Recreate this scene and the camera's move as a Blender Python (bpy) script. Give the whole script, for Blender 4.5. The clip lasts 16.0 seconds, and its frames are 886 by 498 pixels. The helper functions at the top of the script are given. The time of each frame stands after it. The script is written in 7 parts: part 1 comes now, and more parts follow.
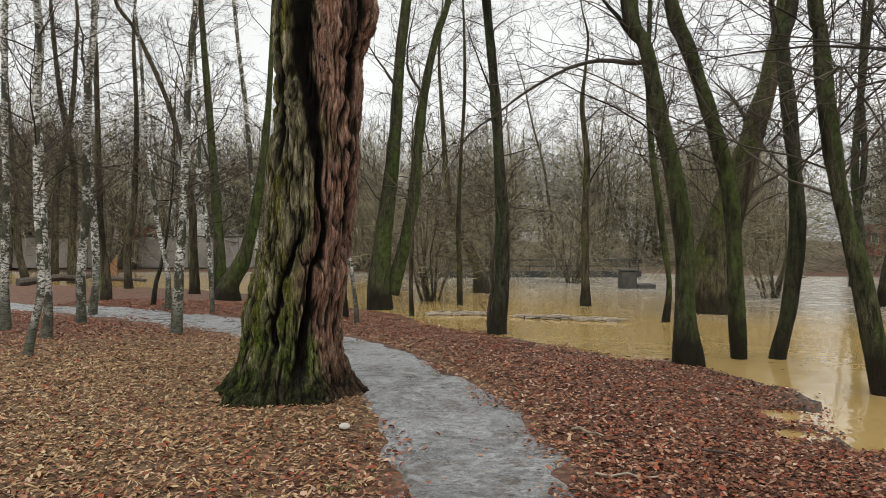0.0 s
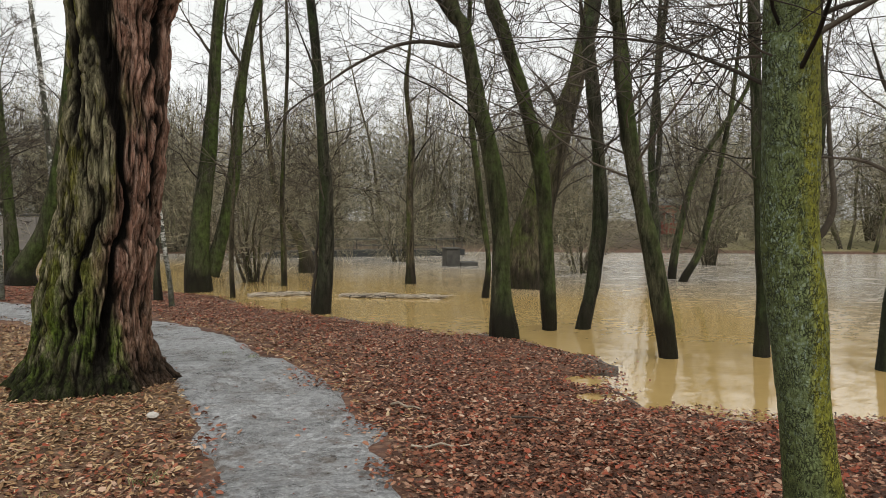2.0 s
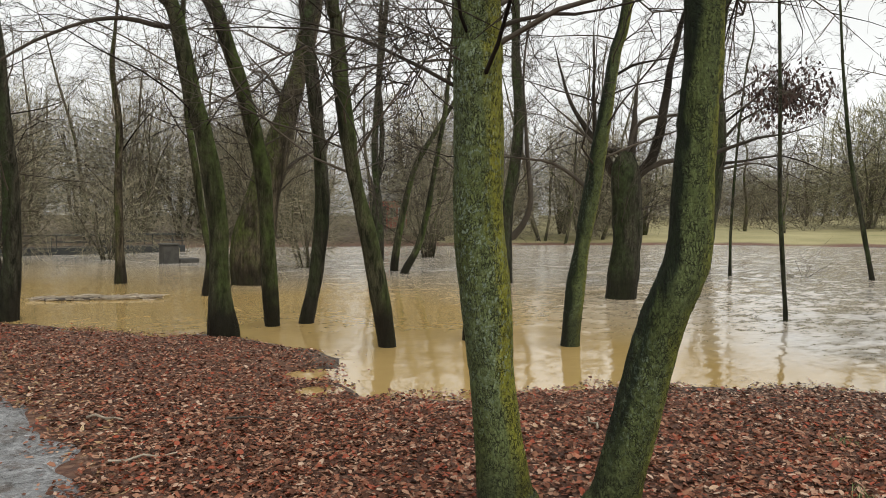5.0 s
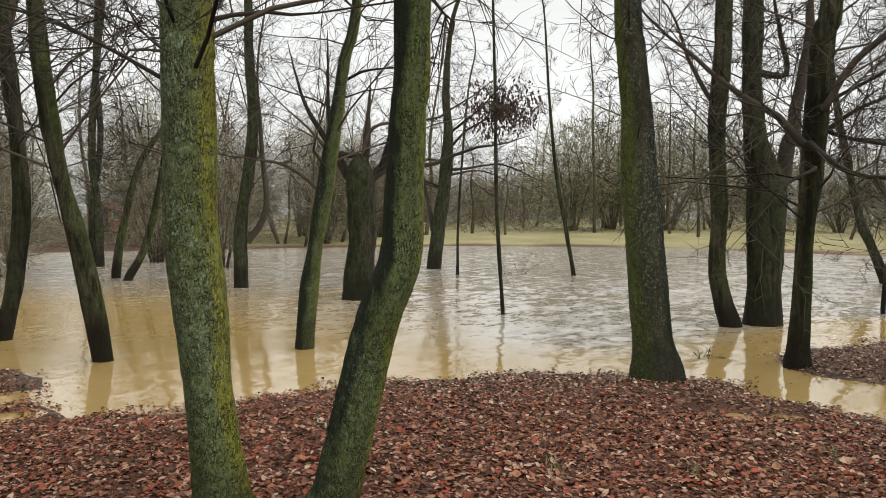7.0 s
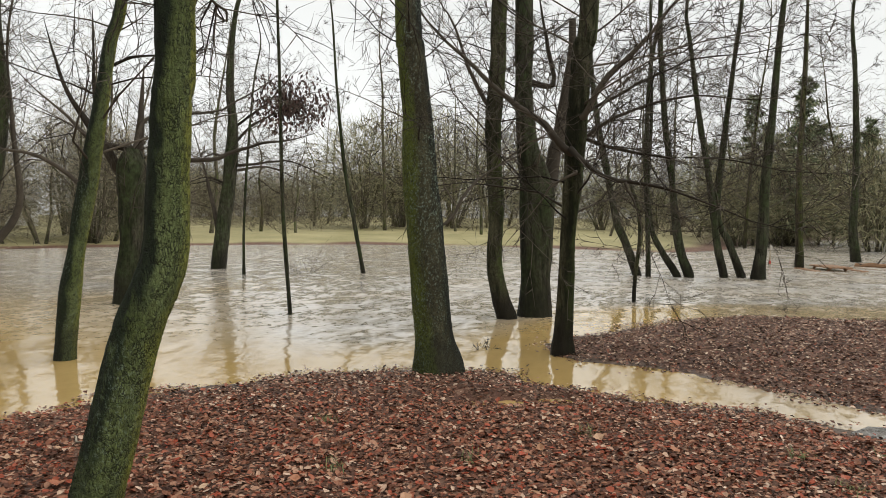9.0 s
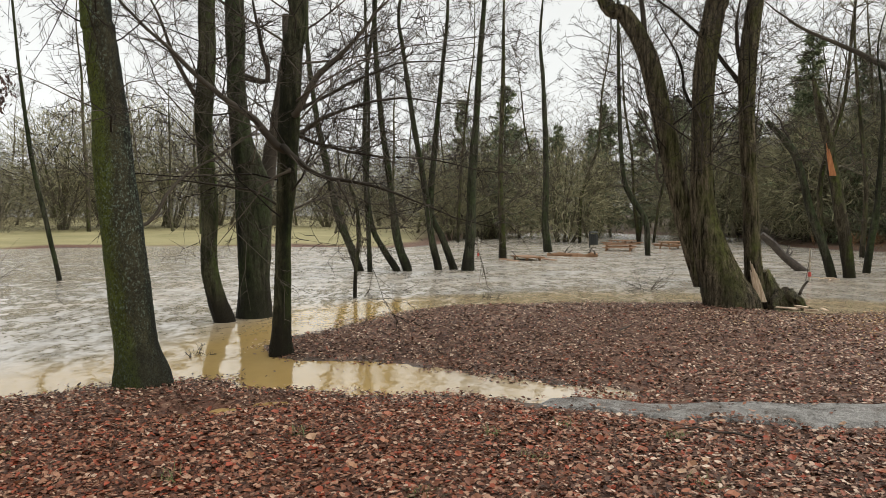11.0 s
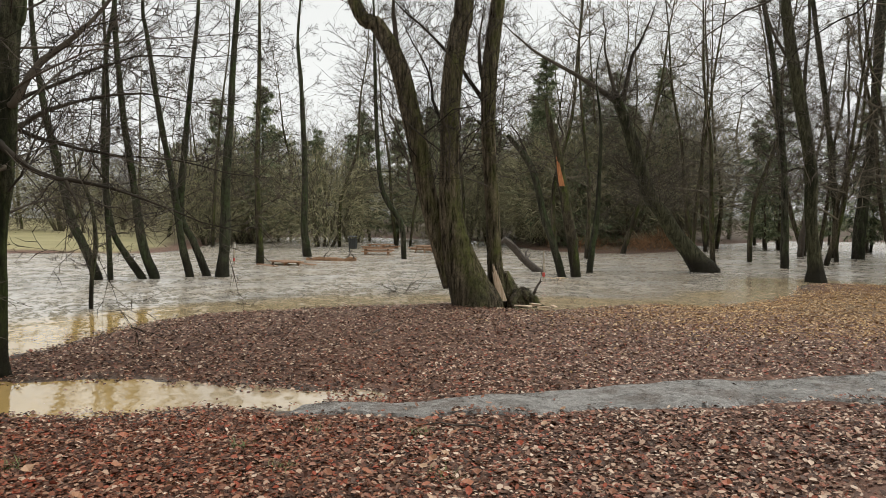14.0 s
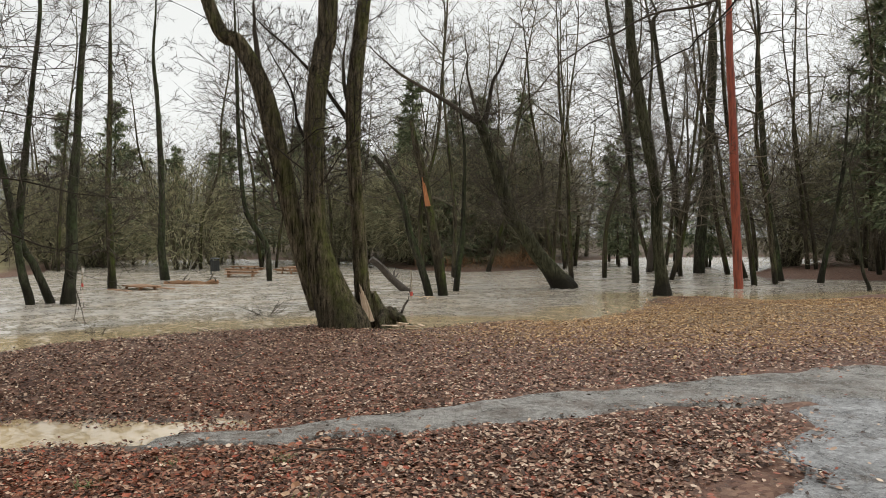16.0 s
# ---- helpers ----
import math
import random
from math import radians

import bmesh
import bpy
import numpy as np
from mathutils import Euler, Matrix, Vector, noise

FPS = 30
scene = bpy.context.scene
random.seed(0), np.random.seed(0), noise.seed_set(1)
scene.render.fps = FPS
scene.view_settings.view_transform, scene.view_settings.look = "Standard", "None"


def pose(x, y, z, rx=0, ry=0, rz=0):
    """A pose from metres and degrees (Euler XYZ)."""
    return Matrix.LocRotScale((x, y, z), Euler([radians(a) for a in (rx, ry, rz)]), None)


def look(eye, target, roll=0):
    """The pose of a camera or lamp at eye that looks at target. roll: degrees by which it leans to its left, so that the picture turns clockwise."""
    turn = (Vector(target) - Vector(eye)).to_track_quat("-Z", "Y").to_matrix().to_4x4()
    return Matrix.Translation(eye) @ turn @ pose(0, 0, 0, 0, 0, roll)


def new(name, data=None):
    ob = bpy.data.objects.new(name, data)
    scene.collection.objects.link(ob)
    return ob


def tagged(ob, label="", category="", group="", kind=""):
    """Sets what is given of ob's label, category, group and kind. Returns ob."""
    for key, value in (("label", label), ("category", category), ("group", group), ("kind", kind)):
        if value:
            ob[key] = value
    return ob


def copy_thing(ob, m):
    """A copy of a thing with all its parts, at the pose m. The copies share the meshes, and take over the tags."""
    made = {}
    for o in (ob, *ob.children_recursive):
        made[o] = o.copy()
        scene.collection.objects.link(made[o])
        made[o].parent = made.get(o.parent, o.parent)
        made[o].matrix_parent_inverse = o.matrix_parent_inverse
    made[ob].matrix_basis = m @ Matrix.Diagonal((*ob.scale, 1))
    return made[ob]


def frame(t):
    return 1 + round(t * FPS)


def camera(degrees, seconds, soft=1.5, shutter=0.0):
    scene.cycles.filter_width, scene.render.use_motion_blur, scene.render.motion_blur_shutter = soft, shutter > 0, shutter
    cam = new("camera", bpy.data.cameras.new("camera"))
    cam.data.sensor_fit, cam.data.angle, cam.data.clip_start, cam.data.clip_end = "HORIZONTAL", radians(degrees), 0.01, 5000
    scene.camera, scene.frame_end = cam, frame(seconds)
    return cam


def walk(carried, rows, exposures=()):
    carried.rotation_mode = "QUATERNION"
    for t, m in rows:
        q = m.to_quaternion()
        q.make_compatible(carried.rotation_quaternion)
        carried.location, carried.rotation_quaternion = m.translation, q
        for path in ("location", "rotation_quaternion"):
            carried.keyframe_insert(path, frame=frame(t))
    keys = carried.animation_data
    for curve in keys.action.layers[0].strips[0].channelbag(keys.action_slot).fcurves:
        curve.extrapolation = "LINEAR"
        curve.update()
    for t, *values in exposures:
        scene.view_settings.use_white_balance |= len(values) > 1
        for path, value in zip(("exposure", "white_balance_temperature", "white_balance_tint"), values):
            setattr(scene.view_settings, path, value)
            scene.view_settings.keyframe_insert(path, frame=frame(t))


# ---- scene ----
cam = camera(62.6, 16.0, soft=0.5)
PATH = [
    (0, (0.204, -0.282, 1.74), (0.202, 1.718, 1.719), -0.1),
    (0.5, (0.219, -0.282, 1.737), (0.327, 1.715, 1.721), -0.0),
    (1, (0.225, -0.284, 1.734), (0.428, 1.705, 1.708), 0.0),
    (1.5, (0.263, -0.283, 1.733), (0.604, 1.687, 1.678), 0.0),
    (2, (0.29, -0.279, 1.729), (0.751, 1.666, 1.651), -0.1),
    (2.5, (0.306, -0.28, 1.723), (0.932, 1.617, 1.63), 0.1),
    (3, (0.332, -0.286, 1.732), (1.105, 1.556, 1.637), 0.1),
    (3.5, (0.364, -0.278, 1.73), (1.246, 1.515, 1.635), 0.1),
    (6, (0.426, -0.347, 1.714), (1.785, 1.118, 1.626), -0.1),
    (6.5, (0.446, -0.382, 1.712), (1.952, 0.931, 1.627), -0.1),
    (7, (0.491, -0.376, 1.712), (2.117, 0.786, 1.628), 0.2),
    (7.5, (0.502, -0.404, 1.71), (2.222, 0.614, 1.631), 0.3),
    (8, (0.522, -0.41, 1.709), (2.313, 0.476, 1.629), 0.5),
    (10.5, (0.603, -0.54, 1.746), (2.593, -0.363, 1.651), -0.2),
    (11, (0.632, -0.573, 1.732), (2.629, -0.638, 1.639), -0.2),
    (11.5, (0.606, -0.595, 1.738), (2.591, -0.823, 1.648), -0.1),
    (12, (0.621, -0.618, 1.738), (2.588, -0.968, 1.647), -0.2),
    (12.5, (0.593, -0.622, 1.739), (2.537, -1.084, 1.65), -0.3),
    (13, (0.592, -0.636, 1.741), (2.506, -1.211, 1.656), -0.1),
    (13.5, (0.609, -0.654, 1.74), (2.505, -1.283, 1.656), 0.2),
    (14, (0.593, -0.665, 1.748), (2.466, -1.364, 1.666), 0.2),
    (14.5, (0.594, -0.684, 1.744), (2.412, -1.514, 1.67), 0.2),
    (15, (0.574, -0.691, 1.749), (2.343, -1.623, 1.682), -0.2),
    (15.5, (0.578, -0.702, 1.745), (2.319, -1.685, 1.698), -0.3),
    (16, (0.563, -0.704, 1.754), (2.282, -1.726, 1.726), -0.3),
]
walk(cam, [(t, look(eye, target, roll)) for t, eye, target, roll in PATH])

# ---- world and light ----
world = bpy.data.worlds.new("overcast_sky")
scene.world = world
world.use_nodes = True
wn, wl = world.node_tree.nodes, world.node_tree.links
sky = wn.new("ShaderNodeTexSky")
sky.sky_type, sky.sun_disc = "NISHITA", False
sky.sun_elevation, sky.sun_rotation = radians(38), radians(200)
sky.air_density, sky.dust_density = 1.0, 1.0
grey = wn.new("ShaderNodeHueSaturation")
grey.inputs["Saturation"].default_value = 0.10
wl.new(sky.outputs[0], grey.inputs["Color"])
cloud = wn.new("ShaderNodeMixRGB")
cloud.inputs[0].default_value = 0.75
cloud.inputs[2].default_value = (3.84, 3.90, 3.76, 1)
wl.new(grey.outputs[0], cloud.inputs[1])
wl.new(cloud.outputs[0], wn["Background"].inputs["Color"])
wn["Background"].inputs["Strength"].default_value = 0.12
sun = new("sun", bpy.data.lights.new("sun", "SUN"))
sun.data.energy, sun.data.angle, sun.data.color = 1.1, radians(70), (1.0, 0.97, 0.93)
sun.matrix_world = look((0, 0, 30), (-6, 16, 0))
scene.view_settings.exposure = 0.95


# ---- materials ----
class Nodes:
    """A small writer of node trees."""

    def __init__(self, name):
        self.m = bpy.data.materials.new(name)
        self.m.use_nodes = True
        self.t = self.m.node_tree
        self.b = self.t.nodes["Principled BSDF"]

    def link(self, a, b):
        self.t.links.new(a, b)

    def put(self, socket, value):
        if isinstance(value, bpy.types.NodeSocket):
            self.link(value, socket)
        else:
            socket.default_value = value

    def pos(self, scale=(1, 1, 1)):
        g = self.t.nodes.new("ShaderNodeNewGeometry")
        v = self.t.nodes.new("ShaderNodeVectorMath")
        v.operation = "MULTIPLY"
        v.inputs[1].default_value = scale
        self.link(g.outputs["Position"], v.inputs[0])
        return v.outputs[0]

    def obj(self, scale=(1, 1, 1)):
        g = self.t.nodes.new("ShaderNodeTexCoord")
        v = self.t.nodes.new("ShaderNodeVectorMath")
        v.operation = "MULTIPLY"
        v.inputs[1].default_value = scale
        self.link(g.outputs["Object"], v.inputs[0])
        return v.outputs[0]

    def geo(self, out):
        return self.t.nodes.new("ShaderNodeNewGeometry").outputs[out]

    def attr(self, name):
        a = self.t.nodes.new("ShaderNodeAttribute")
        a.attribute_name = name
        return a.outputs["Fac"]

    def noise(self, vec, scale, detail=4.0, rough=0.6, dist=0.0):
        n = self.t.nodes.new("ShaderNodeTexNoise")
        n.inputs["Scale"].default_value, n.inputs["Detail"].default_value = scale, detail
        n.inputs["Roughness"].default_value, n.inputs["Distortion"].default_value = rough, dist
        self.link(vec, n.inputs["Vector"])
        return n.outputs["Fac"]

    def cells(self, vec, scale, feature="F1", out="Distance"):
        n = self.t.nodes.new("ShaderNodeTexVoronoi")
        n.feature = feature
        n.inputs["Scale"].default_value = scale
        self.link(vec, n.inputs["Vector"])
        return n.outputs[out]

    def ramp(self, fac, stops, smooth=False):
        n = self.t.nodes.new("ShaderNodeValToRGB")
        e = n.color_ramp.elements
        if smooth:
            n.color_ramp.interpolation = "EASE"
        for i, (p, c) in enumerate(stops):
            k = e[i] if i < 2 else e.new(p)
            k.position = p
            k.color = (*c, 1) if isinstance(c, tuple) else (c, c, c, 1)
        self.link(fac, n.inputs[0])
        return n.outputs[0]

    def math(self, op, a, b=0.0, clamp=False):
        n = self.t.nodes.new("ShaderNodeMath")
        n.operation, n.use_clamp = op, clamp
        self.put(n.inputs[0], a)
        self.put(n.inputs[1], b)
        return n.outputs[0]

    def mix(self, fac, a, b, kind="MIX"):
        n = self.t.nodes.new("ShaderNodeMixRGB")
        n.blend_type = kind
        self.put(n.inputs[0], fac)
        self.put(n.inputs[1], a if isinstance(a, bpy.types.NodeSocket) else (*a, 1))
        self.put(n.inputs[2], b if isinstance(b, bpy.types.NodeSocket) else (*b, 1))
        return n.outputs[0]

    def split(self, vec):
        n = self.t.nodes.new("ShaderNodeSeparateXYZ")
        self.link(vec, n.inputs[0])
        return n.outputs

    def done(self, color, rough=0.8, bump=None, strength=0.5, distance=0.02, spec=0.5):
        self.put(self.b.inputs["Base Color"], color if isinstance(color, bpy.types.NodeSocket) else (*color, 1))
        self.put(self.b.inputs["Roughness"], rough)
        self.b.inputs["Specular IOR Level"].default_value = spec
        if bump is not None:
            n = self.t.nodes.new("ShaderNodeBump")
            n.inputs["Strength"].default_value, n.inputs["Distance"].default_value = strength, distance
            self.link(bump, n.inputs["Height"])
            self.link(n.outputs[0], self.b.inputs["Normal"])
        return self.m


def bark(name, dark, light, moss=0.0, moss_colour=(0.07, 0.10, 0.015), lichen=0.0, wet=0.6, grain=14.0, depth=0.02, side=(-0.7, -0.3, 0.2), stretch=0.22, stain=0.8, crackle=0.7, under=0.0):
    """Furrowed bark: grain, moss on one side, lichen spots and a wet dark foot."""
    n = Nodes(name)
    p = n.pos((1, 1, stretch))
    furrow = n.noise(p, grain, 5, 0.65, 0.4)
    crack = n.math("ABSOLUTE", n.math("SUBTRACT", n.noise(n.pos((1, 1, stretch * 1.6)), grain * 2.8, 3, 0.65, 0.15), 0.5))
    col = n.ramp(furrow, [(0.36, dark), (0.64, light)])
    col = n.mix(n.ramp(crack, [(0.0, crackle), (0.05, 0.0)]), col, tuple(c * 0.35 for c in dark))
    streak = n.noise(n.pos((1, 1, 0.15)), 2.6, 4, 0.6)
    col = n.mix(n.ramp(streak, [(0.50, 0.0), (0.64, stain)]), col, tuple(c * 0.5 for c in dark))
    if moss:
        dot = n.t.nodes.new("ShaderNodeVectorMath")
        dot.operation = "DOT_PRODUCT"
        n.link(n.geo("Normal"), dot.inputs[0])
        dot.inputs[1].default_value = side
        m = n.math("ADD", n.noise(n.pos((1, 1, 0.5)), 2.6, 5, 0.7), n.math("MULTIPLY", dot.outputs["Value"], 0.22))
        m = n.ramp(m, [(0.64 - 0.3 * moss, 0.0), (0.92 - 0.3 * moss, 0.9)])
        tone = n.ramp(n.noise(n.pos(), 9, 3), [(0.3, tuple(c * 0.45 for c in moss_colour)), (0.7, tuple(c * 1.5 for c in moss_colour))])
        col = n.mix(n.math("MULTIPLY", m, n.ramp(furrow, [(0.3, 0.35), (0.55, 1.0)])), col, tone)
    if lichen:
        spot = n.math("MULTIPLY", n.ramp(n.noise(n.pos((1, 1, 0.6)), 34, 4, 0.75), [(0.52, 0.0), (0.60, 1.0)]), n.ramp(n.noise(n.pos((1, 1, 0.6)), 2.0, 4, 0.6), [(0.48, 0.0), (0.62, 1.0)]))
        col = n.mix(n.math("MULTIPLY", spot, lichen), col, (0.40, 0.50, 0.40))
    if under:
        # under darkens the side turned away from the moss, broken by noise
        dark_side = n.math("ADD", n.math("MULTIPLY", dot.outputs["Value"], -0.5), n.noise(n.pos((1, 1, 0.5)), 3.0, 4, 0.7))
        col = n.mix(n.ramp(dark_side, [(0.66, 0.0), (0.82, under)]), col, (0.014, 0.018, 0.008))
    z = n.math("ADD", n.split(n.geo("Position"))[2], n.math("MULTIPLY", n.noise(n.pos(), 3.5, 3), -0.5))
    foot = n.ramp(z, [(0.08, 1.0), (0.42, 0.0)])
    col = n.mix(n.math("MULTIPLY", foot, wet), col, (0.016, 0.013, 0.009))
    rough = n.ramp(foot, [(0.0, 0.85), (1.0, 0.55)])
    h = n.math("ADD", furrow, n.math("MULTIPLY", n.math("MINIMUM", crack, 0.08), 6.0))
    return n.done(col, rough, h, 0.9, depth, 0.1)


def scaly_bark(name, base, light, yellow, dark, lichen, side, under):
    """Alder bark: small scales parted by short dark cracks, green algae, a yellow mossy side, a darkened side opposite
    and pale lichen.
    """
    n = Nodes(name)
    warp = n.noise(n.pos(), 9.0, 3, 0.6)
    shift = n.t.nodes.new("ShaderNodeVectorMath")
    shift.operation = "ADD"
    n.link(n.pos((1, 1, 0.55)), shift.inputs[0])
    spread = n.t.nodes.new("ShaderNodeCombineXYZ")
    for k in range(3):
        n.link(n.math("MULTIPLY", warp, 0.16 + 0.05 * k), spread.inputs[k])
    n.link(spread.outputs[0], shift.inputs[1])
    scale = n.cells(shift.outputs[0], 62, "DISTANCE_TO_EDGE")
    fine = n.noise(n.pos((1, 1, 0.6)), 70, 5, 0.7)
    tone = n.noise(n.pos((1, 1, 0.45)), 3.2, 5, 0.65)
    col = n.mix(n.ramp(tone, [(0.36, 0.0), (0.62, 1.0)]), base, light)
    col = n.mix(n.ramp(fine, [(0.36, 0.65), (0.56, 0.0)]), col, tuple(c * 0.4 for c in base))
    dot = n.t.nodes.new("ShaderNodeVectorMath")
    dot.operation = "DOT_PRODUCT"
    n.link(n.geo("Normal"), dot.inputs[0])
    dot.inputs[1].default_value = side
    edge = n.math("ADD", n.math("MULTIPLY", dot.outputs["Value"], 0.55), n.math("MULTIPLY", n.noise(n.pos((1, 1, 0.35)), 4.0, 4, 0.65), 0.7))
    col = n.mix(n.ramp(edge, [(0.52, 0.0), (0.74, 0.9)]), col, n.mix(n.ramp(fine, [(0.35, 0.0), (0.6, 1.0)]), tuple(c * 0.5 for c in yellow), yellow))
    # bark facing away from the mossy side is darkened, with a noisy edge
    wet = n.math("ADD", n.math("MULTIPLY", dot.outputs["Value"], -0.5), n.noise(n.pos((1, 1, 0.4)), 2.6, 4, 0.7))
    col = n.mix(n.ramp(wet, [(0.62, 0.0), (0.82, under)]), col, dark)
    spot = n.math("MULTIPLY", n.ramp(n.noise(n.pos((1, 1, 0.8)), 48, 4, 0.75), [(0.53, 0.0), (0.60, 1.0)]), n.ramp(n.noise(n.pos((1, 1, 0.5)), 1.9, 4, 0.6), [(0.44, 0.0), (0.60, 1.0)]))
    col = n.mix(n.math("MULTIPLY", spot, lichen), col, (0.300, 0.380, 0.290))
    crack = n.math("MULTIPLY", n.ramp(scale, [(0.03, 1.0), (0.15, 0.0)]), n.ramp(n.noise(n.pos(), 19, 4, 0.7), [(0.44, 0.0), (0.54, 1.0)]))
    col = n.mix(n.math("MULTIPLY", crack, 0.75), col, (0.010, 0.012, 0.006))
    z = n.math("ADD", n.split(n.geo("Position"))[2], n.math("MULTIPLY", n.noise(n.pos(), 3.5, 3), -0.5))
    foot = n.ramp(z, [(0.06, 1.0), (0.34, 0.0)])
    col = n.mix(n.math("MULTIPLY", foot, 0.55), col, (0.016, 0.016, 0.009))
    h = n.math("ADD", n.math("MULTIPLY", n.math("MINIMUM", scale, 0.2), 3.0), n.math("ADD", n.math("MULTIPLY", crack, -0.8), n.math("MULTIPLY", fine, 0.5)))
    return n.done(col, 0.75, h, 1.0, 0.012, 0.25)


def birch_bark():
    n = Nodes("birch_bark")
    marks = n.noise(n.pos((3.0, 3.0, 8.0)), 4.2, 5, 0.75)
    patch = n.noise(n.pos((1, 1, 0.7)), 3.0, 4, 0.7)
    white = n.ramp(n.noise(n.pos(), 7, 4), [(0.3, (0.46, 0.45, 0.40)), (0.7, (0.76, 0.74, 0.69))])
    m = n.math("MAXIMUM", n.ramp(marks, [(0.47, 0.0), (0.53, 1.0)]), n.ramp(patch, [(0.49, 0.0), (0.56, 1.0)]))
    z = n.math("ADD", n.split(n.geo("Position"))[2], n.math("MULTIPLY", n.noise(n.pos(), 3.0, 4), 1.6))
    m = n.math("MAXIMUM", m, n.ramp(n.math("MULTIPLY", z, 0.4), [(0.55, 0.92), (0.95, 0.0)]))
    col = n.mix(m, white, n.ramp(n.noise(n.pos(), 16, 3), [(0.3, (0.018, 0.016, 0.012)), (0.7, (0.06, 0.065, 0.03))]))
    return n.done(col, 0.7, n.math("ADD", m, marks), 0.4, 0.01)


M_BARK = {
    "moss": bark("mossy_bark", (0.024, 0.026, 0.014), (0.115, 0.108, 0.064), 0.62, (0.070, 0.098, 0.026), wet=0.9, side=(0.6, -0.5, 0.1)),
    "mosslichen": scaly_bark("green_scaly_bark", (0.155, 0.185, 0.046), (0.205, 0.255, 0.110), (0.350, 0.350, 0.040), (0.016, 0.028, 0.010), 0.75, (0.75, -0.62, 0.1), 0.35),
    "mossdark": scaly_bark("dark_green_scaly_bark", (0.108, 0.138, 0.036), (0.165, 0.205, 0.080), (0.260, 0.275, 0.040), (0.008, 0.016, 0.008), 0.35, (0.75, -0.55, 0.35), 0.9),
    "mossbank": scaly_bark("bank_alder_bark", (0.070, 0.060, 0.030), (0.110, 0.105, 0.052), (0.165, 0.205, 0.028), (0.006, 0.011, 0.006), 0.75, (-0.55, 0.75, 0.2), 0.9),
    "far": bark("far_grey_bark", (0.070, 0.060, 0.044), (0.230, 0.195, 0.140), 0.25, wet=0.5),
    "dark": bark("dark_wet_bark", (0.021, 0.021, 0.014), (0.105, 0.097, 0.068), 0.42, (0.050, 0.070, 0.026), wet=0.7),
    "bark": bark("brown_bark", (0.034, 0.028, 0.018), (0.155, 0.130, 0.086), 0.26, wet=0.7),
    "willow": bark("willow_bark", (0.020, 0.016, 0.010), (0.360, 0.290, 0.190), 0.36, (0.130, 0.145, 0.036), 0.0, 0.4, 17.0, 0.09, stretch=0.14, stain=0.45),
    "birch": birch_bark(),
}


def twig_material(name, a, b):
    n = Nodes(name)
    k = n.math("ADD", n.math("MULTIPLY", n.noise(n.pos(), 1.3, 3), 0.55), n.math("MULTIPLY", n.geo("Random Per Island"), 0.45))
    return n.done(n.ramp(k, [(0.25, tuple(c * 0.55 for c in a)), (0.5, tuple((c + d) * 0.5 for c, d in zip(a, b))), (0.75, tuple(c * 1.3 for c in b))]), 0.8, spec=0.1)


M_TWIG = twig_material("dark_twigs", (0.024, 0.020, 0.015), (0.098, 0.083, 0.064))
M_BRUSH = twig_material("brown_brush", (0.118, 0.106, 0.070), (0.310, 0.280, 0.190))
M_FARTWIG = twig_material("far_twigs", (0.070, 0.061, 0.043), (0.180, 0.156, 0.110))
M_SCRUB = twig_material("olive_scrub", (0.135, 0.128, 0.072), (0.310, 0.290, 0.175))


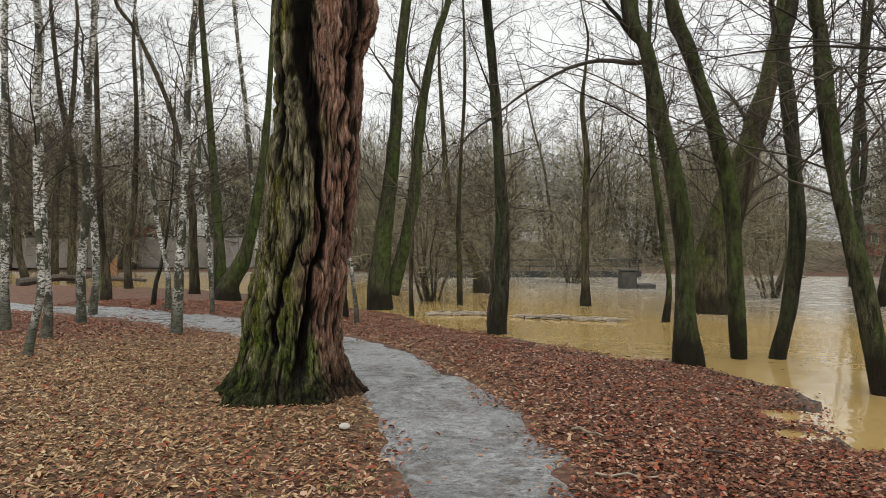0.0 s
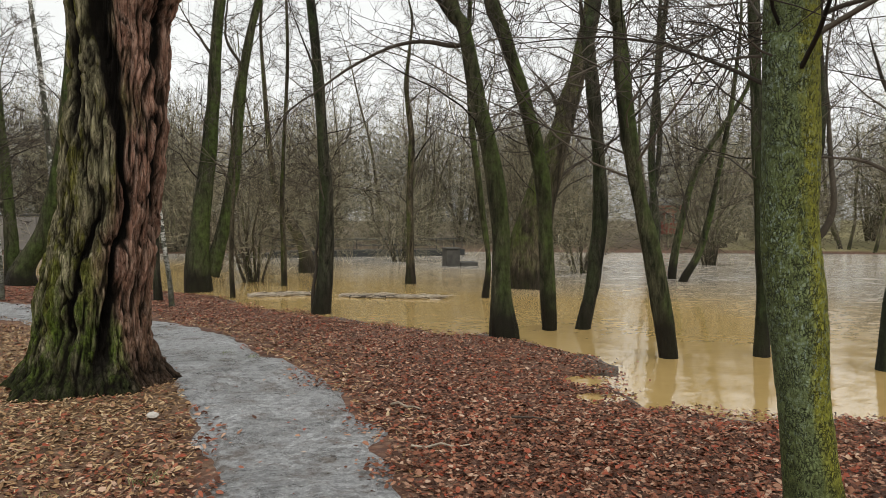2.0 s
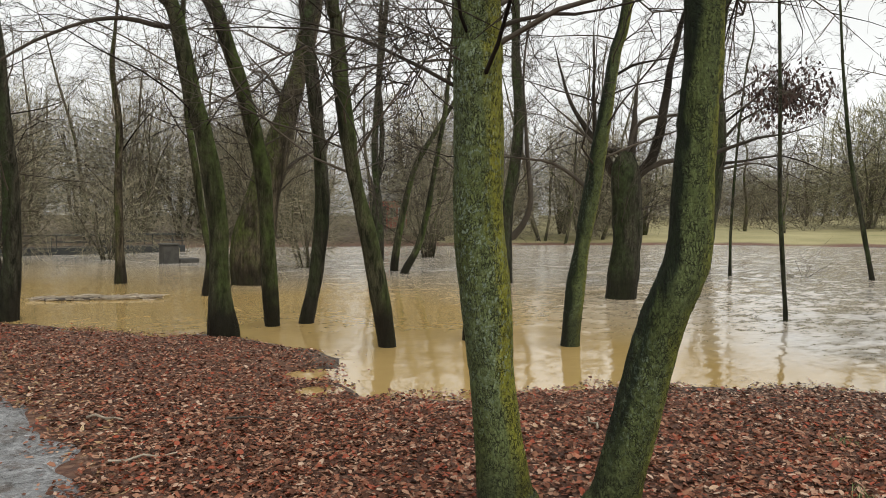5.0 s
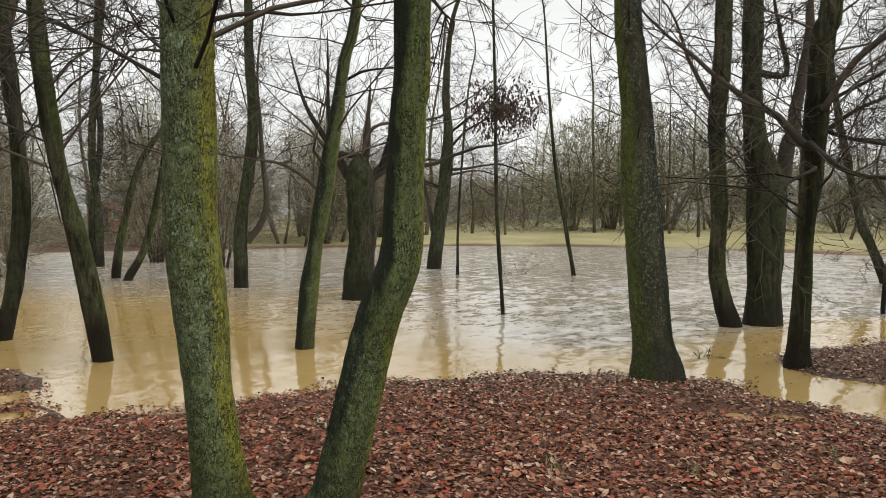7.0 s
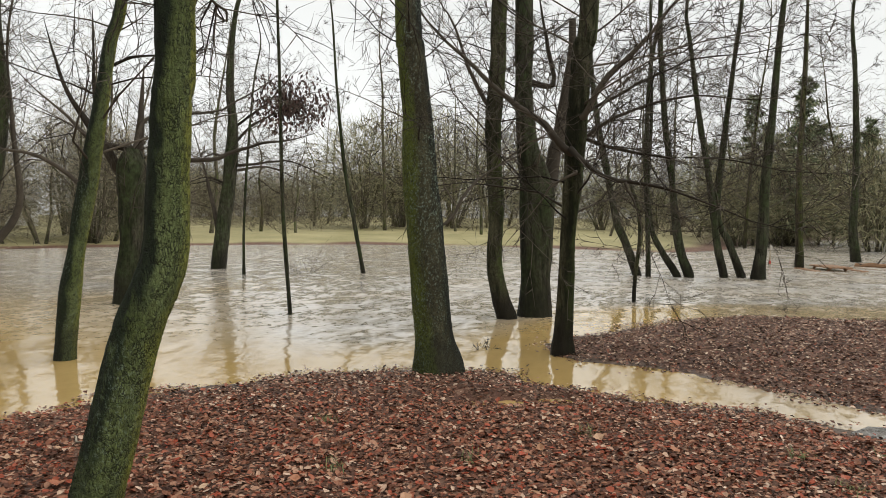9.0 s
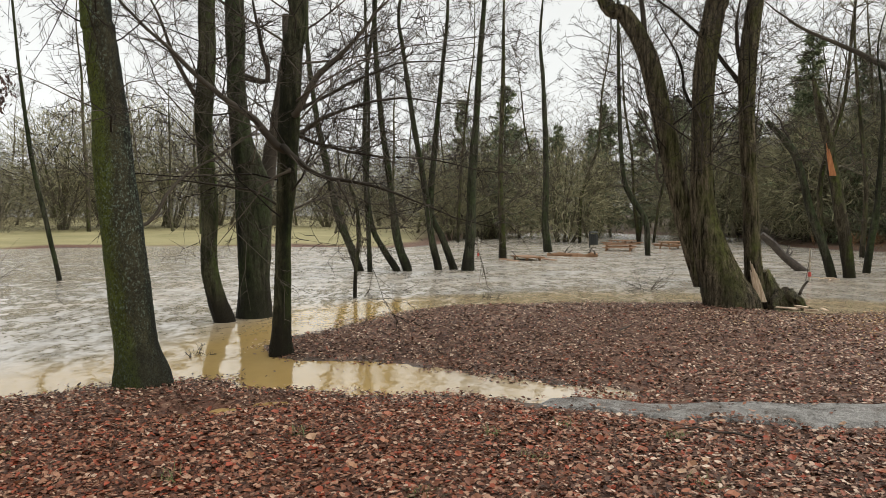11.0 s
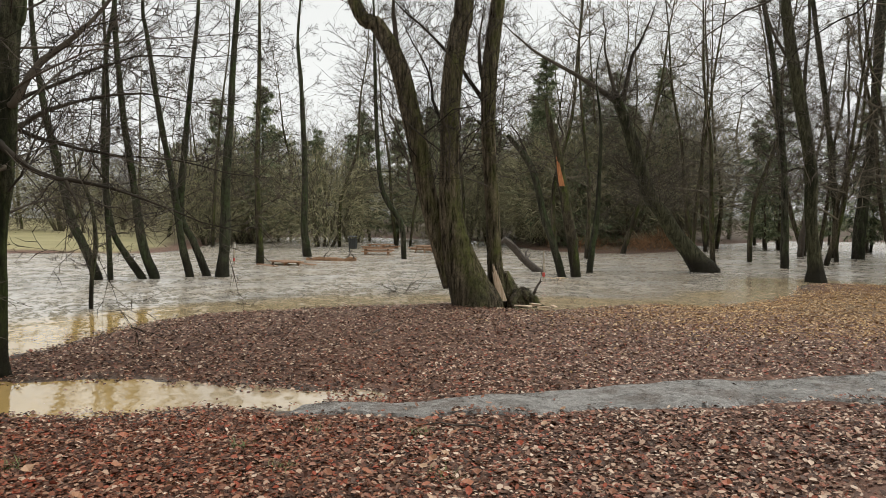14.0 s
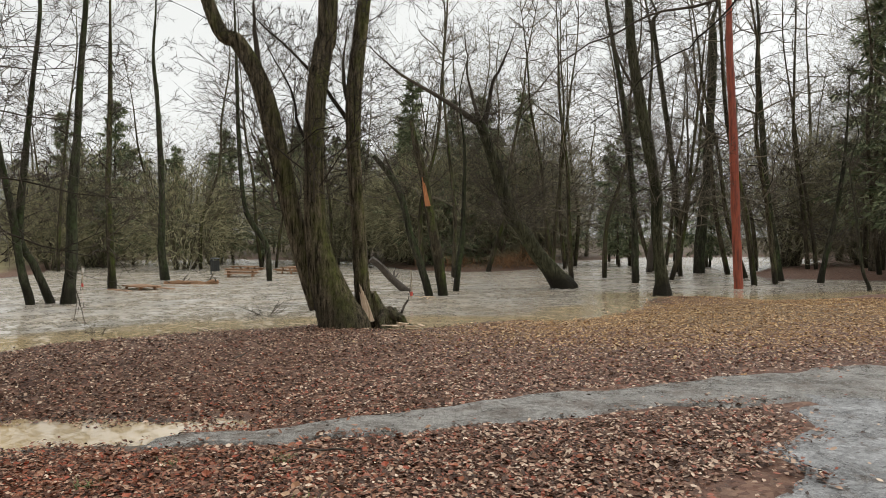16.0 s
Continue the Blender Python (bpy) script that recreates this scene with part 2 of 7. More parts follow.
def big_bark():
    """The old trunk: red-brown plates, black wet runs, shade painted into hollows and furrows, and moss on its foot."""
    n = Nodes("old_red_bark")
    furrow = n.noise(n.pos((1, 1, 0.14)), 26, 6, 0.7, 0.5)
    line = n.math("ABSOLUTE", n.math("SUBTRACT", n.noise(n.pos((1, 1, 0.17)), 30, 4, 0.6, 0.6), 0.5))
    col = n.ramp(furrow, [(0.28, (0.110, 0.055, 0.038)), (0.46, (0.310, 0.165, 0.112)), (0.66, (0.540, 0.370, 0.285))])
    sidey = n.ramp(n.math("ADD", n.attr("left"), n.math("MULTIPLY", n.noise(n.pos((1, 1, 0.35)), 3.0, 4, 0.6), 0.9)), [(0.55, 0.0), (0.80, 1.0)])
    col = n.mix(sidey, col, n.ramp(furrow, [(0.30, (0.050, 0.047, 0.026)), (0.48, (0.225, 0.205, 0.115)), (0.66, (0.500, 0.440, 0.285))]))
    x, y, z = n.split(n.geo("Position"))
    patch = n.noise(n.pos((1, 1, 0.35)), 5.5, 4, 0.7)
    lime = n.math("MULTIPLY", n.ramp(patch, [(0.50, 0.0), (0.58, 0.9)]), sidey)
    col = n.mix(lime, col, n.ramp(furrow, [(0.3, (0.060, 0.060, 0.010)), (0.7, (0.260, 0.245, 0.050))]))
    low = n.ramp(n.math("MULTIPLY", n.math("ADD", z, n.math("MULTIPLY", n.noise(n.pos(), 2.0, 4), 1.6)), 0.25), [(0.32, 1.0), (0.62, 0.0)])
    m = n.math("MULTIPLY", low, n.math("ADD", n.math("MULTIPLY", sidey, 0.9), 0.1))
    m = n.math("MULTIPLY", m, n.ramp(n.noise(n.pos((1, 1, 0.4)), 9, 4, 0.7), [(0.38, 0.0), (0.54, 1.0)]))
    col = n.mix(m, col, n.ramp(n.noise(n.pos(), 30, 3), [(0.3, (0.036, 0.066, 0.010)), (0.72, (0.210, 0.290, 0.044))]))
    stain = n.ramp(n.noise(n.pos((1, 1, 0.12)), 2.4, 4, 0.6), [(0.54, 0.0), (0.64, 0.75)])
    # stains, and hollows whose shade is put into the colour
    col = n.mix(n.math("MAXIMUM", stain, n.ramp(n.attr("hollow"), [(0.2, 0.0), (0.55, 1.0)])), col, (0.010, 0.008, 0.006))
    foot = n.ramp(n.math("ADD", z, n.math("MULTIPLY", n.noise(n.pos(), 4, 3), -0.6)), [(0.08, 0.8), (0.40, 0.0)])
    col = n.mix(foot, col, (0.024, 0.021, 0.015))
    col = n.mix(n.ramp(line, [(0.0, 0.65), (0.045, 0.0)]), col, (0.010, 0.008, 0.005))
    # furrow bottoms are painted near black to deepen their shade
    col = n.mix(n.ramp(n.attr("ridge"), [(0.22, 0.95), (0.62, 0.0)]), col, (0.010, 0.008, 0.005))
    h = n.math("ADD", furrow, n.math("MULTIPLY", n.math("MINIMUM", line, 0.08), 5.0))
    return n.done(col, 0.85, h, 1.0, 0.05, 0.08)


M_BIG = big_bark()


def ground_material():
    n = Nodes("leaf_soil")
    soil = n.ramp(n.noise(n.pos(), 9, 6, 0.7), [(0.3, (0.030, 0.014, 0.008)), (0.55, (0.105, 0.046, 0.027)), (0.75, (0.200, 0.110, 0.066))])
    leafy = n.cells(n.pos(), 17, "F1", "Color")
    soil = n.mix(0.45, soil, n.ramp(n.split(leafy)[0], [(0.0, (0.050, 0.018, 0.010)), (0.5, (0.150, 0.066, 0.036)), (1.0, (0.300, 0.185, 0.120))]))
    tan = n.ramp(n.noise(n.pos((1, 1, 1)), 22, 5, 0.7), [(0.3, (0.050, 0.030, 0.014)), (0.6, (0.180, 0.115, 0.055)), (0.8, (0.290, 0.205, 0.110))])
    col = n.mix(n.ramp(n.math("ADD", n.attr("tan"), n.math("MULTIPLY", n.noise(n.pos(), 1.1, 4), 0.5)), [(0.55, 0.0), (0.95, 0.85)]), soil, tan)
    field = n.ramp(n.noise(n.pos(), 0.25, 5, 0.6), [(0.3, (0.210, 0.190, 0.075)), (0.7, (0.350, 0.305, 0.150))])
    col = n.mix(n.ramp(n.math("ADD", n.attr("field"), n.math("MULTIPLY", n.noise(n.pos(), 0.3, 4), 0.3)), [(0.5, 0.0), (0.8, 1.0)]), col, field)
    col = n.mix(n.math("MULTIPLY", n.attr("wood"), 0.8), col, n.ramp(n.noise(n.pos(), 1.4, 5, 0.7), [(0.3, (0.045, 0.034, 0.020)), (0.7, (0.150, 0.112, 0.066))]))
    d = n.math("ADD", n.attr("bank"), n.math("MULTIPLY", n.noise(n.pos(), 2.2, 4), 0.6))
    mud = n.ramp(d, [(0.30, 1.0), (0.62, 0.0)])
    col = n.mix(n.math("MULTIPLY", mud, 0.9), col, n.ramp(n.noise(n.pos(), 6, 4), [(0.3, (0.030, 0.021, 0.013)), (0.7, (0.095, 0.070, 0.044))]))
    rough = n.ramp(mud, [(0.0, 0.8), (1.0, 0.45)])
    return n.done(col, rough, n.math("ADD", n.noise(n.pos(), 30, 4, 0.7), n.split(leafy)[1]), 0.6, 0.02)


def gravel_material(name, low, mid, high, muddy):
    """Wet gravel: grit, pale chips, damp patches and mud working in from the edges."""
    n = Nodes(name)
    fine = n.noise(n.pos(), 60, 6, 0.85)
    col = n.ramp(fine, [(0.34, low), (0.5, mid), (0.66, high)])
    grit = n.ramp(n.noise(n.pos(), 24, 4, 0.75), [(0.58, 0.0), (0.66, 0.85)])
    col = n.mix(grit, col, (0.070, 0.058, 0.048))
    wet = n.noise(n.pos(), 1.6, 8, 0.8, 0.8)
    w = n.ramp(wet, [(0.42, 0.0), (0.58, 1.0)])
    col = n.mix(n.math("MULTIPLY", w, 0.55), col, tuple(c * 0.9 for c in low))
    speck = n.ramp(n.noise(n.pos(), 13, 5, 0.75), [(0.46, 0.0), (0.58, 0.55)])
    col = n.mix(speck, col, tuple(c * 0.7 for c in low))
    dirt = n.ramp(n.noise(n.pos(), 2.6, 8, 0.8), [(0.52 - muddy, 0.0), (0.62 - muddy, 0.8)])
    col = n.mix(dirt, col, n.ramp(fine, [(0.35, (0.040, 0.028, 0.020)), (0.65, (0.150, 0.110, 0.080))]))
    edge = n.ramp(n.math("ADD", n.attr("edge"), n.math("MULTIPLY", n.noise(n.pos(), 3.5, 6, 0.75), 1.1)), [(1.12, 0.0), (1.50, 0.9)])
    col = n.mix(edge, col, n.ramp(fine, [(0.3, (0.035, 0.022, 0.015)), (0.7, (0.150, 0.096, 0.066))]))
    chip = n.ramp(n.cells(n.pos(), 26, "F1", "Distance"), [(0.10, 1.0), (0.16, 0.0)])
    col = n.mix(n.math("MULTIPLY", chip, n.ramp(n.noise(n.pos(), 9, 3), [(0.45, 0.0), (0.55, 0.8)])), col, (0.62, 0.60, 0.56))
    return n.done(col, n.ramp(w, [(0.0, 0.52), (1.0, 0.24)]), n.math("ADD", fine, n.math("MULTIPLY", grit, 0.6)), 0.8, 0.02)


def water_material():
    """Mud-coloured water, greyed in the current to paint in the sky's sheen; its ripples turn the surface's normal,
    calm by the bank and broken in the current.
    """
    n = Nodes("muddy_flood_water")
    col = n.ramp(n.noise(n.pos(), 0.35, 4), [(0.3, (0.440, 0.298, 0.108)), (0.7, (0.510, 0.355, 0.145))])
    # the paler grey that comes with flow stands in for reflected sky
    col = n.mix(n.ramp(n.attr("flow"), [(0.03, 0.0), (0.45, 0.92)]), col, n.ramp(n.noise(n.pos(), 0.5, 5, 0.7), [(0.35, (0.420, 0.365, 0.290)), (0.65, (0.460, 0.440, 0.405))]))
    calm = n.ramp(n.noise(n.pos(), 0.16, 3), [(0.35, 0.05), (0.7, 0.13)])
    gust = n.ramp(n.noise(n.pos((0.8, 0.8, 1)), 1.1, 6, 0.72), [(0.40, 0.30), (0.60, 0.75)])
    size = n.math("ADD", n.math("MULTIPLY", n.attr("flow"), gust), calm)

    def waves(scale, detail, squeeze):
        t = n.t.nodes.new("ShaderNodeTexNoise")
        n.link(n.pos(squeeze), t.inputs["Vector"])
        t.inputs["Scale"].default_value, t.inputs["Detail"].default_value, t.inputs["Distortion"].default_value = scale, detail, 0.6
        return t.outputs["Color"]

    def vec(kind, a, b):
        v = n.t.nodes.new("ShaderNodeVectorMath")
        v.operation = kind
        for k, value in enumerate((a, b)):
            if value is None:
                continue
            if isinstance(value, tuple):
                v.inputs[k].default_value = value
            else:
                n.link(value, v.inputs[k])
        return v.outputs["Vector"]

    both = vec("ADD", vec("SUBTRACT", waves(9.0, 4.0, (0.8, 1.1, 1)), (0.5, 0.5, 0.5)), vec("SUBTRACT", waves(2.6, 3.0, (0.7, 1.1, 1)), (0.5, 0.5, 0.5)))
    flat = vec("MULTIPLY", both, (0.85, 0.85, 0.0))
    scaled = n.t.nodes.new("ShaderNodeVectorMath")
    scaled.operation = "SCALE"
    n.link(flat, scaled.inputs[0])
    n.link(size, scaled.inputs["Scale"])
    turned = vec("NORMALIZE", vec("ADD", scaled.outputs["Vector"], (0.0, 0.0, 1.0)), None)
    n.b.inputs["IOR"].default_value = 2.8
    rough = n.ramp(n.math("MULTIPLY", size, 0.5), [(0.01, 0.06), (0.60, 0.26)])
    m = n.done(col, rough, spec=0.5)
    n.link(turned, n.b.inputs["Normal"])
    return m


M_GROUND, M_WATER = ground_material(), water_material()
M_GRAVEL = gravel_material("wet_gravel", (0.120, 0.120, 0.120), (0.400, 0.405, 0.412), (0.680, 0.685, 0.690), 0.0)
M_TRACK = gravel_material("muddy_gravel", (0.100, 0.092, 0.080), (0.330, 0.312, 0.285), (0.560, 0.540, 0.505), 0.02)


def leaf_material(name, stops, rough=0.5):
    n = Nodes(name)
    r = n.geo("Random Per Island")
    col = n.ramp(r, stops)
    col = n.mix(0.20, col, n.ramp(n.noise(n.pos(), 60, 4), [(0.3, (0.03, 0.014, 0.009)), (0.7, (0.28, 0.150, 0.095))]))
    return n.done(col, rough, spec=0.14)


M_LEAF = leaf_material("fallen_leaves", [(0.0, (0.018, 0.007, 0.004)), (0.24, (0.077, 0.026, 0.014)), (0.50, (0.220, 0.083, 0.046)), (0.60, (0.319, 0.053, 0.024)), (0.72, (0.303, 0.134, 0.077)), (0.92, (0.407, 0.237, 0.154)), (1.0, (0.594, 0.429, 0.314))], 0.5)
M_DULL = leaf_material("dull_fallen_leaves", [(0.12, (0.012, 0.007, 0.005)), (0.32, (0.056, 0.032, 0.022)), (0.56, (0.195, 0.112, 0.076)), (0.64, (0.256, 0.076, 0.045)), (0.82, (0.403, 0.275, 0.189)), (1.0, (0.720, 0.567, 0.427))], 0.48)
M_PALE = leaf_material("pale_fallen_leaves", [(0.0, (0.014, 0.008, 0.006)), (0.28, (0.067, 0.036, 0.025)), (0.50, (0.234, 0.130, 0.089)), (0.58, (0.294, 0.070, 0.041)), (0.76, (0.432, 0.282, 0.198)), (0.90, (0.576, 0.420, 0.310)), (1.0, (0.792, 0.636, 0.492))], 0.46)
M_AMBER = leaf_material("amber_fallen_leaves", [(0.0, (0.070, 0.036, 0.014)), (0.3, (0.280, 0.145, 0.052)), (0.65, (0.540, 0.330, 0.135)), (1.0, (0.760, 0.580, 0.330))], 0.55)
n = Nodes("single_leaf")
M_SINGLE = n.done(n.ramp(n.t.nodes.new("ShaderNodeObjectInfo").outputs["Random"], [(0.0, (0.120, 0.044, 0.024)), (0.4, (0.240, 0.100, 0.052)), (0.6, (0.300, 0.052, 0.022)), (0.85, (0.340, 0.175, 0.095)), (1.0, (0.460, 0.310, 0.200))]), 0.45, spec=0.25)
M_TANLEAF = leaf_material("tan_grass", [(0.0, (0.070, 0.038, 0.018)), (0.3, (0.250, 0.142, 0.064)), (0.65, (0.420, 0.275, 0.142)), (1.0, (0.580, 0.450, 0.275))], 0.6)


# ---- shape tools ----
class Buf:
    """Vertices and quads that become one mesh."""

    def __init__(self):
        self.v, self.f, self.n = [], [], 0

    def add(self, v, f):
        self.v.append(np.asarray(v, np.float32).reshape(-1, 3))
        self.f.append(np.asarray(f, np.int32).reshape(-1, 4) + self.n)
        self.n += len(self.v[-1])

    def mesh(self, name, material, smooth=True, fields=None):
        v, f = np.concatenate(self.v), np.concatenate(self.f)
        me = bpy.data.meshes.new(name)
        me.vertices.add(len(v))
        me.vertices.foreach_set("co", v.ravel())
        me.loops.add(f.size)
        me.loops.foreach_set("vertex_index", f.ravel())
        me.polygons.add(len(f))
        me.polygons.foreach_set("loop_start", np.arange(0, f.size, 4, dtype=np.int32))
        me.polygons.foreach_set("loop_total", np.full(len(f), 4, np.int32))
        me.polygons.foreach_set("use_smooth", np.full(len(f), smooth))
        for key, values in (fields or {}).items():
            me.attributes.new(key, "FLOAT", "POINT").data.foreach_set("value", np.asarray(values, np.float32))
        me.materials.append(material)
        me.update(calc_edges=True)
        me.validate()
        return me


def part(name, bm, material, parent, label=""):
    """A bmesh as one mesh object under a thing or a part."""
    me = bpy.data.meshes.new(name)
    bm.to_mesh(me)
    bm.free()
    me.materials.append(material)
    ob = new(name, me)
    ob.parent = parent
    return tagged(ob, label)


def hash3(i, j, k):
    h = (i * 374761393 + j * 668265263 + k * 2147483647 + 12345) & 0x7FFFFFFF
    h = ((h ^ (h >> 13)) * 1274126177) & 0x7FFFFFFF
    return ((h ^ (h >> 16)) & 0xFFFF) / 65535.0


def value_noise(p):
    """Smooth noise from 0 to 1 at an array of places."""
    p = np.asarray(p, float)
    i = np.floor(p).astype(np.int64)
    u = p - i
    u = u * u * (3 - 2 * u)
    total = 0
    for a in (0, 1):
        for b in (0, 1):
            for c in (0, 1):
                w = (u[..., 0] if a else 1 - u[..., 0]) * (u[..., 1] if b else 1 - u[..., 1]) * (u[..., 2] if c else 1 - u[..., 2])
                total = total + w * hash3(i[..., 0] + a, i[..., 1] + b, i[..., 2] + c)
    return total


def fbm(p, octaves=4):
    p = np.asarray(p, float)
    return sum(value_noise(p * 2**o + 17.3 * o) * 0.5**o for o in range(octaves)) / sum(0.5**o for o in range(octaves))


def unit(v):
    return v / np.maximum(np.linalg.norm(v, axis=-1, keepdims=True), 1e-9)


def tubes(buf, pts, rad, sides, rng):
    """Many tubes at once: pts (B, n, 3), rad (B, n)."""
    B, n, _ = pts.shape
    tan = unit(np.gradient(pts, axis=1))
    ref = unit(rng.normal(size=(B, 1, 3)) + np.array([0.3, 0.2, 0.0]))
    a = unit(np.cross(tan, ref))
    b = np.cross(tan, a)
    th = np.arange(sides) * 2 * np.pi / sides
    ring = a[:, :, None] * np.cos(th)[:, None] + b[:, :, None] * np.sin(th)[:, None]
    v = pts[:, :, None] + ring * rad[:, :, None, None]
    k = np.arange(B)[:, None, None] * n * sides + np.arange(n - 1)[None, :, None] * sides
    s, s2 = np.arange(sides)[None, None], ((np.arange(sides) + 1) % sides)[None, None]
    buf.add(v, np.stack([k + s, k + s2, k + sides + s2, k + sides + s], -1))


def spline(pts, step):
    """A smooth line through (x, y, z, r) rows, about step long between its points."""
    p = np.asarray(pts, float)
    p = np.vstack([2 * p[0] - p[1], p, 2 * p[-1] - p[-2]])
    out = []
    for i in range(1, len(p) - 2):
        m = max(1, int(np.ceil(np.linalg.norm(p[i + 1, :3] - p[i, :3]) / step)))
        t = np.arange(m)[:, None] / m
        a, b, c, d = p[i - 1], p[i], p[i + 1], p[i + 2]
        out.append(0.5 * (2 * b + (c - a) * t + (2 * a - 5 * b + 4 * c - d) * t**2 + (3 * b - a - 3 * c + d) * t**3))
    out.append(p[-2][None])
    q = np.concatenate(out)
    q[:, 3] = np.maximum(q[:, 3], 0.004)
    return q


def stem_tube(buf, q, sides, rough, flare, seed):
    """A trunk along q with bark relief and a spreading foot."""
    tan = unit(np.gradient(q[:, :3], axis=0))
    a = unit(np.cross(tan, np.array([0.0, 1.0, 0.05])))
    b = np.cross(tan, a)
    th = np.arange(sides) * 2 * np.pi / sides
    h = np.maximum(q[:, 2] - q[0, 2] - 0.3, 0)[:, None]
    r = q[:, 3][:, None] * np.ones(sides)
    lobes = 0.5 + 0.5 * np.cos(5 * th[None] + seed + 0.6 * np.sin(2 * th[None] + seed))
    r = r * (1 + flare * (0.35 + lobes) * np.exp(-h / 0.22))
    d = a[:, None] * np.cos(th)[:, None] + b[:, None] * np.sin(th)[:, None]
    at = q[:, None, :3] + d * r[..., None]
    ridge = fbm(at * np.array([1, 1, 0.25]) * 2.2 / max(q[0, 3], 0.08) ** 0.5 + seed, 4) - 0.5
    bulge = fbm(at * 1.4 + 3 * seed, 2) - 0.5
    out = r * (rough * 1.1 * ridge + 0.30 * bulge)
    if sides >= 48:
        plate = 1 - np.abs(2 * value_noise(at * np.array([26, 26, 12.0]) + seed) - 1)
        out = r * (0.06 * ridge + 0.20 * bulge) + 0.007 * (plate - 0.5) + 0.006 * (value_noise(at * np.array([55, 55, 30.0])) - 0.5)
    v = at + d * out[..., None]
    n = len(q)
    k = np.arange(n - 1)[:, None] * sides
    s, s2 = np.arange(sides)[None], ((np.arange(sides) + 1) % sides)[None]
    buf.add(v, np.stack([k + s, k + s2, k + sides + s2, k + sides + s], -1))


LEVELS = [(5, 4, 0.17, 0.04), (3, 3, 0.24, 0.02), (2, 3, 0.34, 0.0), (2, 3, 0.42, 0.0)]


def sprout(rng, pts, rad, count, spread, long, thin, least=0.25):
    """Places, ways, lengths and radii of side branches on tubes pts (B, n, 3)."""
    B, n, _ = pts.shape
    u = least + (0.98 - least) * rng.random((B, count))
    x = u * (n - 1)
    i = np.minimum(x.astype(int), n - 2)
    f = (x - i)[..., None]
    rows = np.arange(B)[:, None]
    p = pts[rows, i] * (1 - f) + pts[rows, i + 1] * f
    way = unit(pts[rows, i + 1] - pts[rows, i])
    side = unit(np.cross(way, rng.normal(size=(B, count, 3))))
    d = unit(way + side * spread * (0.6 + 0.8 * rng.random((B, count, 1))))
    length = np.linalg.norm(np.diff(pts, axis=1), axis=-1).sum(1)[:, None] * long * (1.15 - 0.7 * u) * (0.6 + 0.8 * rng.random((B, count)))
    r = (rad[rows, i] * (1 - f[..., 0]) + rad[rows, i + 1] * f[..., 0]) * thin
    return p.reshape(-1, 3), d.reshape(-1, 3), length.ravel(), r.ravel()


def grow(buf, rng, p, d, length, r, plan, level=0, droop=0.0, least_r=0.0035):
    """Branches from p along d and, by the plan's counts, their own side branches."""
    while len(p):
        n, sides, wig, up = LEVELS[min(level, 3)]
        pts, way = [p], d
        for _ in range(n):
            way = unit(way + rng.normal(size=way.shape) * wig + np.array([0, 0, up - droop]))
            pts.append(pts[-1] + way * (length / n)[:, None])
        pts = np.stack(pts, 1)
        rad = np.maximum(r, least_r)[:, None] * np.linspace(1, 0.25, n + 1)[None]
        tubes(buf, pts, rad, sides, rng)
        if not plan:
            return
        count, plan = plan[0], plan[1:]
        p, d, length, r = sprout(rng, pts, rad, count, 0.95, 0.55, 0.62)
        level += 1


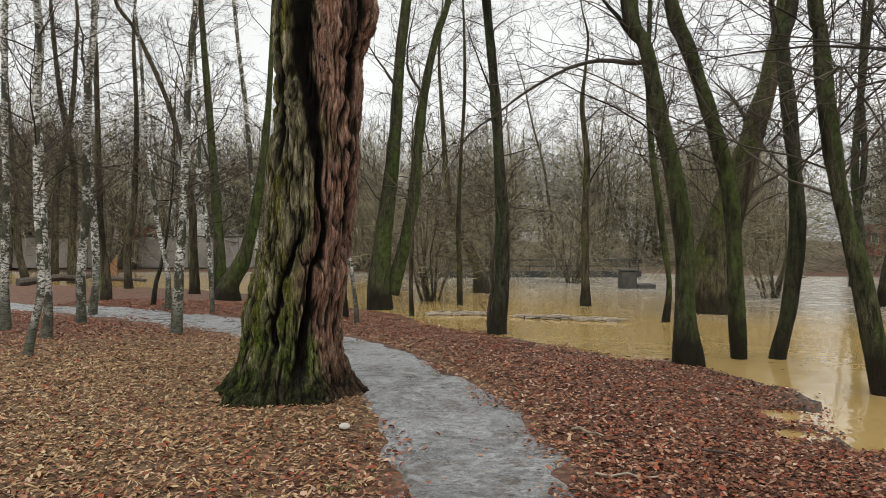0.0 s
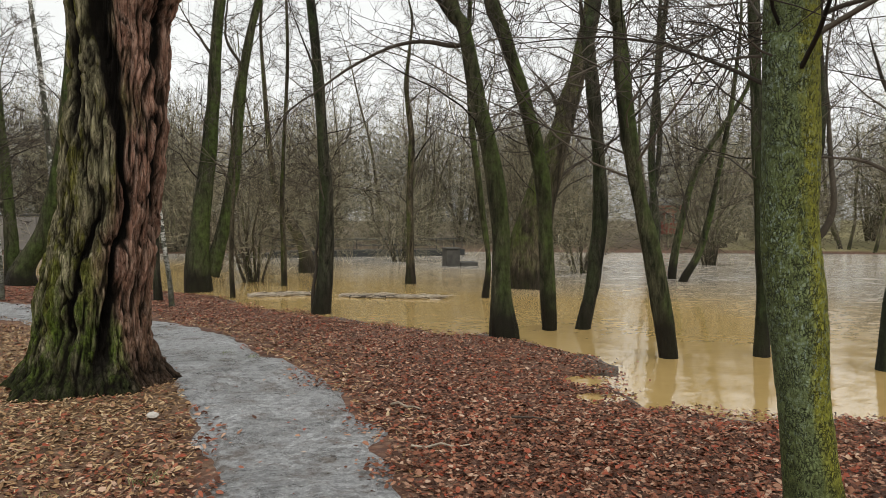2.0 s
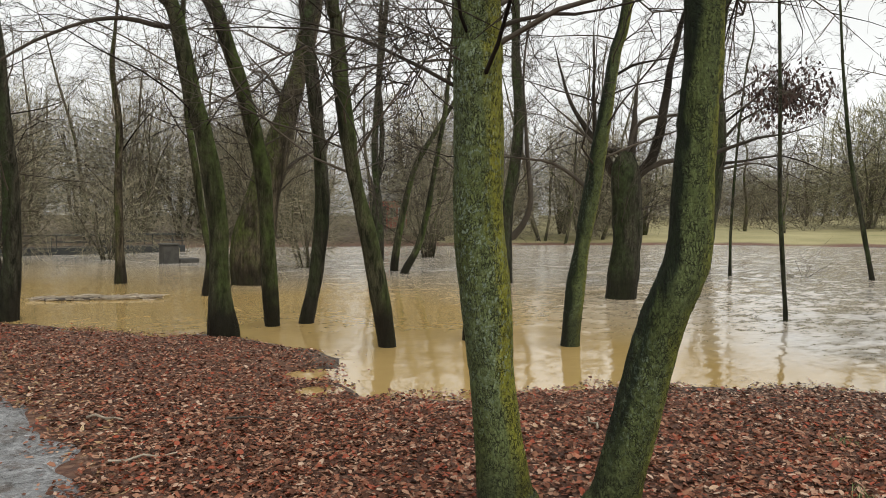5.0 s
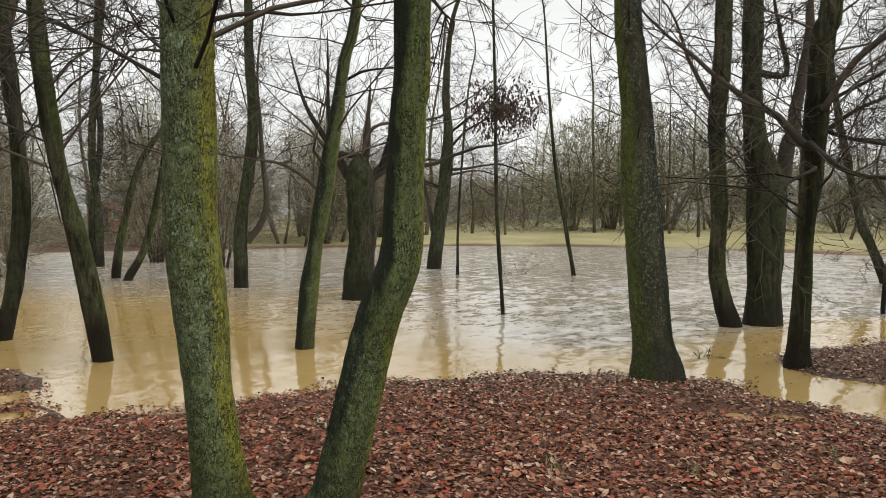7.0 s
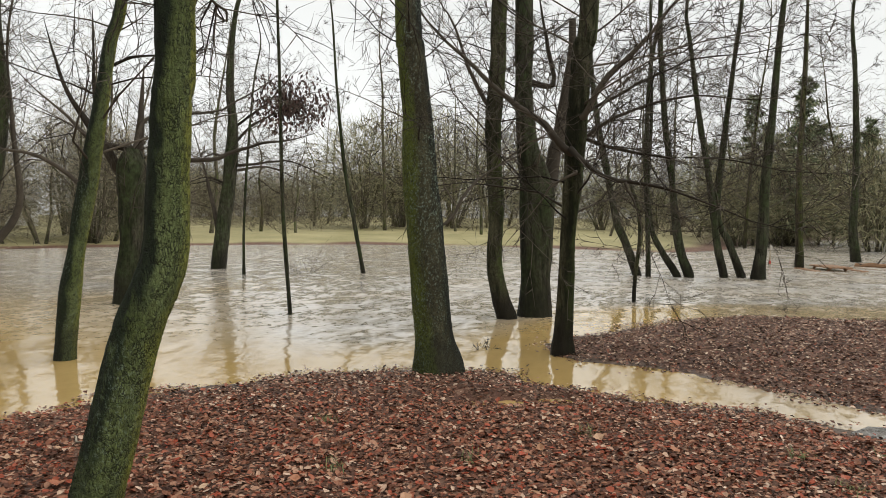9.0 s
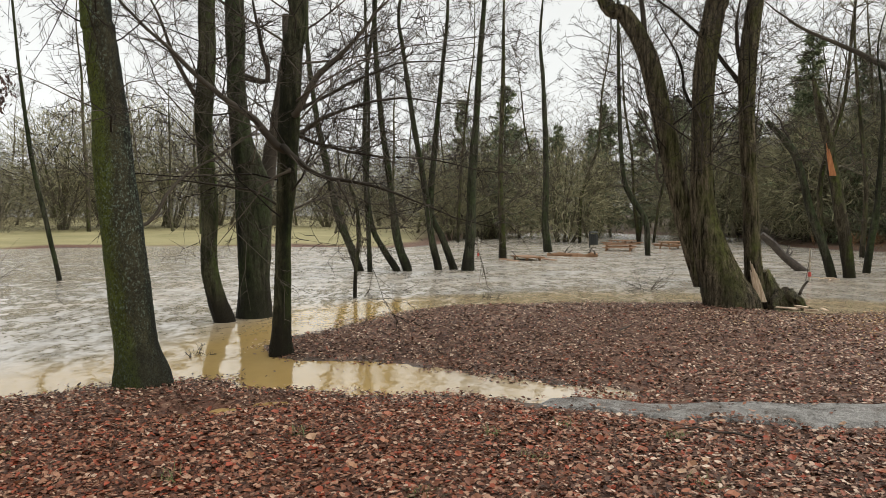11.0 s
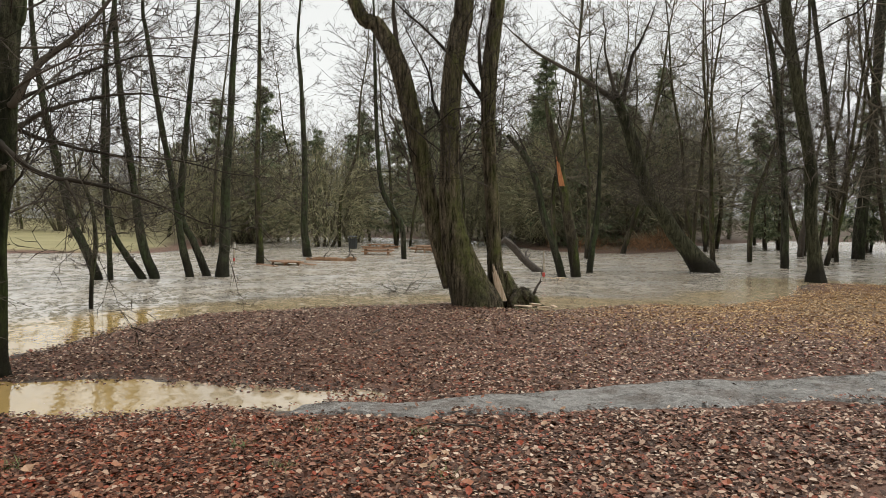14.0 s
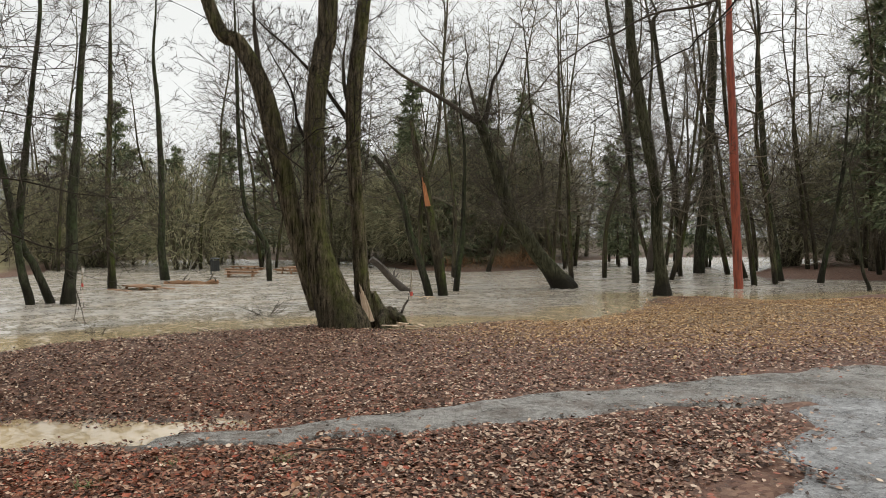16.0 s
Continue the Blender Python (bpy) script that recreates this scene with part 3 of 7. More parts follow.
def tree(name, label, category, kind, stems, limbs=(), seed=1, h0=3.0, n1=14, H=14.0, Lk=1.0, plan=(8, 5), sides=16, least_r=0.0035, girth=0.9):
    """A bare tree: stems and limbs given as (x, y, z, radius) rows; finer branches grow from them."""
    rng = np.random.default_rng(seed)
    root = new(name)
    base = np.array(stems[0][0][:3])
    least_r = max(least_r, min(0.00019 * math.hypot(base[0], base[1]), 0.007))
    root.location = base
    tagged(root, label, category)
    seen = 2.6 + 0.33 * math.hypot(base[0], base[1]) - base[2]
    trunk, crown = Buf(), Buf()
    lines = []
    for i, s in enumerate(stems):
        s = [tuple(np.subtract(v[:3], base)) + (v[3] * girth,) for v in s]
        if i == 0:
            s = [(s[0][0], s[0][1], s[0][2] - 0.6, s[0][3])] + s
        top = np.array(s[-1])
        if H > top[2] + 0.5:
            way = unit(np.array(s[-1][:3]) - np.array(s[-2][:3]))
            rise = H - top[2]
            lean = way * 0.5 + np.array([0, 0, 0.7])
            for k in (0.35, 0.7, 1.0):
                q = top[:3] + lean / lean[2] * rise * k + rng.normal(size=3) * 0.12 * np.array([1, 1, 0])
                s.append((*q, max(top[3] * (1 - 0.9 * k), 0.012)))
        big = max(v[3] for v in s)
        q = spline(s, 0.035 if sides >= 48 and i == 0 else max(0.09, big * 0.5))
        stem_tube(trunk, q, sides if big > 0.09 else 10, 0.35 if kind != "birch" else 0.12, 0.22 if (i == 0 and base[2] > 0.03) else 0.03, seed)
        lines.append((q, H if H else 0))
    for l in limbs:
        rows = [tuple(np.subtract(v[:3], base)) + (v[3],) for v in l]
        axes = np.concatenate([line for line, mode in lines if mode >= 0])
        gap = np.linalg.norm(axes[:, :3] - np.array(rows[0][:3]), axis=1)
        if gap.min() < 0.8:
            rows = [(*axes[gap.argmin(), :3], rows[0][3] * 1.1)] + rows
        q = spline(rows, 0.22)
        q[:, 3] *= np.linspace(0.78, 0.36, len(q))
        wob = (fbm(q[:, :3] * 2.5 + seed, 2) - 0.5)[:, None] * 0.16
        q[1:, :3] += wob[1:] * np.array([0.6, 1.0, 0.6])
        tip = q[-1, :3] + unit(q[-1, :3] - q[-3, :3]) * 0.5 + np.array([0, 0, 0.08])
        if q[-1, 3] < 0.045:
            q = np.vstack([q, spline([tuple(q[-1]), (*tip, 0.005)], 0.2)[1:]])
        stem_tube(crown, q, 9, 0.3, 0.0, seed + 1)
        lines.append((q, -1))
    for q, mode in lines:
        rows = q if mode < 0 else q[q[:, 2] > h0 * 0.62]
        if len(rows) < 3 or n1 == 0:
            continue
        if mode >= 0:
            low = min(float((rows[:, 2] < seen).mean()), 1.0) * (len(rows) - 1.5)
            m0, m1 = max(3, int(n1 * 1.7)), max(3, int(n1 * 0.5))
            pick = np.concatenate([np.linspace(0, 1, m0) ** 1.3 * low, np.linspace(low, len(rows) - 1.5, m1)])
        else:
            pick = np.linspace(len(rows) * 0.15, len(rows) - 1.01, max(4, int(len(rows) * 0.8)))
        m = len(pick)
        pick = pick + rng.uniform(-0.5, 0.5, m)
        pick = np.clip(pick, 0, len(rows) - 1.01)
        i = pick.astype(int)
        f = (pick - i)[:, None]
        at = rows[i] * (1 - f) + rows[np.minimum(i + 1, len(rows) - 1)] * f
        way = unit(rows[np.minimum(i + 1, len(rows) - 1), :3] - rows[i, :3])
        az = np.arange(m) * 2.4 + rng.uniform(0, 6.28)
        side = np.stack([np.cos(az), np.sin(az), rng.uniform(0.05, 0.55, m)], -1)
        d = unit(side + way * (0.25 if mode >= 0 else 0.7))
        if mode >= 0:
            length = Lk * rng.uniform(0.7, 2.6, m) * (1.15 - 0.5 * np.linspace(0, 1, m))
            r = np.minimum(at[:, 3] * 0.4, 0.004 + 0.0048 * length)
            grow(crown, rng, at[:m0, :3], d[:m0], length[:m0], r[:m0], plan, 0, 0.02, least_r)
            grow(crown, rng, at[m0:, :3], d[m0:], length[m0:] * 1.2, r[m0:], (4, 2), 0, 0.02, 0.006)
        else:
            length = Lk * rng.uniform(0.5, 1.3, m)
            grow(crown, rng, at[:, :3], d, length, np.minimum(at[:, 3] * 0.45, 0.010), plan[1:] + (2,), 1, 0.0, least_r)
    ob = new("trunk", trunk.mesh("trunk", M_BARK[kind]))
    ob.parent = root
    if crown.n:
        ob = new("crown", crown.mesh("crown", M_TWIG))
        ob.parent = root
    return root


# ---- ground, path and water ----
NEAR_SHORE = [(-70, 47), (-40, 38), (-22, 31.5), (-16.4, 29.0), (-12, 27.4), (-8.9, 26.4), (-6.7, 24.4), (-2.6, 18.8), (-1.1, 17.2), (0.1, 14.6), (1.15, 13.2), (2.5, 10.9), (3.4, 10.2), (3.75, 9.4), (4.0, 8.5), (4.15, 7.6), (3.95, 7.0), (3.75, 6.4), (3.75, 5.8), (4.35, 5.2), (5.05, 5.1), (5.9, 4.7), (6.5, 4.3), (7.3, 3.8), (7.85, 2.95), (8.3, 2.2), (8.25, 1.5), (7.85, 0.95), (7.6, 0.2)]
SPIT_SHORE = [(7.5, -0.4), (7.5, -1.1), (7.4, -1.6), (7.45, -2.4), (7.75, -2.4), (7.95, -1.9), (8.15, -1.4), (8.65, -0.9), (9.05, -0.4), (9.2, 0.25), (9.45, 0.9), (9.8, 1.3), (10.3, 1.45), (10.95, 1.15), (12.1, 0.8), (13, 0.2), (14.1, -0.75), (14.65, -2.1), (14.9, -3.8), (14.5, -5), (14.55, -6.1), (13.3, -6.8), (12.9, -7.4), (13.1, -8.9), (13, -10), (12.4, -10.5), (12.7, -12.3), (13.7, -14.4), (15.3, -16.5), (15.5, -17.6), (14.6, -18), (13.1, -18.3), (12.8, -20.3), (12.7, -24), (11, -30)]
NEAR_LAND = NEAR_SHORE + SPIT_SHORE + [(0, -42), (-40, -60), (-500, -500), (-500, 300)]
RIGHT_LAND = [(18.6, -26.3), (19.4, -28.6), (16, -30.2), (11, -33), (4, -44), (-20, -70), (60, -400), (60, -90), (40, -58), (31, -50), (28, -40), (23, -31)]
FAR_LAND = [(-500, 380), (-70, 53), (-22, 41.5), (-2.3, 40.5), (9, 39), (20, 34.5), (28, 31), (36.6, 26), (41, 19.4), (43, 13), (41, 6), (39, 0.7), (43, -2), (56, -3.5), (70, -10), (68, -18), (52, -24), (38, -20), (33.5, -20.5), (32, -23), (34, -28), (42, -36), (47, -50), (41, -56), (41, -64), (60, -395), (500, -500), (500, 500), (-400, 500)]


PUDDLES = [(6.85, 1.5, 0.16), (6.98, 1.15, 0.20), (7.2, 0.75, 0.16), (3.55, 6.9, 0.22), (3.3, 6.2, 0.18)]


def inside_distance(poly, x, y):
    """Distance to the polygon's edge, positive inside."""
    p = np.asarray(poly, float)
    q = np.roll(p, -1, 0)
    best = np.full(x.shape, 1e9)
    inside = np.zeros(x.shape, bool)
    for (ax, ay), (bx, by) in zip(p, q):
        dx, dy = bx - ax, by - ay
        t = np.clip(((x - ax) * dx + (y - ay) * dy) / (dx * dx + dy * dy), 0, 1)
        best = np.minimum(best, np.hypot(x - ax - t * dx, y - ay - t * dy))
        if dy:
            inside ^= ((ay > y) != (by > y)) & (x < ax + (y - ay) * dx / dy)
    return np.where(inside, best, -best)


def terrain(x, y):
    """Height of the ground, its distance inside the shore, and how far it is inside the far fields."""
    near = np.maximum(inside_distance(NEAR_LAND, x, y), inside_distance(RIGHT_LAND, x, y))
    far = inside_distance(FAR_LAND, x, y)
    p = np.stack([x, y, 0 * x], -1)
    d = np.maximum(near, far) + (fbm(p * 1.3 + 31, 4) - 0.5) * 0.7
    z = np.where(d > 0, 0.27 * (1 - np.exp(-np.maximum(d, 0) / 2.5)), -0.7 * (1 - np.exp(np.minimum(d, 0) / 4.0)))
    z = z + (fbm(p * 0.8, 3) - 0.5) * 0.07 + (fbm(p * 3.5 + 9, 3) - 0.5) * 0.035
    z = z + np.clip(far - 3, 0, 60) * 0.022
    for px, py, size in PUDDLES:
        z = z - 0.22 * np.exp(-((x - px) ** 2 + (y - py) ** 2) / size**2)
    return z, d, far


def axis(lo, a, b, hi, fine, out):
    """Grid lines: fine between a and b, growing outwards to lo and hi."""
    k = np.geomspace(1, 1 + (hi - b) / fine, out) - 1
    j = np.geomspace(1, 1 + (a - lo) / fine, out) - 1
    return np.concatenate([a - fine * j[::-1], np.arange(a, b, fine)[1:], b + fine * k])


def sheet(name, gx, gy, z, fields, material):
    x, y = np.meshgrid(gx, gy)
    buf = Buf()
    n, m = len(gx), len(gy)
    k = (np.arange(m - 1)[:, None] * n + np.arange(n - 1)[None]).ravel()
    buf.add(np.stack([x, y, z], -1), np.stack([k, k + 1, k + n + 1, k + n], -1))
    return new(name, buf.mesh(name, material, True, {a: b.ravel() for a, b in fields.items()}))


gx, gy = axis(-900, -7, 15.5, 900, 0.15, 70), axis(-900, -19, 17, 900, 0.16, 70)
X, Y = np.meshgrid(gx, gy)
Z, D, FAR = terrain(X, Y)
tan_patch = np.clip(1.25 - np.hypot((X + 3.6) / 4.2, (Y - 6.5) / 5.4), 0, 1) + np.clip(1.1 - np.hypot((X - 10.5) / 4.0, (Y + 14) / 6.5), 0, 1) * 0.9
bearing_at = np.degrees(np.arctan2(X - 0.5, Y + 0.4))
meadow = np.clip((bearing_at - 28) / 8, 0, 1) * np.clip((95 - bearing_at) / 8, 0, 1)
ground = sheet("ground", gx, gy, Z, {"tan": tan_patch, "bank": np.clip(D, -2, 5), "field": np.clip(FAR / 2.5, 0, 1) * meadow, "wood": np.clip(FAR / 2.0, 0, 1) * (1 - meadow)}, M_GROUND)
tagged(ground, "brown leaf-covered park ground sloping into flood water", "ground", kind="structure")

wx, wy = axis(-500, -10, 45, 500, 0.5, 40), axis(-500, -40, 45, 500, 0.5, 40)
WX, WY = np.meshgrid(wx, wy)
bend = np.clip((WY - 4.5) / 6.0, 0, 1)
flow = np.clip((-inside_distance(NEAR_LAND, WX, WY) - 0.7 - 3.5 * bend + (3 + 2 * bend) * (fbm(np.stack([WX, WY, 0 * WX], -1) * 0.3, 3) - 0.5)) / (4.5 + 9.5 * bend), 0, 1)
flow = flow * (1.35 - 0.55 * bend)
# southern water gets some ripples and the colour's painted sky sheen too
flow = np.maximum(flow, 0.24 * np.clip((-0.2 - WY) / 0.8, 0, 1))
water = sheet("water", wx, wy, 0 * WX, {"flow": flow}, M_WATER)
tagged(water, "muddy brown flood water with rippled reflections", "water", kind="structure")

PATH_MAIN = [(-26, 21, 0, 0.7), (-18, 18.6, 0, 0.7), (-10, 16.3, 0, 0.62), (-7.5, 15.5, 0, 0.65), (-5.3, 14.2, 0, 0.75), (-3.6, 12.9, 0, 0.8), (-2.3, 11.6, 0, 0.75), (-1.2, 10.2, 0, 0.62), (-0.6, 8.9, 0, 0.58), (-0.15, 7.5, 0, 0.58), (0.2, 6.3, 0, 0.62), (0.38, 5.2, 0, 0.62), (0.42, 3.9, 0, 0.55), (0.3, 2, 0, 0.6), (0.5, 0, 0, 0.65), (1.2, -2.3, 0, 0.7), (2.6, -4.9, 0, 0.75), (4.0, -7.6, 0, 0.8)]
PATH_SIDE = [(7.15, -1.7, 0, 0.16), (6.85, -2.2, 0, 0.24), (6.55, -2.75, 0, 0.30), (6.3, -3.4, 0, 0.32), (6.1, -4.1, 0, 0.34), (5.88, -4.85, 0, 0.36), (5.66, -5.75, 0, 0.40), (5.3, -6.75, 0, 0.5), (4.95, -7.7, 0, 0.65), (4.5, -8.8, 0, 0.8), (3.6, -11, 0, 0.8), (1.5, -15, 0, 0.8), (-6, -28, 0, 0.8)]


def path_strip(buf, edge, rows):
    q = spline(rows, 0.11)
    way = unit(np.gradient(q[:, :2], axis=0))
    side = np.stack([-way[:, 1], way[:, 0]], -1)
    c = np.linspace(-1.1, 1.1, 15)
    jag = 1 + 0.35 * (fbm(np.stack([q[:, 0] * 2, q[:, 1] * 2, 0 * q[:, 0]], -1), 3) - 0.5)
    x = q[:, 0][:, None] + side[:, 0][:, None] * c * (q[:, 3] * jag)[:, None]
    y = q[:, 1][:, None] + side[:, 1][:, None] * c * (q[:, 3] * jag)[:, None]
    rag = 1 + 0.8 * (fbm(np.stack([x * 2.6, y * 2.6, 0 * x + 3], -1), 4) - 0.5)
    x = q[:, 0][:, None] + (x - q[:, 0][:, None]) * rag
    y = q[:, 1][:, None] + (y - q[:, 1][:, None]) * rag
    z = terrain(x, y)[0] + 0.028 - 0.45 * np.clip(np.abs(c) - 0.94, 0, 1)[None]
    n = len(c)
    k = (np.arange(len(q) - 1)[:, None] * n + np.arange(n - 1)[None]).ravel()
    buf.add(np.stack([x, y, z], -1), np.stack([k, k + 1, k + n + 1, k + n], -1))
    edge.append(np.broadcast_to(np.abs(c)[None], x.shape).ravel())


def gravel_path(name, rows, label, material):
    buf, edge = Buf(), []
    path_strip(buf, edge, rows)
    return tagged(new(name, buf.mesh(name, material, True, {"edge": np.concatenate(edge)})), label, "path", kind="structure")


gravel_path("path_main", PATH_MAIN, "wet grey gravel footpath through brown leaves", M_GRAVEL)
gravel_path("path_side", PATH_SIDE, "muddy gravel footpath running into the flood", M_TRACK)


def path_gap(x, y):
    """How far a place is from the nearer path's middle, in half widths."""
    best = np.full(x.shape, 9.0)
    for rows in (PATH_MAIN, PATH_SIDE):
        p = np.asarray(rows)
        for a, b in zip(p[:-1], p[1:]):
            d = b[:2] - a[:2]
            t = np.clip(((x - a[0]) * d[0] + (y - a[1]) * d[1]) / (d @ d), 0, 1)
            best = np.minimum(best, np.hypot(x - a[0] - t * d[0], y - a[1] - t * d[1]) / (a[3] + t * (b[3] - a[3])))
    return best


def leaf_mesh(name, x, y, size, lift, rng, material, slim=(0.5, 0.95), tilt=0.27):
    """Fallen leaves, matted flat: the near ones rounded blades folded along the midrib, the far ones single quads."""
    n = len(x)
    z = np.maximum(terrain(x, y)[0], 0.0)
    az = rng.uniform(0, 6.283, n)
    u = np.stack([np.cos(az), np.sin(az), rng.normal(0, tilt, n)], -1)
    s = np.stack([-np.sin(az), np.cos(az), rng.normal(0, tilt, n)], -1)
    up = np.array([0, 0, 1.0])
    z = z + 0.030 * np.clip((1.2 - path_gap(x, y)) / 0.15, 0, 1)
    c = np.stack([x, y, z + 0.006 + lift * rng.random(n) ** 2], -1)
    L, W = size[:, None], (size * rng.uniform(*slim, n))[:, None]
    curl = rng.uniform(-0.10, 0.28, n)[:, None]
    near = np.hypot(x - 0.5, y + 0.4) < 6.5
    base, tip = c - u * L * 0.5, c + u * L * 0.5 + up * L * curl * 0.25
    lo, hi = c - u * L * 0.18, c + u * L * 0.24
    rise, skew = up * W * curl, rng.uniform(0.75, 1.05, n)[:, None]
    buf = Buf()
    six = np.stack([base, lo - s * W * 0.46 + rise, hi - s * W * 0.40 * skew + rise, tip, hi + s * W * 0.44 + rise, lo + s * W * 0.42 * skew + rise], 1)[near]
    k = np.arange(len(six))[:, None] * 6
    buf.add(six, np.concatenate([k + np.array([[0, 1, 2, 3]]), k + np.array([[0, 3, 4, 5]])]))
    four = np.stack([base, c - s * W * 0.5 + rise, tip, c + s * W * 0.5 + rise], 1)[~near]
    buf.add(four, np.arange(len(four))[:, None] * 4 + np.arange(4)[None])
    return new(name, buf.mesh(name, material, False))


rng = np.random.default_rng(5)
lx, ly = rng.uniform(-9, 15.5, 2000000), rng.uniform(-20, 19, 2000000)
ld = inside_distance(NEAR_LAND, lx, ly) + (fbm(np.stack([lx, ly, 0 * lx], -1) * 2.2, 3) - 0.5) * 0.9
lg = path_gap(lx, ly) + (fbm(np.stack([lx, ly, 0 * lx], -1) * 2.0 + 7, 4) - 0.5) * 1.5
dist = np.hypot(lx - 0.5, ly + 0.4)
tan_at = np.clip(1.25 - np.hypot((lx + 3.6) / 4.2, (ly - 6.5) / 5.4), 0, 1)
keep = ((ld > 0.10) | ((ld > -0.12) & (rng.random(lx.size) < 0.45)) | ((ld > -0.35) & (rng.random(lx.size) < 0.02))) & (rng.random(lx.size) < np.clip((lg - 0.80) * 1.3, 0.008, 1)) & (dist > 1.2) & (rng.random(lx.size) < np.clip(5.0 / dist, 0.36, 1))
keep &= ~((lx < 0) & (ly < 1)) & (rng.random(lx.size) < 1 - 0.72 * np.clip(tan_at * 2, 0, 1))
for px, py, size in PUDDLES:
    keep &= np.hypot(lx - px, ly - py) > size * rng.uniform(0.5, 1.3, lx.size)
lx, ly = lx[keep], ly[keep]
spit = lx + 0.35 * ly + rng.normal(0, 0.9, lx.size) > 7.6
amber = (np.hypot((lx - 10) / 4.5, (ly + 15) / 7.5) + rng.normal(0, 0.18, lx.size) < 1)
pale = ~spit & ~amber & (ly + 0.25 * lx + rng.normal(0, 1.1, lx.size) < -0.9)
for tag, mask, material, words in (("leaf_litter_pale", pale, M_PALE, "pale and dark fallen leaves along the footpath"), ("leaf_litter", ~spit & ~amber & ~pale, M_LEAF, "wet red-brown fallen leaves covering the bank"), ("leaf_litter_spit", spit & ~amber, M_DULL, "dull dark brown fallen leaves on the low spit"), ("leaf_litter_amber", amber, M_AMBER, "amber fallen leaves on the bank beyond the path")):
    k = int(mask.sum())
    tagged(leaf_mesh(tag, lx[mask], ly[mask], 0.020 + 0.036 * rng.random(k) ** 1.5, 0.022, rng, material), words, "leaves", kind="stuff")
tx, ty = rng.uniform(-9, 1.5, 250000), rng.uniform(2.0, 16, 250000)
keep = (rng.random(tx.size) < np.clip(1.3 - np.hypot((tx + 3.6) / 4.2, (ty - 6.5) / 5.4), 0, 0.9)) & (path_gap(tx, ty) > 1.0)
tx, ty = tx[keep], ty[keep]
straw = leaf_mesh("dry_grass", tx, ty, rng.uniform(0.025, 0.07, tx.size), 0.02, rng, M_TANLEAF, (0.10, 0.45), 0.3)
tagged(straw, "flattened tan dry grass and leaves on the ground", "grass", kind="stuff")

# ---- trees ----
tree("tree", "tall mossy alder at the water's edge with a dark wet foot", "tree", "moss",
     [[(3.61, 9.85, 0.02, 0.262), (3.56, 9.85, 0.68, 0.162), (3.56, 9.85, 1.55, 0.148), (3.44, 9.85, 2.49, 0.148), (3.2, 9.85, 3.5, 0.134), (3, 9.85, 4.44, 0.127), (2.78, 9.85, 5.06, 0.127)]],
     limbs=[[(2.93, 9.94, 4.23, 0.057), (2.39, 9.94, 4.27, 0.043), (1.92, 9.95, 4.14, 0.039), (1.37, 9.95, 3.84, 0.036), (0.9, 9.95, 3.48, 0.032), (0.58, 9.95, 3.25, 0.028), (0.26, 9.95, 2.74, 0.021)],
            [(2.81, 9.95, 4.63, 0.064), (2.63, 9.95, 4.88, 0.06), (2.44, 9.95, 5.1, 0.057)]], seed=3, h0=4.5, n1=16)
tree("tree", "slender leaning alder standing in brown flood water", "tree", "moss",
     [[(4.57, 10.48, -0.02, 0.135), (4.51, 10.48, 1.12, 0.131), (4.43, 10.48, 2.37, 0.131), (4.13, 10.48, 3.61, 0.123), (3.76, 10.48, 4.69, 0.123), (3.55, 10.48, 5.27, 0.112)]],
     limbs=[[(3.89, 10.58, 4.63, 0.053), (3.79, 10.58, 4.97, 0.049), (3.66, 10.58, 5.3, 0.045)]], seed=4, h0=4, n1=14)
tree("tree", "slender curved alder standing in brown flood water", "tree", "dark",
     [[(5.13, 10.47, -0.02, 0.128), (5.3, 10.47, 0.78, 0.127), (5.42, 10.47, 1.78, 0.124), (5.38, 10.47, 2.78, 0.12), (5.25, 10.47, 4.02, 0.12), (5.18, 10.47, 4.77, 0.112), (5.33, 10.47, 5.26, 0.104)]],
     limbs=[[(5.29, 10.57, 4.21, 0.06), (5.14, 10.57, 4.8, 0.06), (5.09, 10.57, 5.3, 0.056)]], seed=5, h0=4, n1=14)
tree("tree", "tall alder bending out over the flood water", "tree", "moss",
     [[(5.16, 7.94, -0.02, 0.138), (5.03, 7.96, 0.79, 0.131), (4.88, 7.99, 1.56, 0.118), (4.7, 8.02, 2.32, 0.109), (4.57, 8.04, 3.28, 0.102), (4.5, 8.06, 4.16, 0.096), (4.45, 8.07, 4.5, 0.093)]], seed=6, h0=3.5, n1=18)
tree("tree", "thin dark alder in the flood water", "tree", "dark",
     [[(6.34, 7.73, -0.02, 0.125), (6.35, 7.73, 0.8, 0.094), (6.3, 7.73, 1.77, 0.084), (6.23, 7.75, 3.14, 0.08), (6.17, 7.76, 4.5, 0.074)]], seed=7, h0=3.5, n1=12)
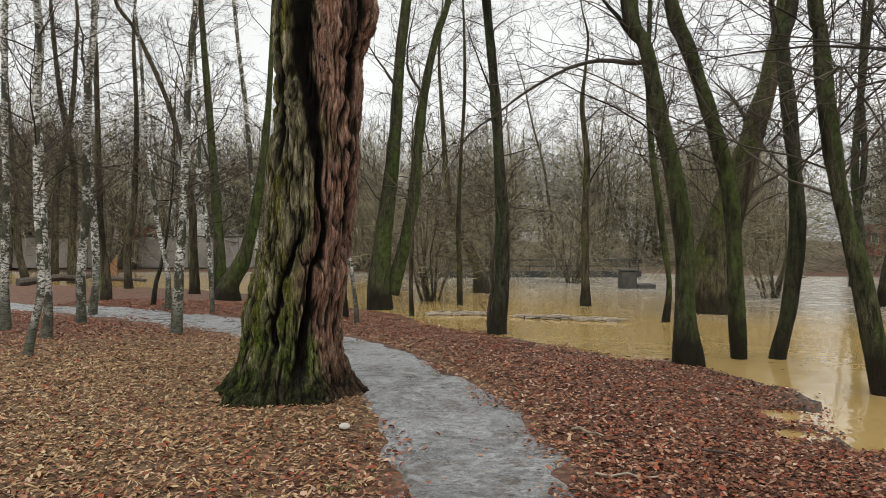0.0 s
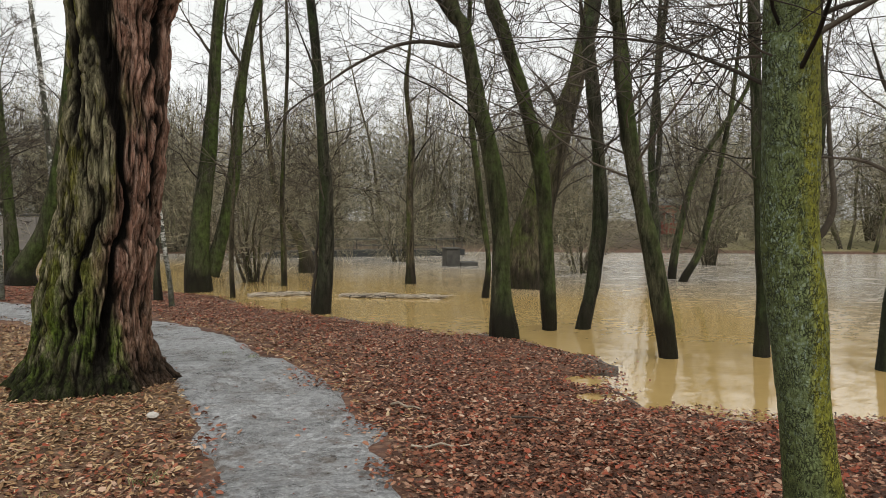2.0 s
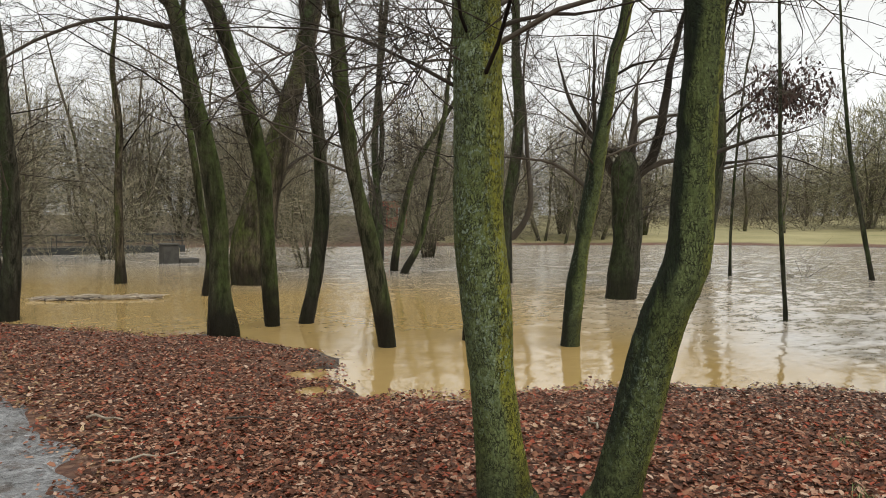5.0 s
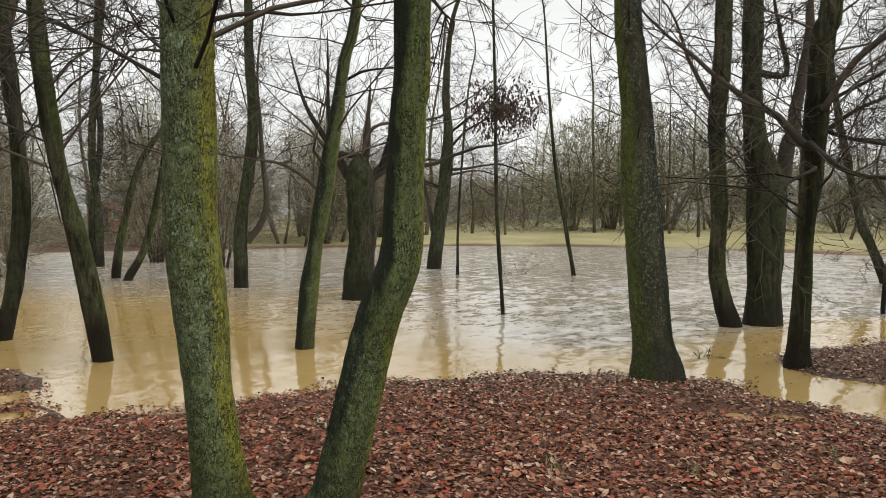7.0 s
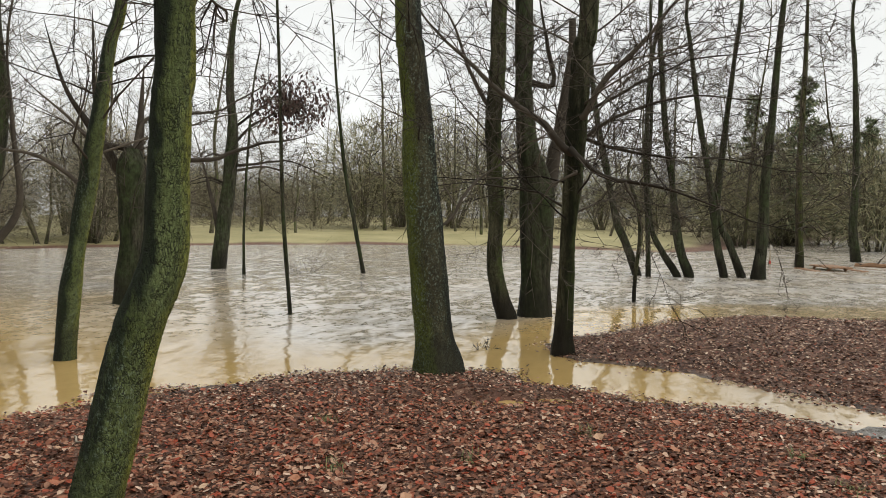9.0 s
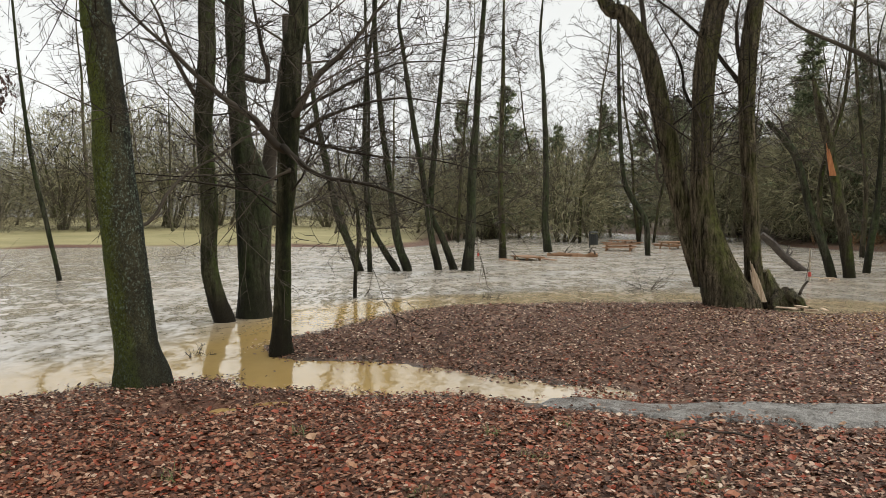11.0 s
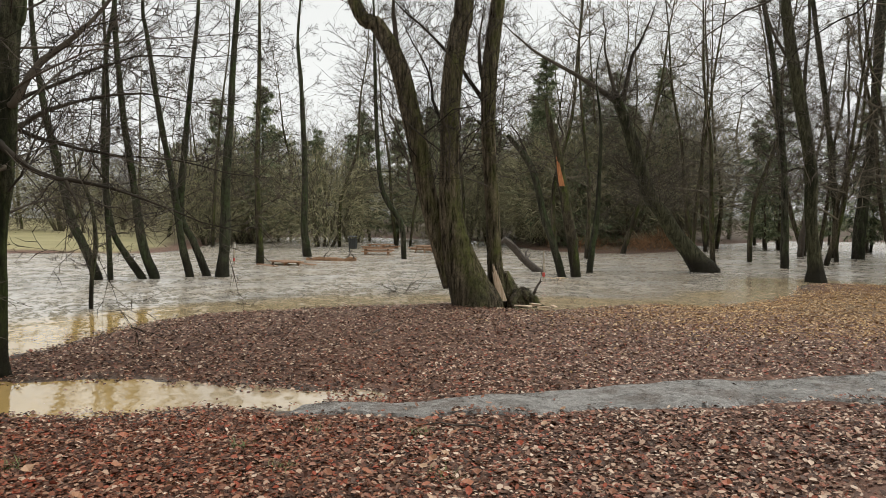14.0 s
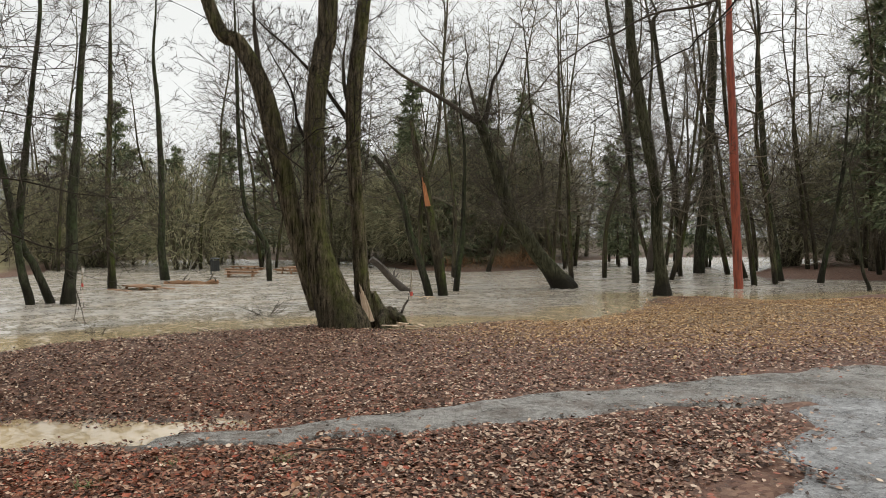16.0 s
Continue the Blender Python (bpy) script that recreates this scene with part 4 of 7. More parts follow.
tree("tree", "straight alder trunk with green moss and lichen on leaf litter", "tree", "mosslichen",
     [[(2.76, 2.52, 0.17, 0.158), (2.73, 2.54, 0.32, 0.136), (2.67, 2.56, 0.84, 0.118), (2.64, 2.58, 1.26, 0.125), (2.6, 2.6, 1.67, 0.118), (2.6, 2.6, 2.08, 0.117), (2.59, 2.6, 2.49, 0.113), (2.59, 2.6, 2.76, 0.116)]],
     limbs=[[(2.67, 2.55, 2.63, 0.021), (2.78, 2.5, 2.68, 0.019), (2.91, 2.43, 2.72, 0.018), (3.03, 2.37, 2.72, 0.017), (3.15, 2.31, 2.75, 0.013)],
            [(2.52, 2.55, 2.51, 0.01), (2.45, 2.59, 2.51, 0.008), (2.39, 2.62, 2.5, 0.007), (2.33, 2.64, 2.47, 0.005)]], sides=72, girth=1.0, seed=8, h0=3.4, n1=12, H=11)
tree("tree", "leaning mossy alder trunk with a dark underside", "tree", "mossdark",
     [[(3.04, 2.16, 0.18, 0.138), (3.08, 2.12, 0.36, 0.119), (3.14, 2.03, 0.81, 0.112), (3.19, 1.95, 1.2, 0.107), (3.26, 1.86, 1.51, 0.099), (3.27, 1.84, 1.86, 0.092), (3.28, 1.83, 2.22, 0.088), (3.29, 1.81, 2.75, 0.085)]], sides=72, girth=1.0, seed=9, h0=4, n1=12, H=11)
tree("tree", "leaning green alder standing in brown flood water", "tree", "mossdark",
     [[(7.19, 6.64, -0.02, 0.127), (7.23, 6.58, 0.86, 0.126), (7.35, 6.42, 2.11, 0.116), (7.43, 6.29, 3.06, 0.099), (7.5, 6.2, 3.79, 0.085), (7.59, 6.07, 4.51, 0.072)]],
     limbs=[[(7.43, 6.52, 2.01, 0.047), (7.31, 6.69, 2.21, 0.044), (7.14, 6.93, 2.4, 0.04), (6.94, 7.2, 2.47, 0.033), (6.7, 7.53, 2.51, 0.023)],
            [(7.49, 6.47, 2.58, 0.04), (7.32, 6.7, 2.9, 0.033), (7.13, 6.97, 3.19, 0.023)],
            [(7.59, 6.39, 3.46, 0.033), (7.76, 6.15, 3.64, 0.03), (8.02, 5.78, 3.69, 0.027)]], seed=10, h0=3.5, n1=12)
tree("tree", "old willow pollard with broken limbs in the water", "tree", "dark",
     [[(11.97, 10.06, -0.03, 0.398), (12.03, 9.98, 1.17, 0.343), (12.03, 9.98, 2.19, 0.353), (12, 10.02, 2.72, 0.278), (12.03, 9.98, 3.01, 0.139)]],
     limbs=[[(12.2, 10.14, 2.49, 0.163), (12.26, 10.06, 3.21, 0.152), (12.27, 10.04, 3.75, 0.119), (12.29, 10.02, 4.19, 0.097)],
            [(12.06, 10.34, 2.55, 0.163), (11.92, 10.53, 2.97, 0.141), (11.72, 10.82, 3.51, 0.108), (11.51, 11.11, 4.11, 0.086), (11.37, 11.31, 4.88, 0.065)],
            [(12.25, 10.1, 2.49, 0.185), (12.5, 9.76, 2.86, 0.163), (12.64, 9.56, 4.05, 0.141), (12.74, 9.41, 5.13, 0.119), (12.95, 9.12, 6.31, 0.097)],
            [(12.25, 10.02, 2.52, 0.119), (12.6, 9.53, 2.79, 0.087), (13.02, 8.94, 2.86, 0.076), (13.51, 8.26, 3.16, 0.065), (13.99, 7.58, 3.34, 0.043)],
            [(11.83, 10.6, 3.18, 0.076), (11.77, 10.68, 4.04, 0.075), (11.76, 10.69, 5.11, 0.064)],
            [(12.32, 9.92, 3.66, 0.054), (12.74, 9.33, 3.76, 0.054), (13.15, 8.75, 3.87, 0.049), (13.57, 8.17, 4.35, 0.038)]], seed=11, h0=2.0, n1=10, Lk=0.9, H=0)
tree("tree", "dark leaning trunk in the flood water", "tree", "dark",
     [[(12.14, 14.04, -0.01, 0.199), (12.14, 14.04, 1.49, 0.174), (12.26, 13.87, 2.87, 0.161), (12.33, 13.78, 4.24, 0.148), (12.28, 13.85, 5.59, 0.123), (12.27, 13.86, 6.94, 0.11)]],
     limbs=[[(12.36, 14.01, 1.21, 0.138), (12.61, 13.66, 1.91, 0.1), (12.55, 13.74, 3.57, 0.081), (12.5, 13.81, 5.36, 0.068), (12.63, 13.63, 6.99, 0.056)]], seed=12, h0=2, n1=16)
tree("tree", "wide spreading tree standing far out in the water", "tree", "dark",
     [[(20.55, 14.34, -0.02, 0.295), (20.65, 14.21, 1.43, 0.26), (20.77, 14.04, 2.96, 0.242), (20.82, 13.96, 4.49, 0.189), (20.79, 14.02, 6.2, 0.137), (20.89, 13.87, 8.27, 0.086)]],
     limbs=[[(20.68, 14.4, 1.04, 0.122), (20.51, 14.63, 2.58, 0.096), (20.4, 14.79, 3.35, 0.069), (20.29, 14.95, 4.12, 0.043)],
            [(20.96, 14.12, 3.36, 0.078), (21.41, 13.5, 3.46, 0.061), (22.08, 12.55, 3.56, 0.052), (22.87, 11.45, 2.98, 0.026)],
            [(20.94, 14.16, 3.55, 0.078), (20.63, 14.6, 3.74, 0.061), (20.4, 14.92, 3.55, 0.035)],
            [(21, 14.16, 4.52, 0.078), (21.67, 13.22, 5.48, 0.061), (22.22, 12.44, 6.63, 0.035)],
            [(20.92, 14.22, 3.94, 0.078), (21.65, 13.2, 5, 0.061), (22.54, 11.95, 5.29, 0.035)],
            [(20.92, 14.15, 3.17, 0.07), (21.62, 13.17, 3.36, 0.052), (22.41, 12.07, 2.79, 0.026)],
            [(20.82, 14.26, 2.78, 0.07), (20.48, 14.73, 2.97, 0.043), (20.15, 15.2, 2.78, 0.026)]], seed=13, h0=3.5, n1=16, Lk=1.2)
tree("sapling", "thin bare sapling standing in the water", "tree", "dark",
     [[(18.67, 12.07, -0, 0.054), (18.67, 12.06, 1.46, 0.046), (18.74, 11.97, 3.5, 0.038), (18.85, 11.81, 5.68, 0.03)]], seed=14, h0=2, n1=10, Lk=0.35, H=9)
tree("sapling", "thin bare sapling with a dark stem in the water", "tree", "dark",
     [[(11.68, 6.3, -0, 0.041), (11.64, 6.36, 1.07, 0.041), (11.6, 6.4, 2.07, 0.036), (11.59, 6.43, 3.76, 0.031), (11.56, 6.47, 5.53, 0.027)]], seed=15, h0=2, n1=16, Lk=0.3, H=7.5)
tree("sapling", "thin bare sapling with a dark stem in the water", "tree", "dark",
     [[(20.65, 9.18, -0, 0.077), (20.49, 9.42, 1.64, 0.069), (20.33, 9.64, 3.16, 0.061), (20.19, 9.83, 5.51, 0.045), (20.11, 9.95, 7.67, 0.03)]], seed=16, h0=3, n1=16, Lk=0.4, H=10)
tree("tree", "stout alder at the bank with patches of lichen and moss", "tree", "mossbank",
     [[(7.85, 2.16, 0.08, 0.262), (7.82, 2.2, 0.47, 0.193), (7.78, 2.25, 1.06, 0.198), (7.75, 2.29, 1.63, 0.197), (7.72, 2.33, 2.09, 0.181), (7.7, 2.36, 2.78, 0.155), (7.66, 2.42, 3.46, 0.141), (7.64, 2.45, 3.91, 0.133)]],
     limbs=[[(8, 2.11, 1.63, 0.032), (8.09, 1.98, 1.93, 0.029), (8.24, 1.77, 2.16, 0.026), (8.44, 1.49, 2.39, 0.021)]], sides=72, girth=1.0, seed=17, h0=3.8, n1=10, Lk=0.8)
tree("tree", "brown curved trunk in the flood water", "tree", "moss",
     [[(12.63, 2.62, -0.02, 0.187), (12.57, 2.71, 0.33, 0.162), (12.49, 2.82, 0.96, 0.154), (12.51, 2.8, 2.04, 0.145), (12.46, 2.86, 3.2, 0.153), (12.51, 2.79, 4.35, 0.144), (12.51, 2.79, 5.14, 0.14)]],
     limbs=[[(12.62, 2.98, 3.59, 0.057), (12.39, 3.3, 4.3, 0.049), (12.23, 3.53, 5.01, 0.041), (12.15, 3.64, 5.19, 0.032)]], seed=18, h0=3.5, n1=10)
tree("tree", "thick dark trunk with forked stems in the flood water", "tree", "dark",
     [[(13.17, 2.27, -0.04, 0.323), (13.18, 2.26, 0.49, 0.306), (13.18, 2.26, 1.32, 0.305), (13.18, 2.25, 2.14, 0.337), (13.07, 2.41, 2.96, 0.213), (13.03, 2.47, 3.86, 0.18), (13.03, 2.47, 5.21, 0.171)]],
     limbs=[[(13.6, 2.11, 2.34, 0.193), (13.68, 1.99, 3.17, 0.184), (13.79, 1.84, 4.28, 0.175), (13.85, 1.75, 5.28, 0.166)],
            [(13.62, 2.06, 4.09, 0.083), (13.55, 2.15, 4.73, 0.075), (13.47, 2.27, 5.28, 0.066)]], seed=19, h0=3.5, n1=14)
tree("tree", "mossy bank tree with long dark limbs reaching over the water", "tree", "moss",
     [[(9.68, 1.15, 0.02, 0.183), (9.68, 1.14, 0.27, 0.139), (9.68, 1.12, 0.9, 0.113), (9.68, 1.09, 1.6, 0.113), (9.68, 1.05, 2.36, 0.137), (9.68, 1, 3.12, 0.143), (9.68, 0.96, 3.8, 0.136), (9.68, 0.88, 4.34, 0.123)]],
     limbs=[[(9.35, 1.12, 2.57, 0.066), (9.36, 1.35, 2.86, 0.06), (9.37, 1.67, 3.08, 0.057), (9.38, 2.03, 3.37, 0.054), (9.39, 2.36, 3.71, 0.051), (9.39, 2.6, 3.92, 0.045), (9.4, 2.91, 4.25, 0.039)],
            [(9.23, 1, 2.53, 0.053), (9.23, 0.77, 2.3, 0.047), (9.22, 0.44, 2.15, 0.042), (9.2, -0.02, 2.09, 0.033), (9.19, -0.48, 1.92, 0.027), (9.17, -0.94, 1.73, 0.018)],
            [(10.14, 1.05, 2.76, 0.046), (10.13, 0.65, 3.01, 0.039), (10.12, 0.18, 3.14, 0.033), (10.1, -0.4, 3.22, 0.029), (10.08, -0.91, 3.15, 0.02)],
            [(9.56, 0.92, 2.96, 0.061), (9.55, 0.6, 3.43, 0.055), (9.54, 0.26, 3.8, 0.049), (9.53, -0.05, 4.17, 0.043), (9.52, -0.22, 4.3, 0.037)],
            [(10.45, 1.14, 2.86, 0.044), (10.44, 0.73, 2.68, 0.037), (10.42, 0.13, 2.55, 0.03), (10.39, -0.69, 2.48, 0.024), (10.37, -1.37, 2.33, 0.017)],
            [(9.4, 0.98, 2.28, 0.03), (9.41, 1.27, 2.08, 0.027), (9.42, 1.47, 1.86, 0.018)],
            [(10.35, 0.97, 3.15, 0.04), (10.33, 0.34, 3.44, 0.033), (10.32, -0.25, 3.73, 0.027), (10.29, -0.99, 3.74, 0.017)],
            [(9.17, 0.37, 2.14, 0.024), (9.17, 0.26, 1.93, 0.021), (9.17, 0.21, 1.7, 0.012)]], seed=20, plan=(10, 6), least_r=0.0052, h0=2.6, n1=16, Lk=1.1)
tree("sapling", "small leaning stem in the flood water", "tree", "moss",
     [[(15.98, 0.79, -0, 0.053), (15.98, 0.76, 0.67, 0.048), (15.97, 0.69, 1.27, 0.048), (15.98, 0.75, 1.98, 0.037)]], seed=21, plan=(10, 6), least_r=0.0052, h0=1, n1=8, Lk=0.4, H=4)
tree("tree", "leaning dark alder in a row standing in the flood", "tree", "dark",
     [[(23.32, 1.3, -0.01, 0.158), (23.33, 1.61, 0.87, 0.142), (23.34, 1.95, 1.74, 0.126), (23.35, 2.28, 3.31, 0.11), (23.36, 2.61, 5.04, 0.094), (23.37, 2.84, 7.27, 0.07)]], seed=22, plan=(10, 6), least_r=0.0052, h0=3, n1=18, Lk=0.7)
tree("tree", "leaning dark alder in a row standing in the flood", "tree", "dark",
     [[(23.02, 0.95, -0.01, 0.086), (23.02, 0.97, 0.88, 0.078), (23.02, 1.01, 2.43, 0.07), (23.02, 0.94, 4.82, 0.054), (23.02, 1.01, 7.19, 0.046)]], seed=23, plan=(10, 6), least_r=0.0052, h0=3, n1=18, Lk=0.6)
tree("tree", "leaning dark alder in a row standing in the flood", "tree", "dark",
     [[(23.21, 0.12, -0.01, 0.126), (23.22, 0.55, 0.69, 0.11), (23.23, 0.93, 1.57, 0.102), (23.24, 1.09, 3.47, 0.086), (23.24, 1, 6.22, 0.07), (23.23, 0.76, 7.75, 0.062)]], seed=24, plan=(10, 6), least_r=0.0052, h0=3, n1=18, Lk=0.7)
tree("tree", "leaning dark alder in a row standing in the flood", "tree", "dark",
     [[(23.22, -0.21, -0.01, 0.173), (23.23, 0.12, 1.04, 0.141), (23.24, 0.33, 2.78, 0.117), (23.25, 0.56, 4.51, 0.101), (23.25, 0.72, 6.57, 0.085), (23.25, 0.76, 7.76, 0.07)]], seed=25, plan=(10, 6), least_r=0.0052, h0=3, n1=18, Lk=0.7)
tree("tree", "leaning dark alder in a row standing in the flood", "tree", "dark",
     [[(23.58, -1.18, -0.01, 0.136), (23.59, -0.96, 1.03, 0.12), (23.6, -0.75, 2.62, 0.112), (23.61, -0.42, 4.55, 0.095), (23.62, -0.08, 6.99, 0.071), (23.62, 0.03, 8.03, 0.055)]], seed=26, plan=(10, 6), least_r=0.0052, h0=3, n1=18, Lk=0.7)
tree("tree", "leaning dark alder in a row standing in the flood", "tree", "dark",
     [[(23.78, -1.67, -0.01, 0.137), (23.8, -1.3, 1.02, 0.121), (23.81, -0.94, 1.91, 0.113), (23.8, -1.08, 3.87, 0.096), (23.79, -1.32, 6.34, 0.072), (23.79, -1.5, 8.09, 0.056)]], seed=27, plan=(10, 6), least_r=0.0052, h0=3, n1=18, Lk=0.7)
tree("tree", "upright dark alder standing in the flood", "tree", "dark",
     [[(23.35, -2.08, -0.01, 0.222), (23.35, -2.18, 1.2, 0.174), (23.35, -2.22, 2.78, 0.15), (23.34, -2.36, 4.7, 0.118), (23.34, -2.47, 6.6, 0.094), (23.33, -2.61, 8.31, 0.078)]], seed=28, plan=(10, 6), least_r=0.0052, h0=3, n1=22, Lk=0.8)
tree("tree", "upright trunk standing in shallow flood water", "tree", "bark",
     [[(29.28, -3.87, -0.01, 0.17), (29.28, -3.83, 1.28, 0.14), (29.28, -3.78, 3.49, 0.119), (29.28, -3.87, 6.78, 0.089)]], seed=29, plan=(10, 6), least_r=0.0052, h0=3, n1=16, H=14)
tree("tree", "short dark trunk standing in shallow flood water", "tree", "dark",
     [[(34.31, -6.58, -0.01, 0.236), (34.31, -6.42, 1.2, 0.177), (34.31, -6.46, 3.8, 0.152), (34.32, -6.32, 7.67, 0.105)]], seed=30, plan=(10, 6), least_r=0.0052, h0=3, n1=16, H=14)
tree("tree", "thin trunk bent in an S shape in the flood", "tree", "dark",
     [[(31.08, -10.22, -0.01, 0.139), (31.09, -10.11, 1.47, 0.128), (31.11, -9.53, 2.42, 0.128), (31.12, -9.17, 3.36, 0.107), (31.12, -8.98, 5.95, 0.096), (31.12, -8.91, 8.75, 0.074)]], seed=31, plan=(10, 6), least_r=0.0052, h0=4, n1=14, H=14)
tree("tree", "old crack willow with three stems and a torn foot", "tree", "willow",
     [[(13.67, -6.23, 0.05, 0.563), (13.7, -6.1, 0.45, 0.45), (13.75, -5.89, 1.11, 0.341), (13.78, -5.74, 1.87, 0.253), (13.79, -5.72, 2.83, 0.223), (13.78, -5.74, 4.22, 0.232), (13.74, -5.9, 5.39, 0.221), (13.72, -5.98, 5.81, 0.211)],
      [(13.96, -5.89, 0.44, 0.248), (14.02, -5.65, 1.21, 0.228), (14.08, -5.38, 2.2, 0.217), (14.14, -5.14, 3.4, 0.226), (14.21, -4.82, 4.7, 0.206), (14.31, -4.43, 5.45, 0.176), (14.41, -4.01, 5.88, 0.146)],
      [(13.73, -6.73, 0.21, 0.218), (13.75, -6.66, 1.1, 0.168), (13.76, -6.59, 2.41, 0.157), (13.78, -6.53, 3.5, 0.167), (13.78, -6.54, 4.57, 0.186), (13.75, -6.64, 5.54, 0.166), (13.74, -6.68, 5.86, 0.156)]],
     limbs=[[(14.3, -4.84, 4.71, 0.108), (14.31, -4.78, 5.36, 0.098), (14.32, -4.74, 5.9, 0.088)],
            [(14.03, -5.59, 3.72, 0.049), (14.07, -5.43, 4.48, 0.044), (14.14, -5.11, 5.12, 0.039)],
            [(13.85, -6.51, 4.05, 0.079), (13.93, -6.19, 4.48, 0.064), (14.08, -5.55, 5.24, 0.054), (14.23, -4.92, 5.78, 0.044)],
            [(14.08, -5.09, 2.31, 0.044), (14.13, -4.88, 3.17, 0.039), (14.17, -4.69, 3.71, 0.029)],
            [(13.85, -6.51, 4.26, 0.069), (13.89, -6.35, 5.02, 0.059), (13.88, -6.4, 5.56, 0.044)]], sides=72, girth=0.86, seed=32, plan=(10, 6), least_r=0.0052, h0=3.6, n1=16, Lk=1.0)
tree("tree", "snapped trunk with pale torn wood half way up", "tree", "bark",
     [[(19.94, -12.21, -0.01, 0.202), (19.97, -12.1, 0.92, 0.18), (20.01, -11.93, 1.92, 0.164), (20.05, -11.76, 2.91, 0.149), (20.09, -11.59, 3.9, 0.149), (20.14, -11.39, 4.64, 0.119), (20.17, -11.26, 5.37, 0.059)]],
     limbs=[[(20.29, -11.82, 4.01, 0.09), (20.27, -11.91, 4.34, 0.075), (20.28, -11.84, 4.55, 0.06)]], seed=33, plan=(10, 6), least_r=0.0052, h0=9, n1=0, H=0)
tree("tree", "dark bent trunk with broken top in the flood", "tree", "dark",
     [[(20.02, -11.77, -0.01, 0.135), (20.09, -11.47, 1.09, 0.119), (20.15, -11.19, 1.92, 0.119), (20.22, -10.91, 3.08, 0.112), (20.29, -10.62, 3.65, 0.104), (20.41, -10.1, 4.26, 0.074)]],
     limbs=[[(20.46, -10.85, 3.51, 0.075), (20.51, -10.63, 4.09, 0.06), (20.59, -10.31, 4.55, 0.045)]], seed=34, plan=(10, 6), least_r=0.0052, h0=9, n1=5, H=0, Lk=0.5)
tree("tree", "short leaning stem rising from the flood", "tree", "dark",
     [[(21.35, -13.57, -0.01, 0.129), (21.33, -13.65, 0.85, 0.113), (21.3, -13.78, 1.75, 0.097), (21.28, -13.85, 3.17, 0.072)]], seed=35, plan=(10, 6), least_r=0.0052, h0=2, n1=10, H=8, Lk=0.6)
tree("tree", "leaning willow with a curved trunk and a spreading crown", "tree", "moss",
     [[(20.48, -17.5, -0.03, 0.502), (20.58, -17.05, 0.57, 0.34), (20.71, -16.52, 1.2, 0.291), (20.83, -15.98, 2.01, 0.266), (20.94, -15.54, 2.63, 0.258), (21.04, -15.12, 3.88, 0.241), (21.14, -14.68, 5.12, 0.208), (21.2, -14.4, 5.74, 0.176)]],
     limbs=[[(21.52, -14.74, 5.63, 0.163), (21.68, -14.06, 6.08, 0.13), (21.89, -13.18, 6.59, 0.114), (22.18, -11.94, 7.25, 0.089), (22.34, -11.24, 7.79, 0.073)],
            [(21.5, -14.66, 5.75, 0.114), (21.59, -14.3, 6.97, 0.081), (21.61, -14.19, 8.21, 0.065)],
            [(21.47, -14.84, 5.63, 0.13), (21.41, -15.09, 6.96, 0.105), (21.31, -15.51, 8.03, 0.081), (21.25, -15.77, 8.56, 0.065)],
            [(21.07, -15.74, 2.46, 0.073), (21.19, -15.2, 3.18, 0.057), (21.28, -14.85, 3.45, 0.049)]], seed=36, plan=(10, 6), least_r=0.0052, h0=3, n1=30, Lk=0.9, H=0)
tree("tree", "upright alder on the leafy bank at the water", "tree", "moss",
     [[(16.25, -17.8, 0.03, 0.312), (16.25, -17.79, 0.48, 0.208), (16.31, -17.66, 1.8, 0.185), (16.33, -17.61, 3.27, 0.192), (16.48, -17.28, 5.23, 0.191), (16.62, -16.98, 7.17, 0.161), (16.66, -16.89, 8.14, 0.147)]],
     limbs=[[(16.52, -17.73, 3.62, 0.104), (16.67, -17.4, 5.76, 0.089), (16.95, -16.77, 7.07, 0.074), (17.1, -16.46, 8.2, 0.067)]], seed=37, plan=(10, 6), least_r=0.0052, h0=4, n1=30)
tree("tree", "thin dark trunk in the flood", "tree", "dark",
     [[(21.09, -21.61, -0.01, 0.171), (21.1, -21.59, 1.6, 0.142), (21.13, -21.52, 3.7, 0.123), (21.28, -21.2, 6.83, 0.113), (21.47, -20.78, 9.52, 0.094)]], seed=38, plan=(10, 6), least_r=0.0052, h0=4, n1=30)
tree("tree", "tall dark trunk on the flooded bank", "tree", "dark",
     [[(24.85, -29.73, -0.01, 0.309), (24.82, -29.79, 1.57, 0.284), (24.67, -30.11, 4.72, 0.26), (24.6, -30.29, 8.1, 0.235), (24.55, -30.39, 11.46, 0.199)]], seed=39, plan=(10, 6), least_r=0.0052, h0=5, n1=30)
tree("tree", "pair of slender trunks in the flood", "tree", "moss",
     [[(25.95, -29.48, -0.01, 0.195), (25.91, -29.57, 1.83, 0.17), (26.07, -29.21, 5.6, 0.145), (26.27, -28.78, 9.06, 0.133), (26.46, -28.36, 12.24, 0.108)]],
     limbs=[[(26.03, -29.57, 0.48, 0.122), (25.86, -29.96, 3.46, 0.11), (25.81, -30.06, 6.95, 0.097), (25.86, -29.95, 10.69, 0.085)]], seed=40, plan=(10, 6), least_r=0.0052, h0=4, n1=30)
tree("tree", "dark trunk on the leaf covered bank", "tree", "dark",
     [[(18.78, -27.13, 0.04, 0.223), (18.88, -26.96, 1.73, 0.172), (19.01, -26.74, 3.53, 0.152), (19.11, -26.58, 6.22, 0.131), (19.2, -26.42, 8.46, 0.111)]], seed=41, plan=(10, 6), least_r=0.0052, h0=3, n1=30, H=13)
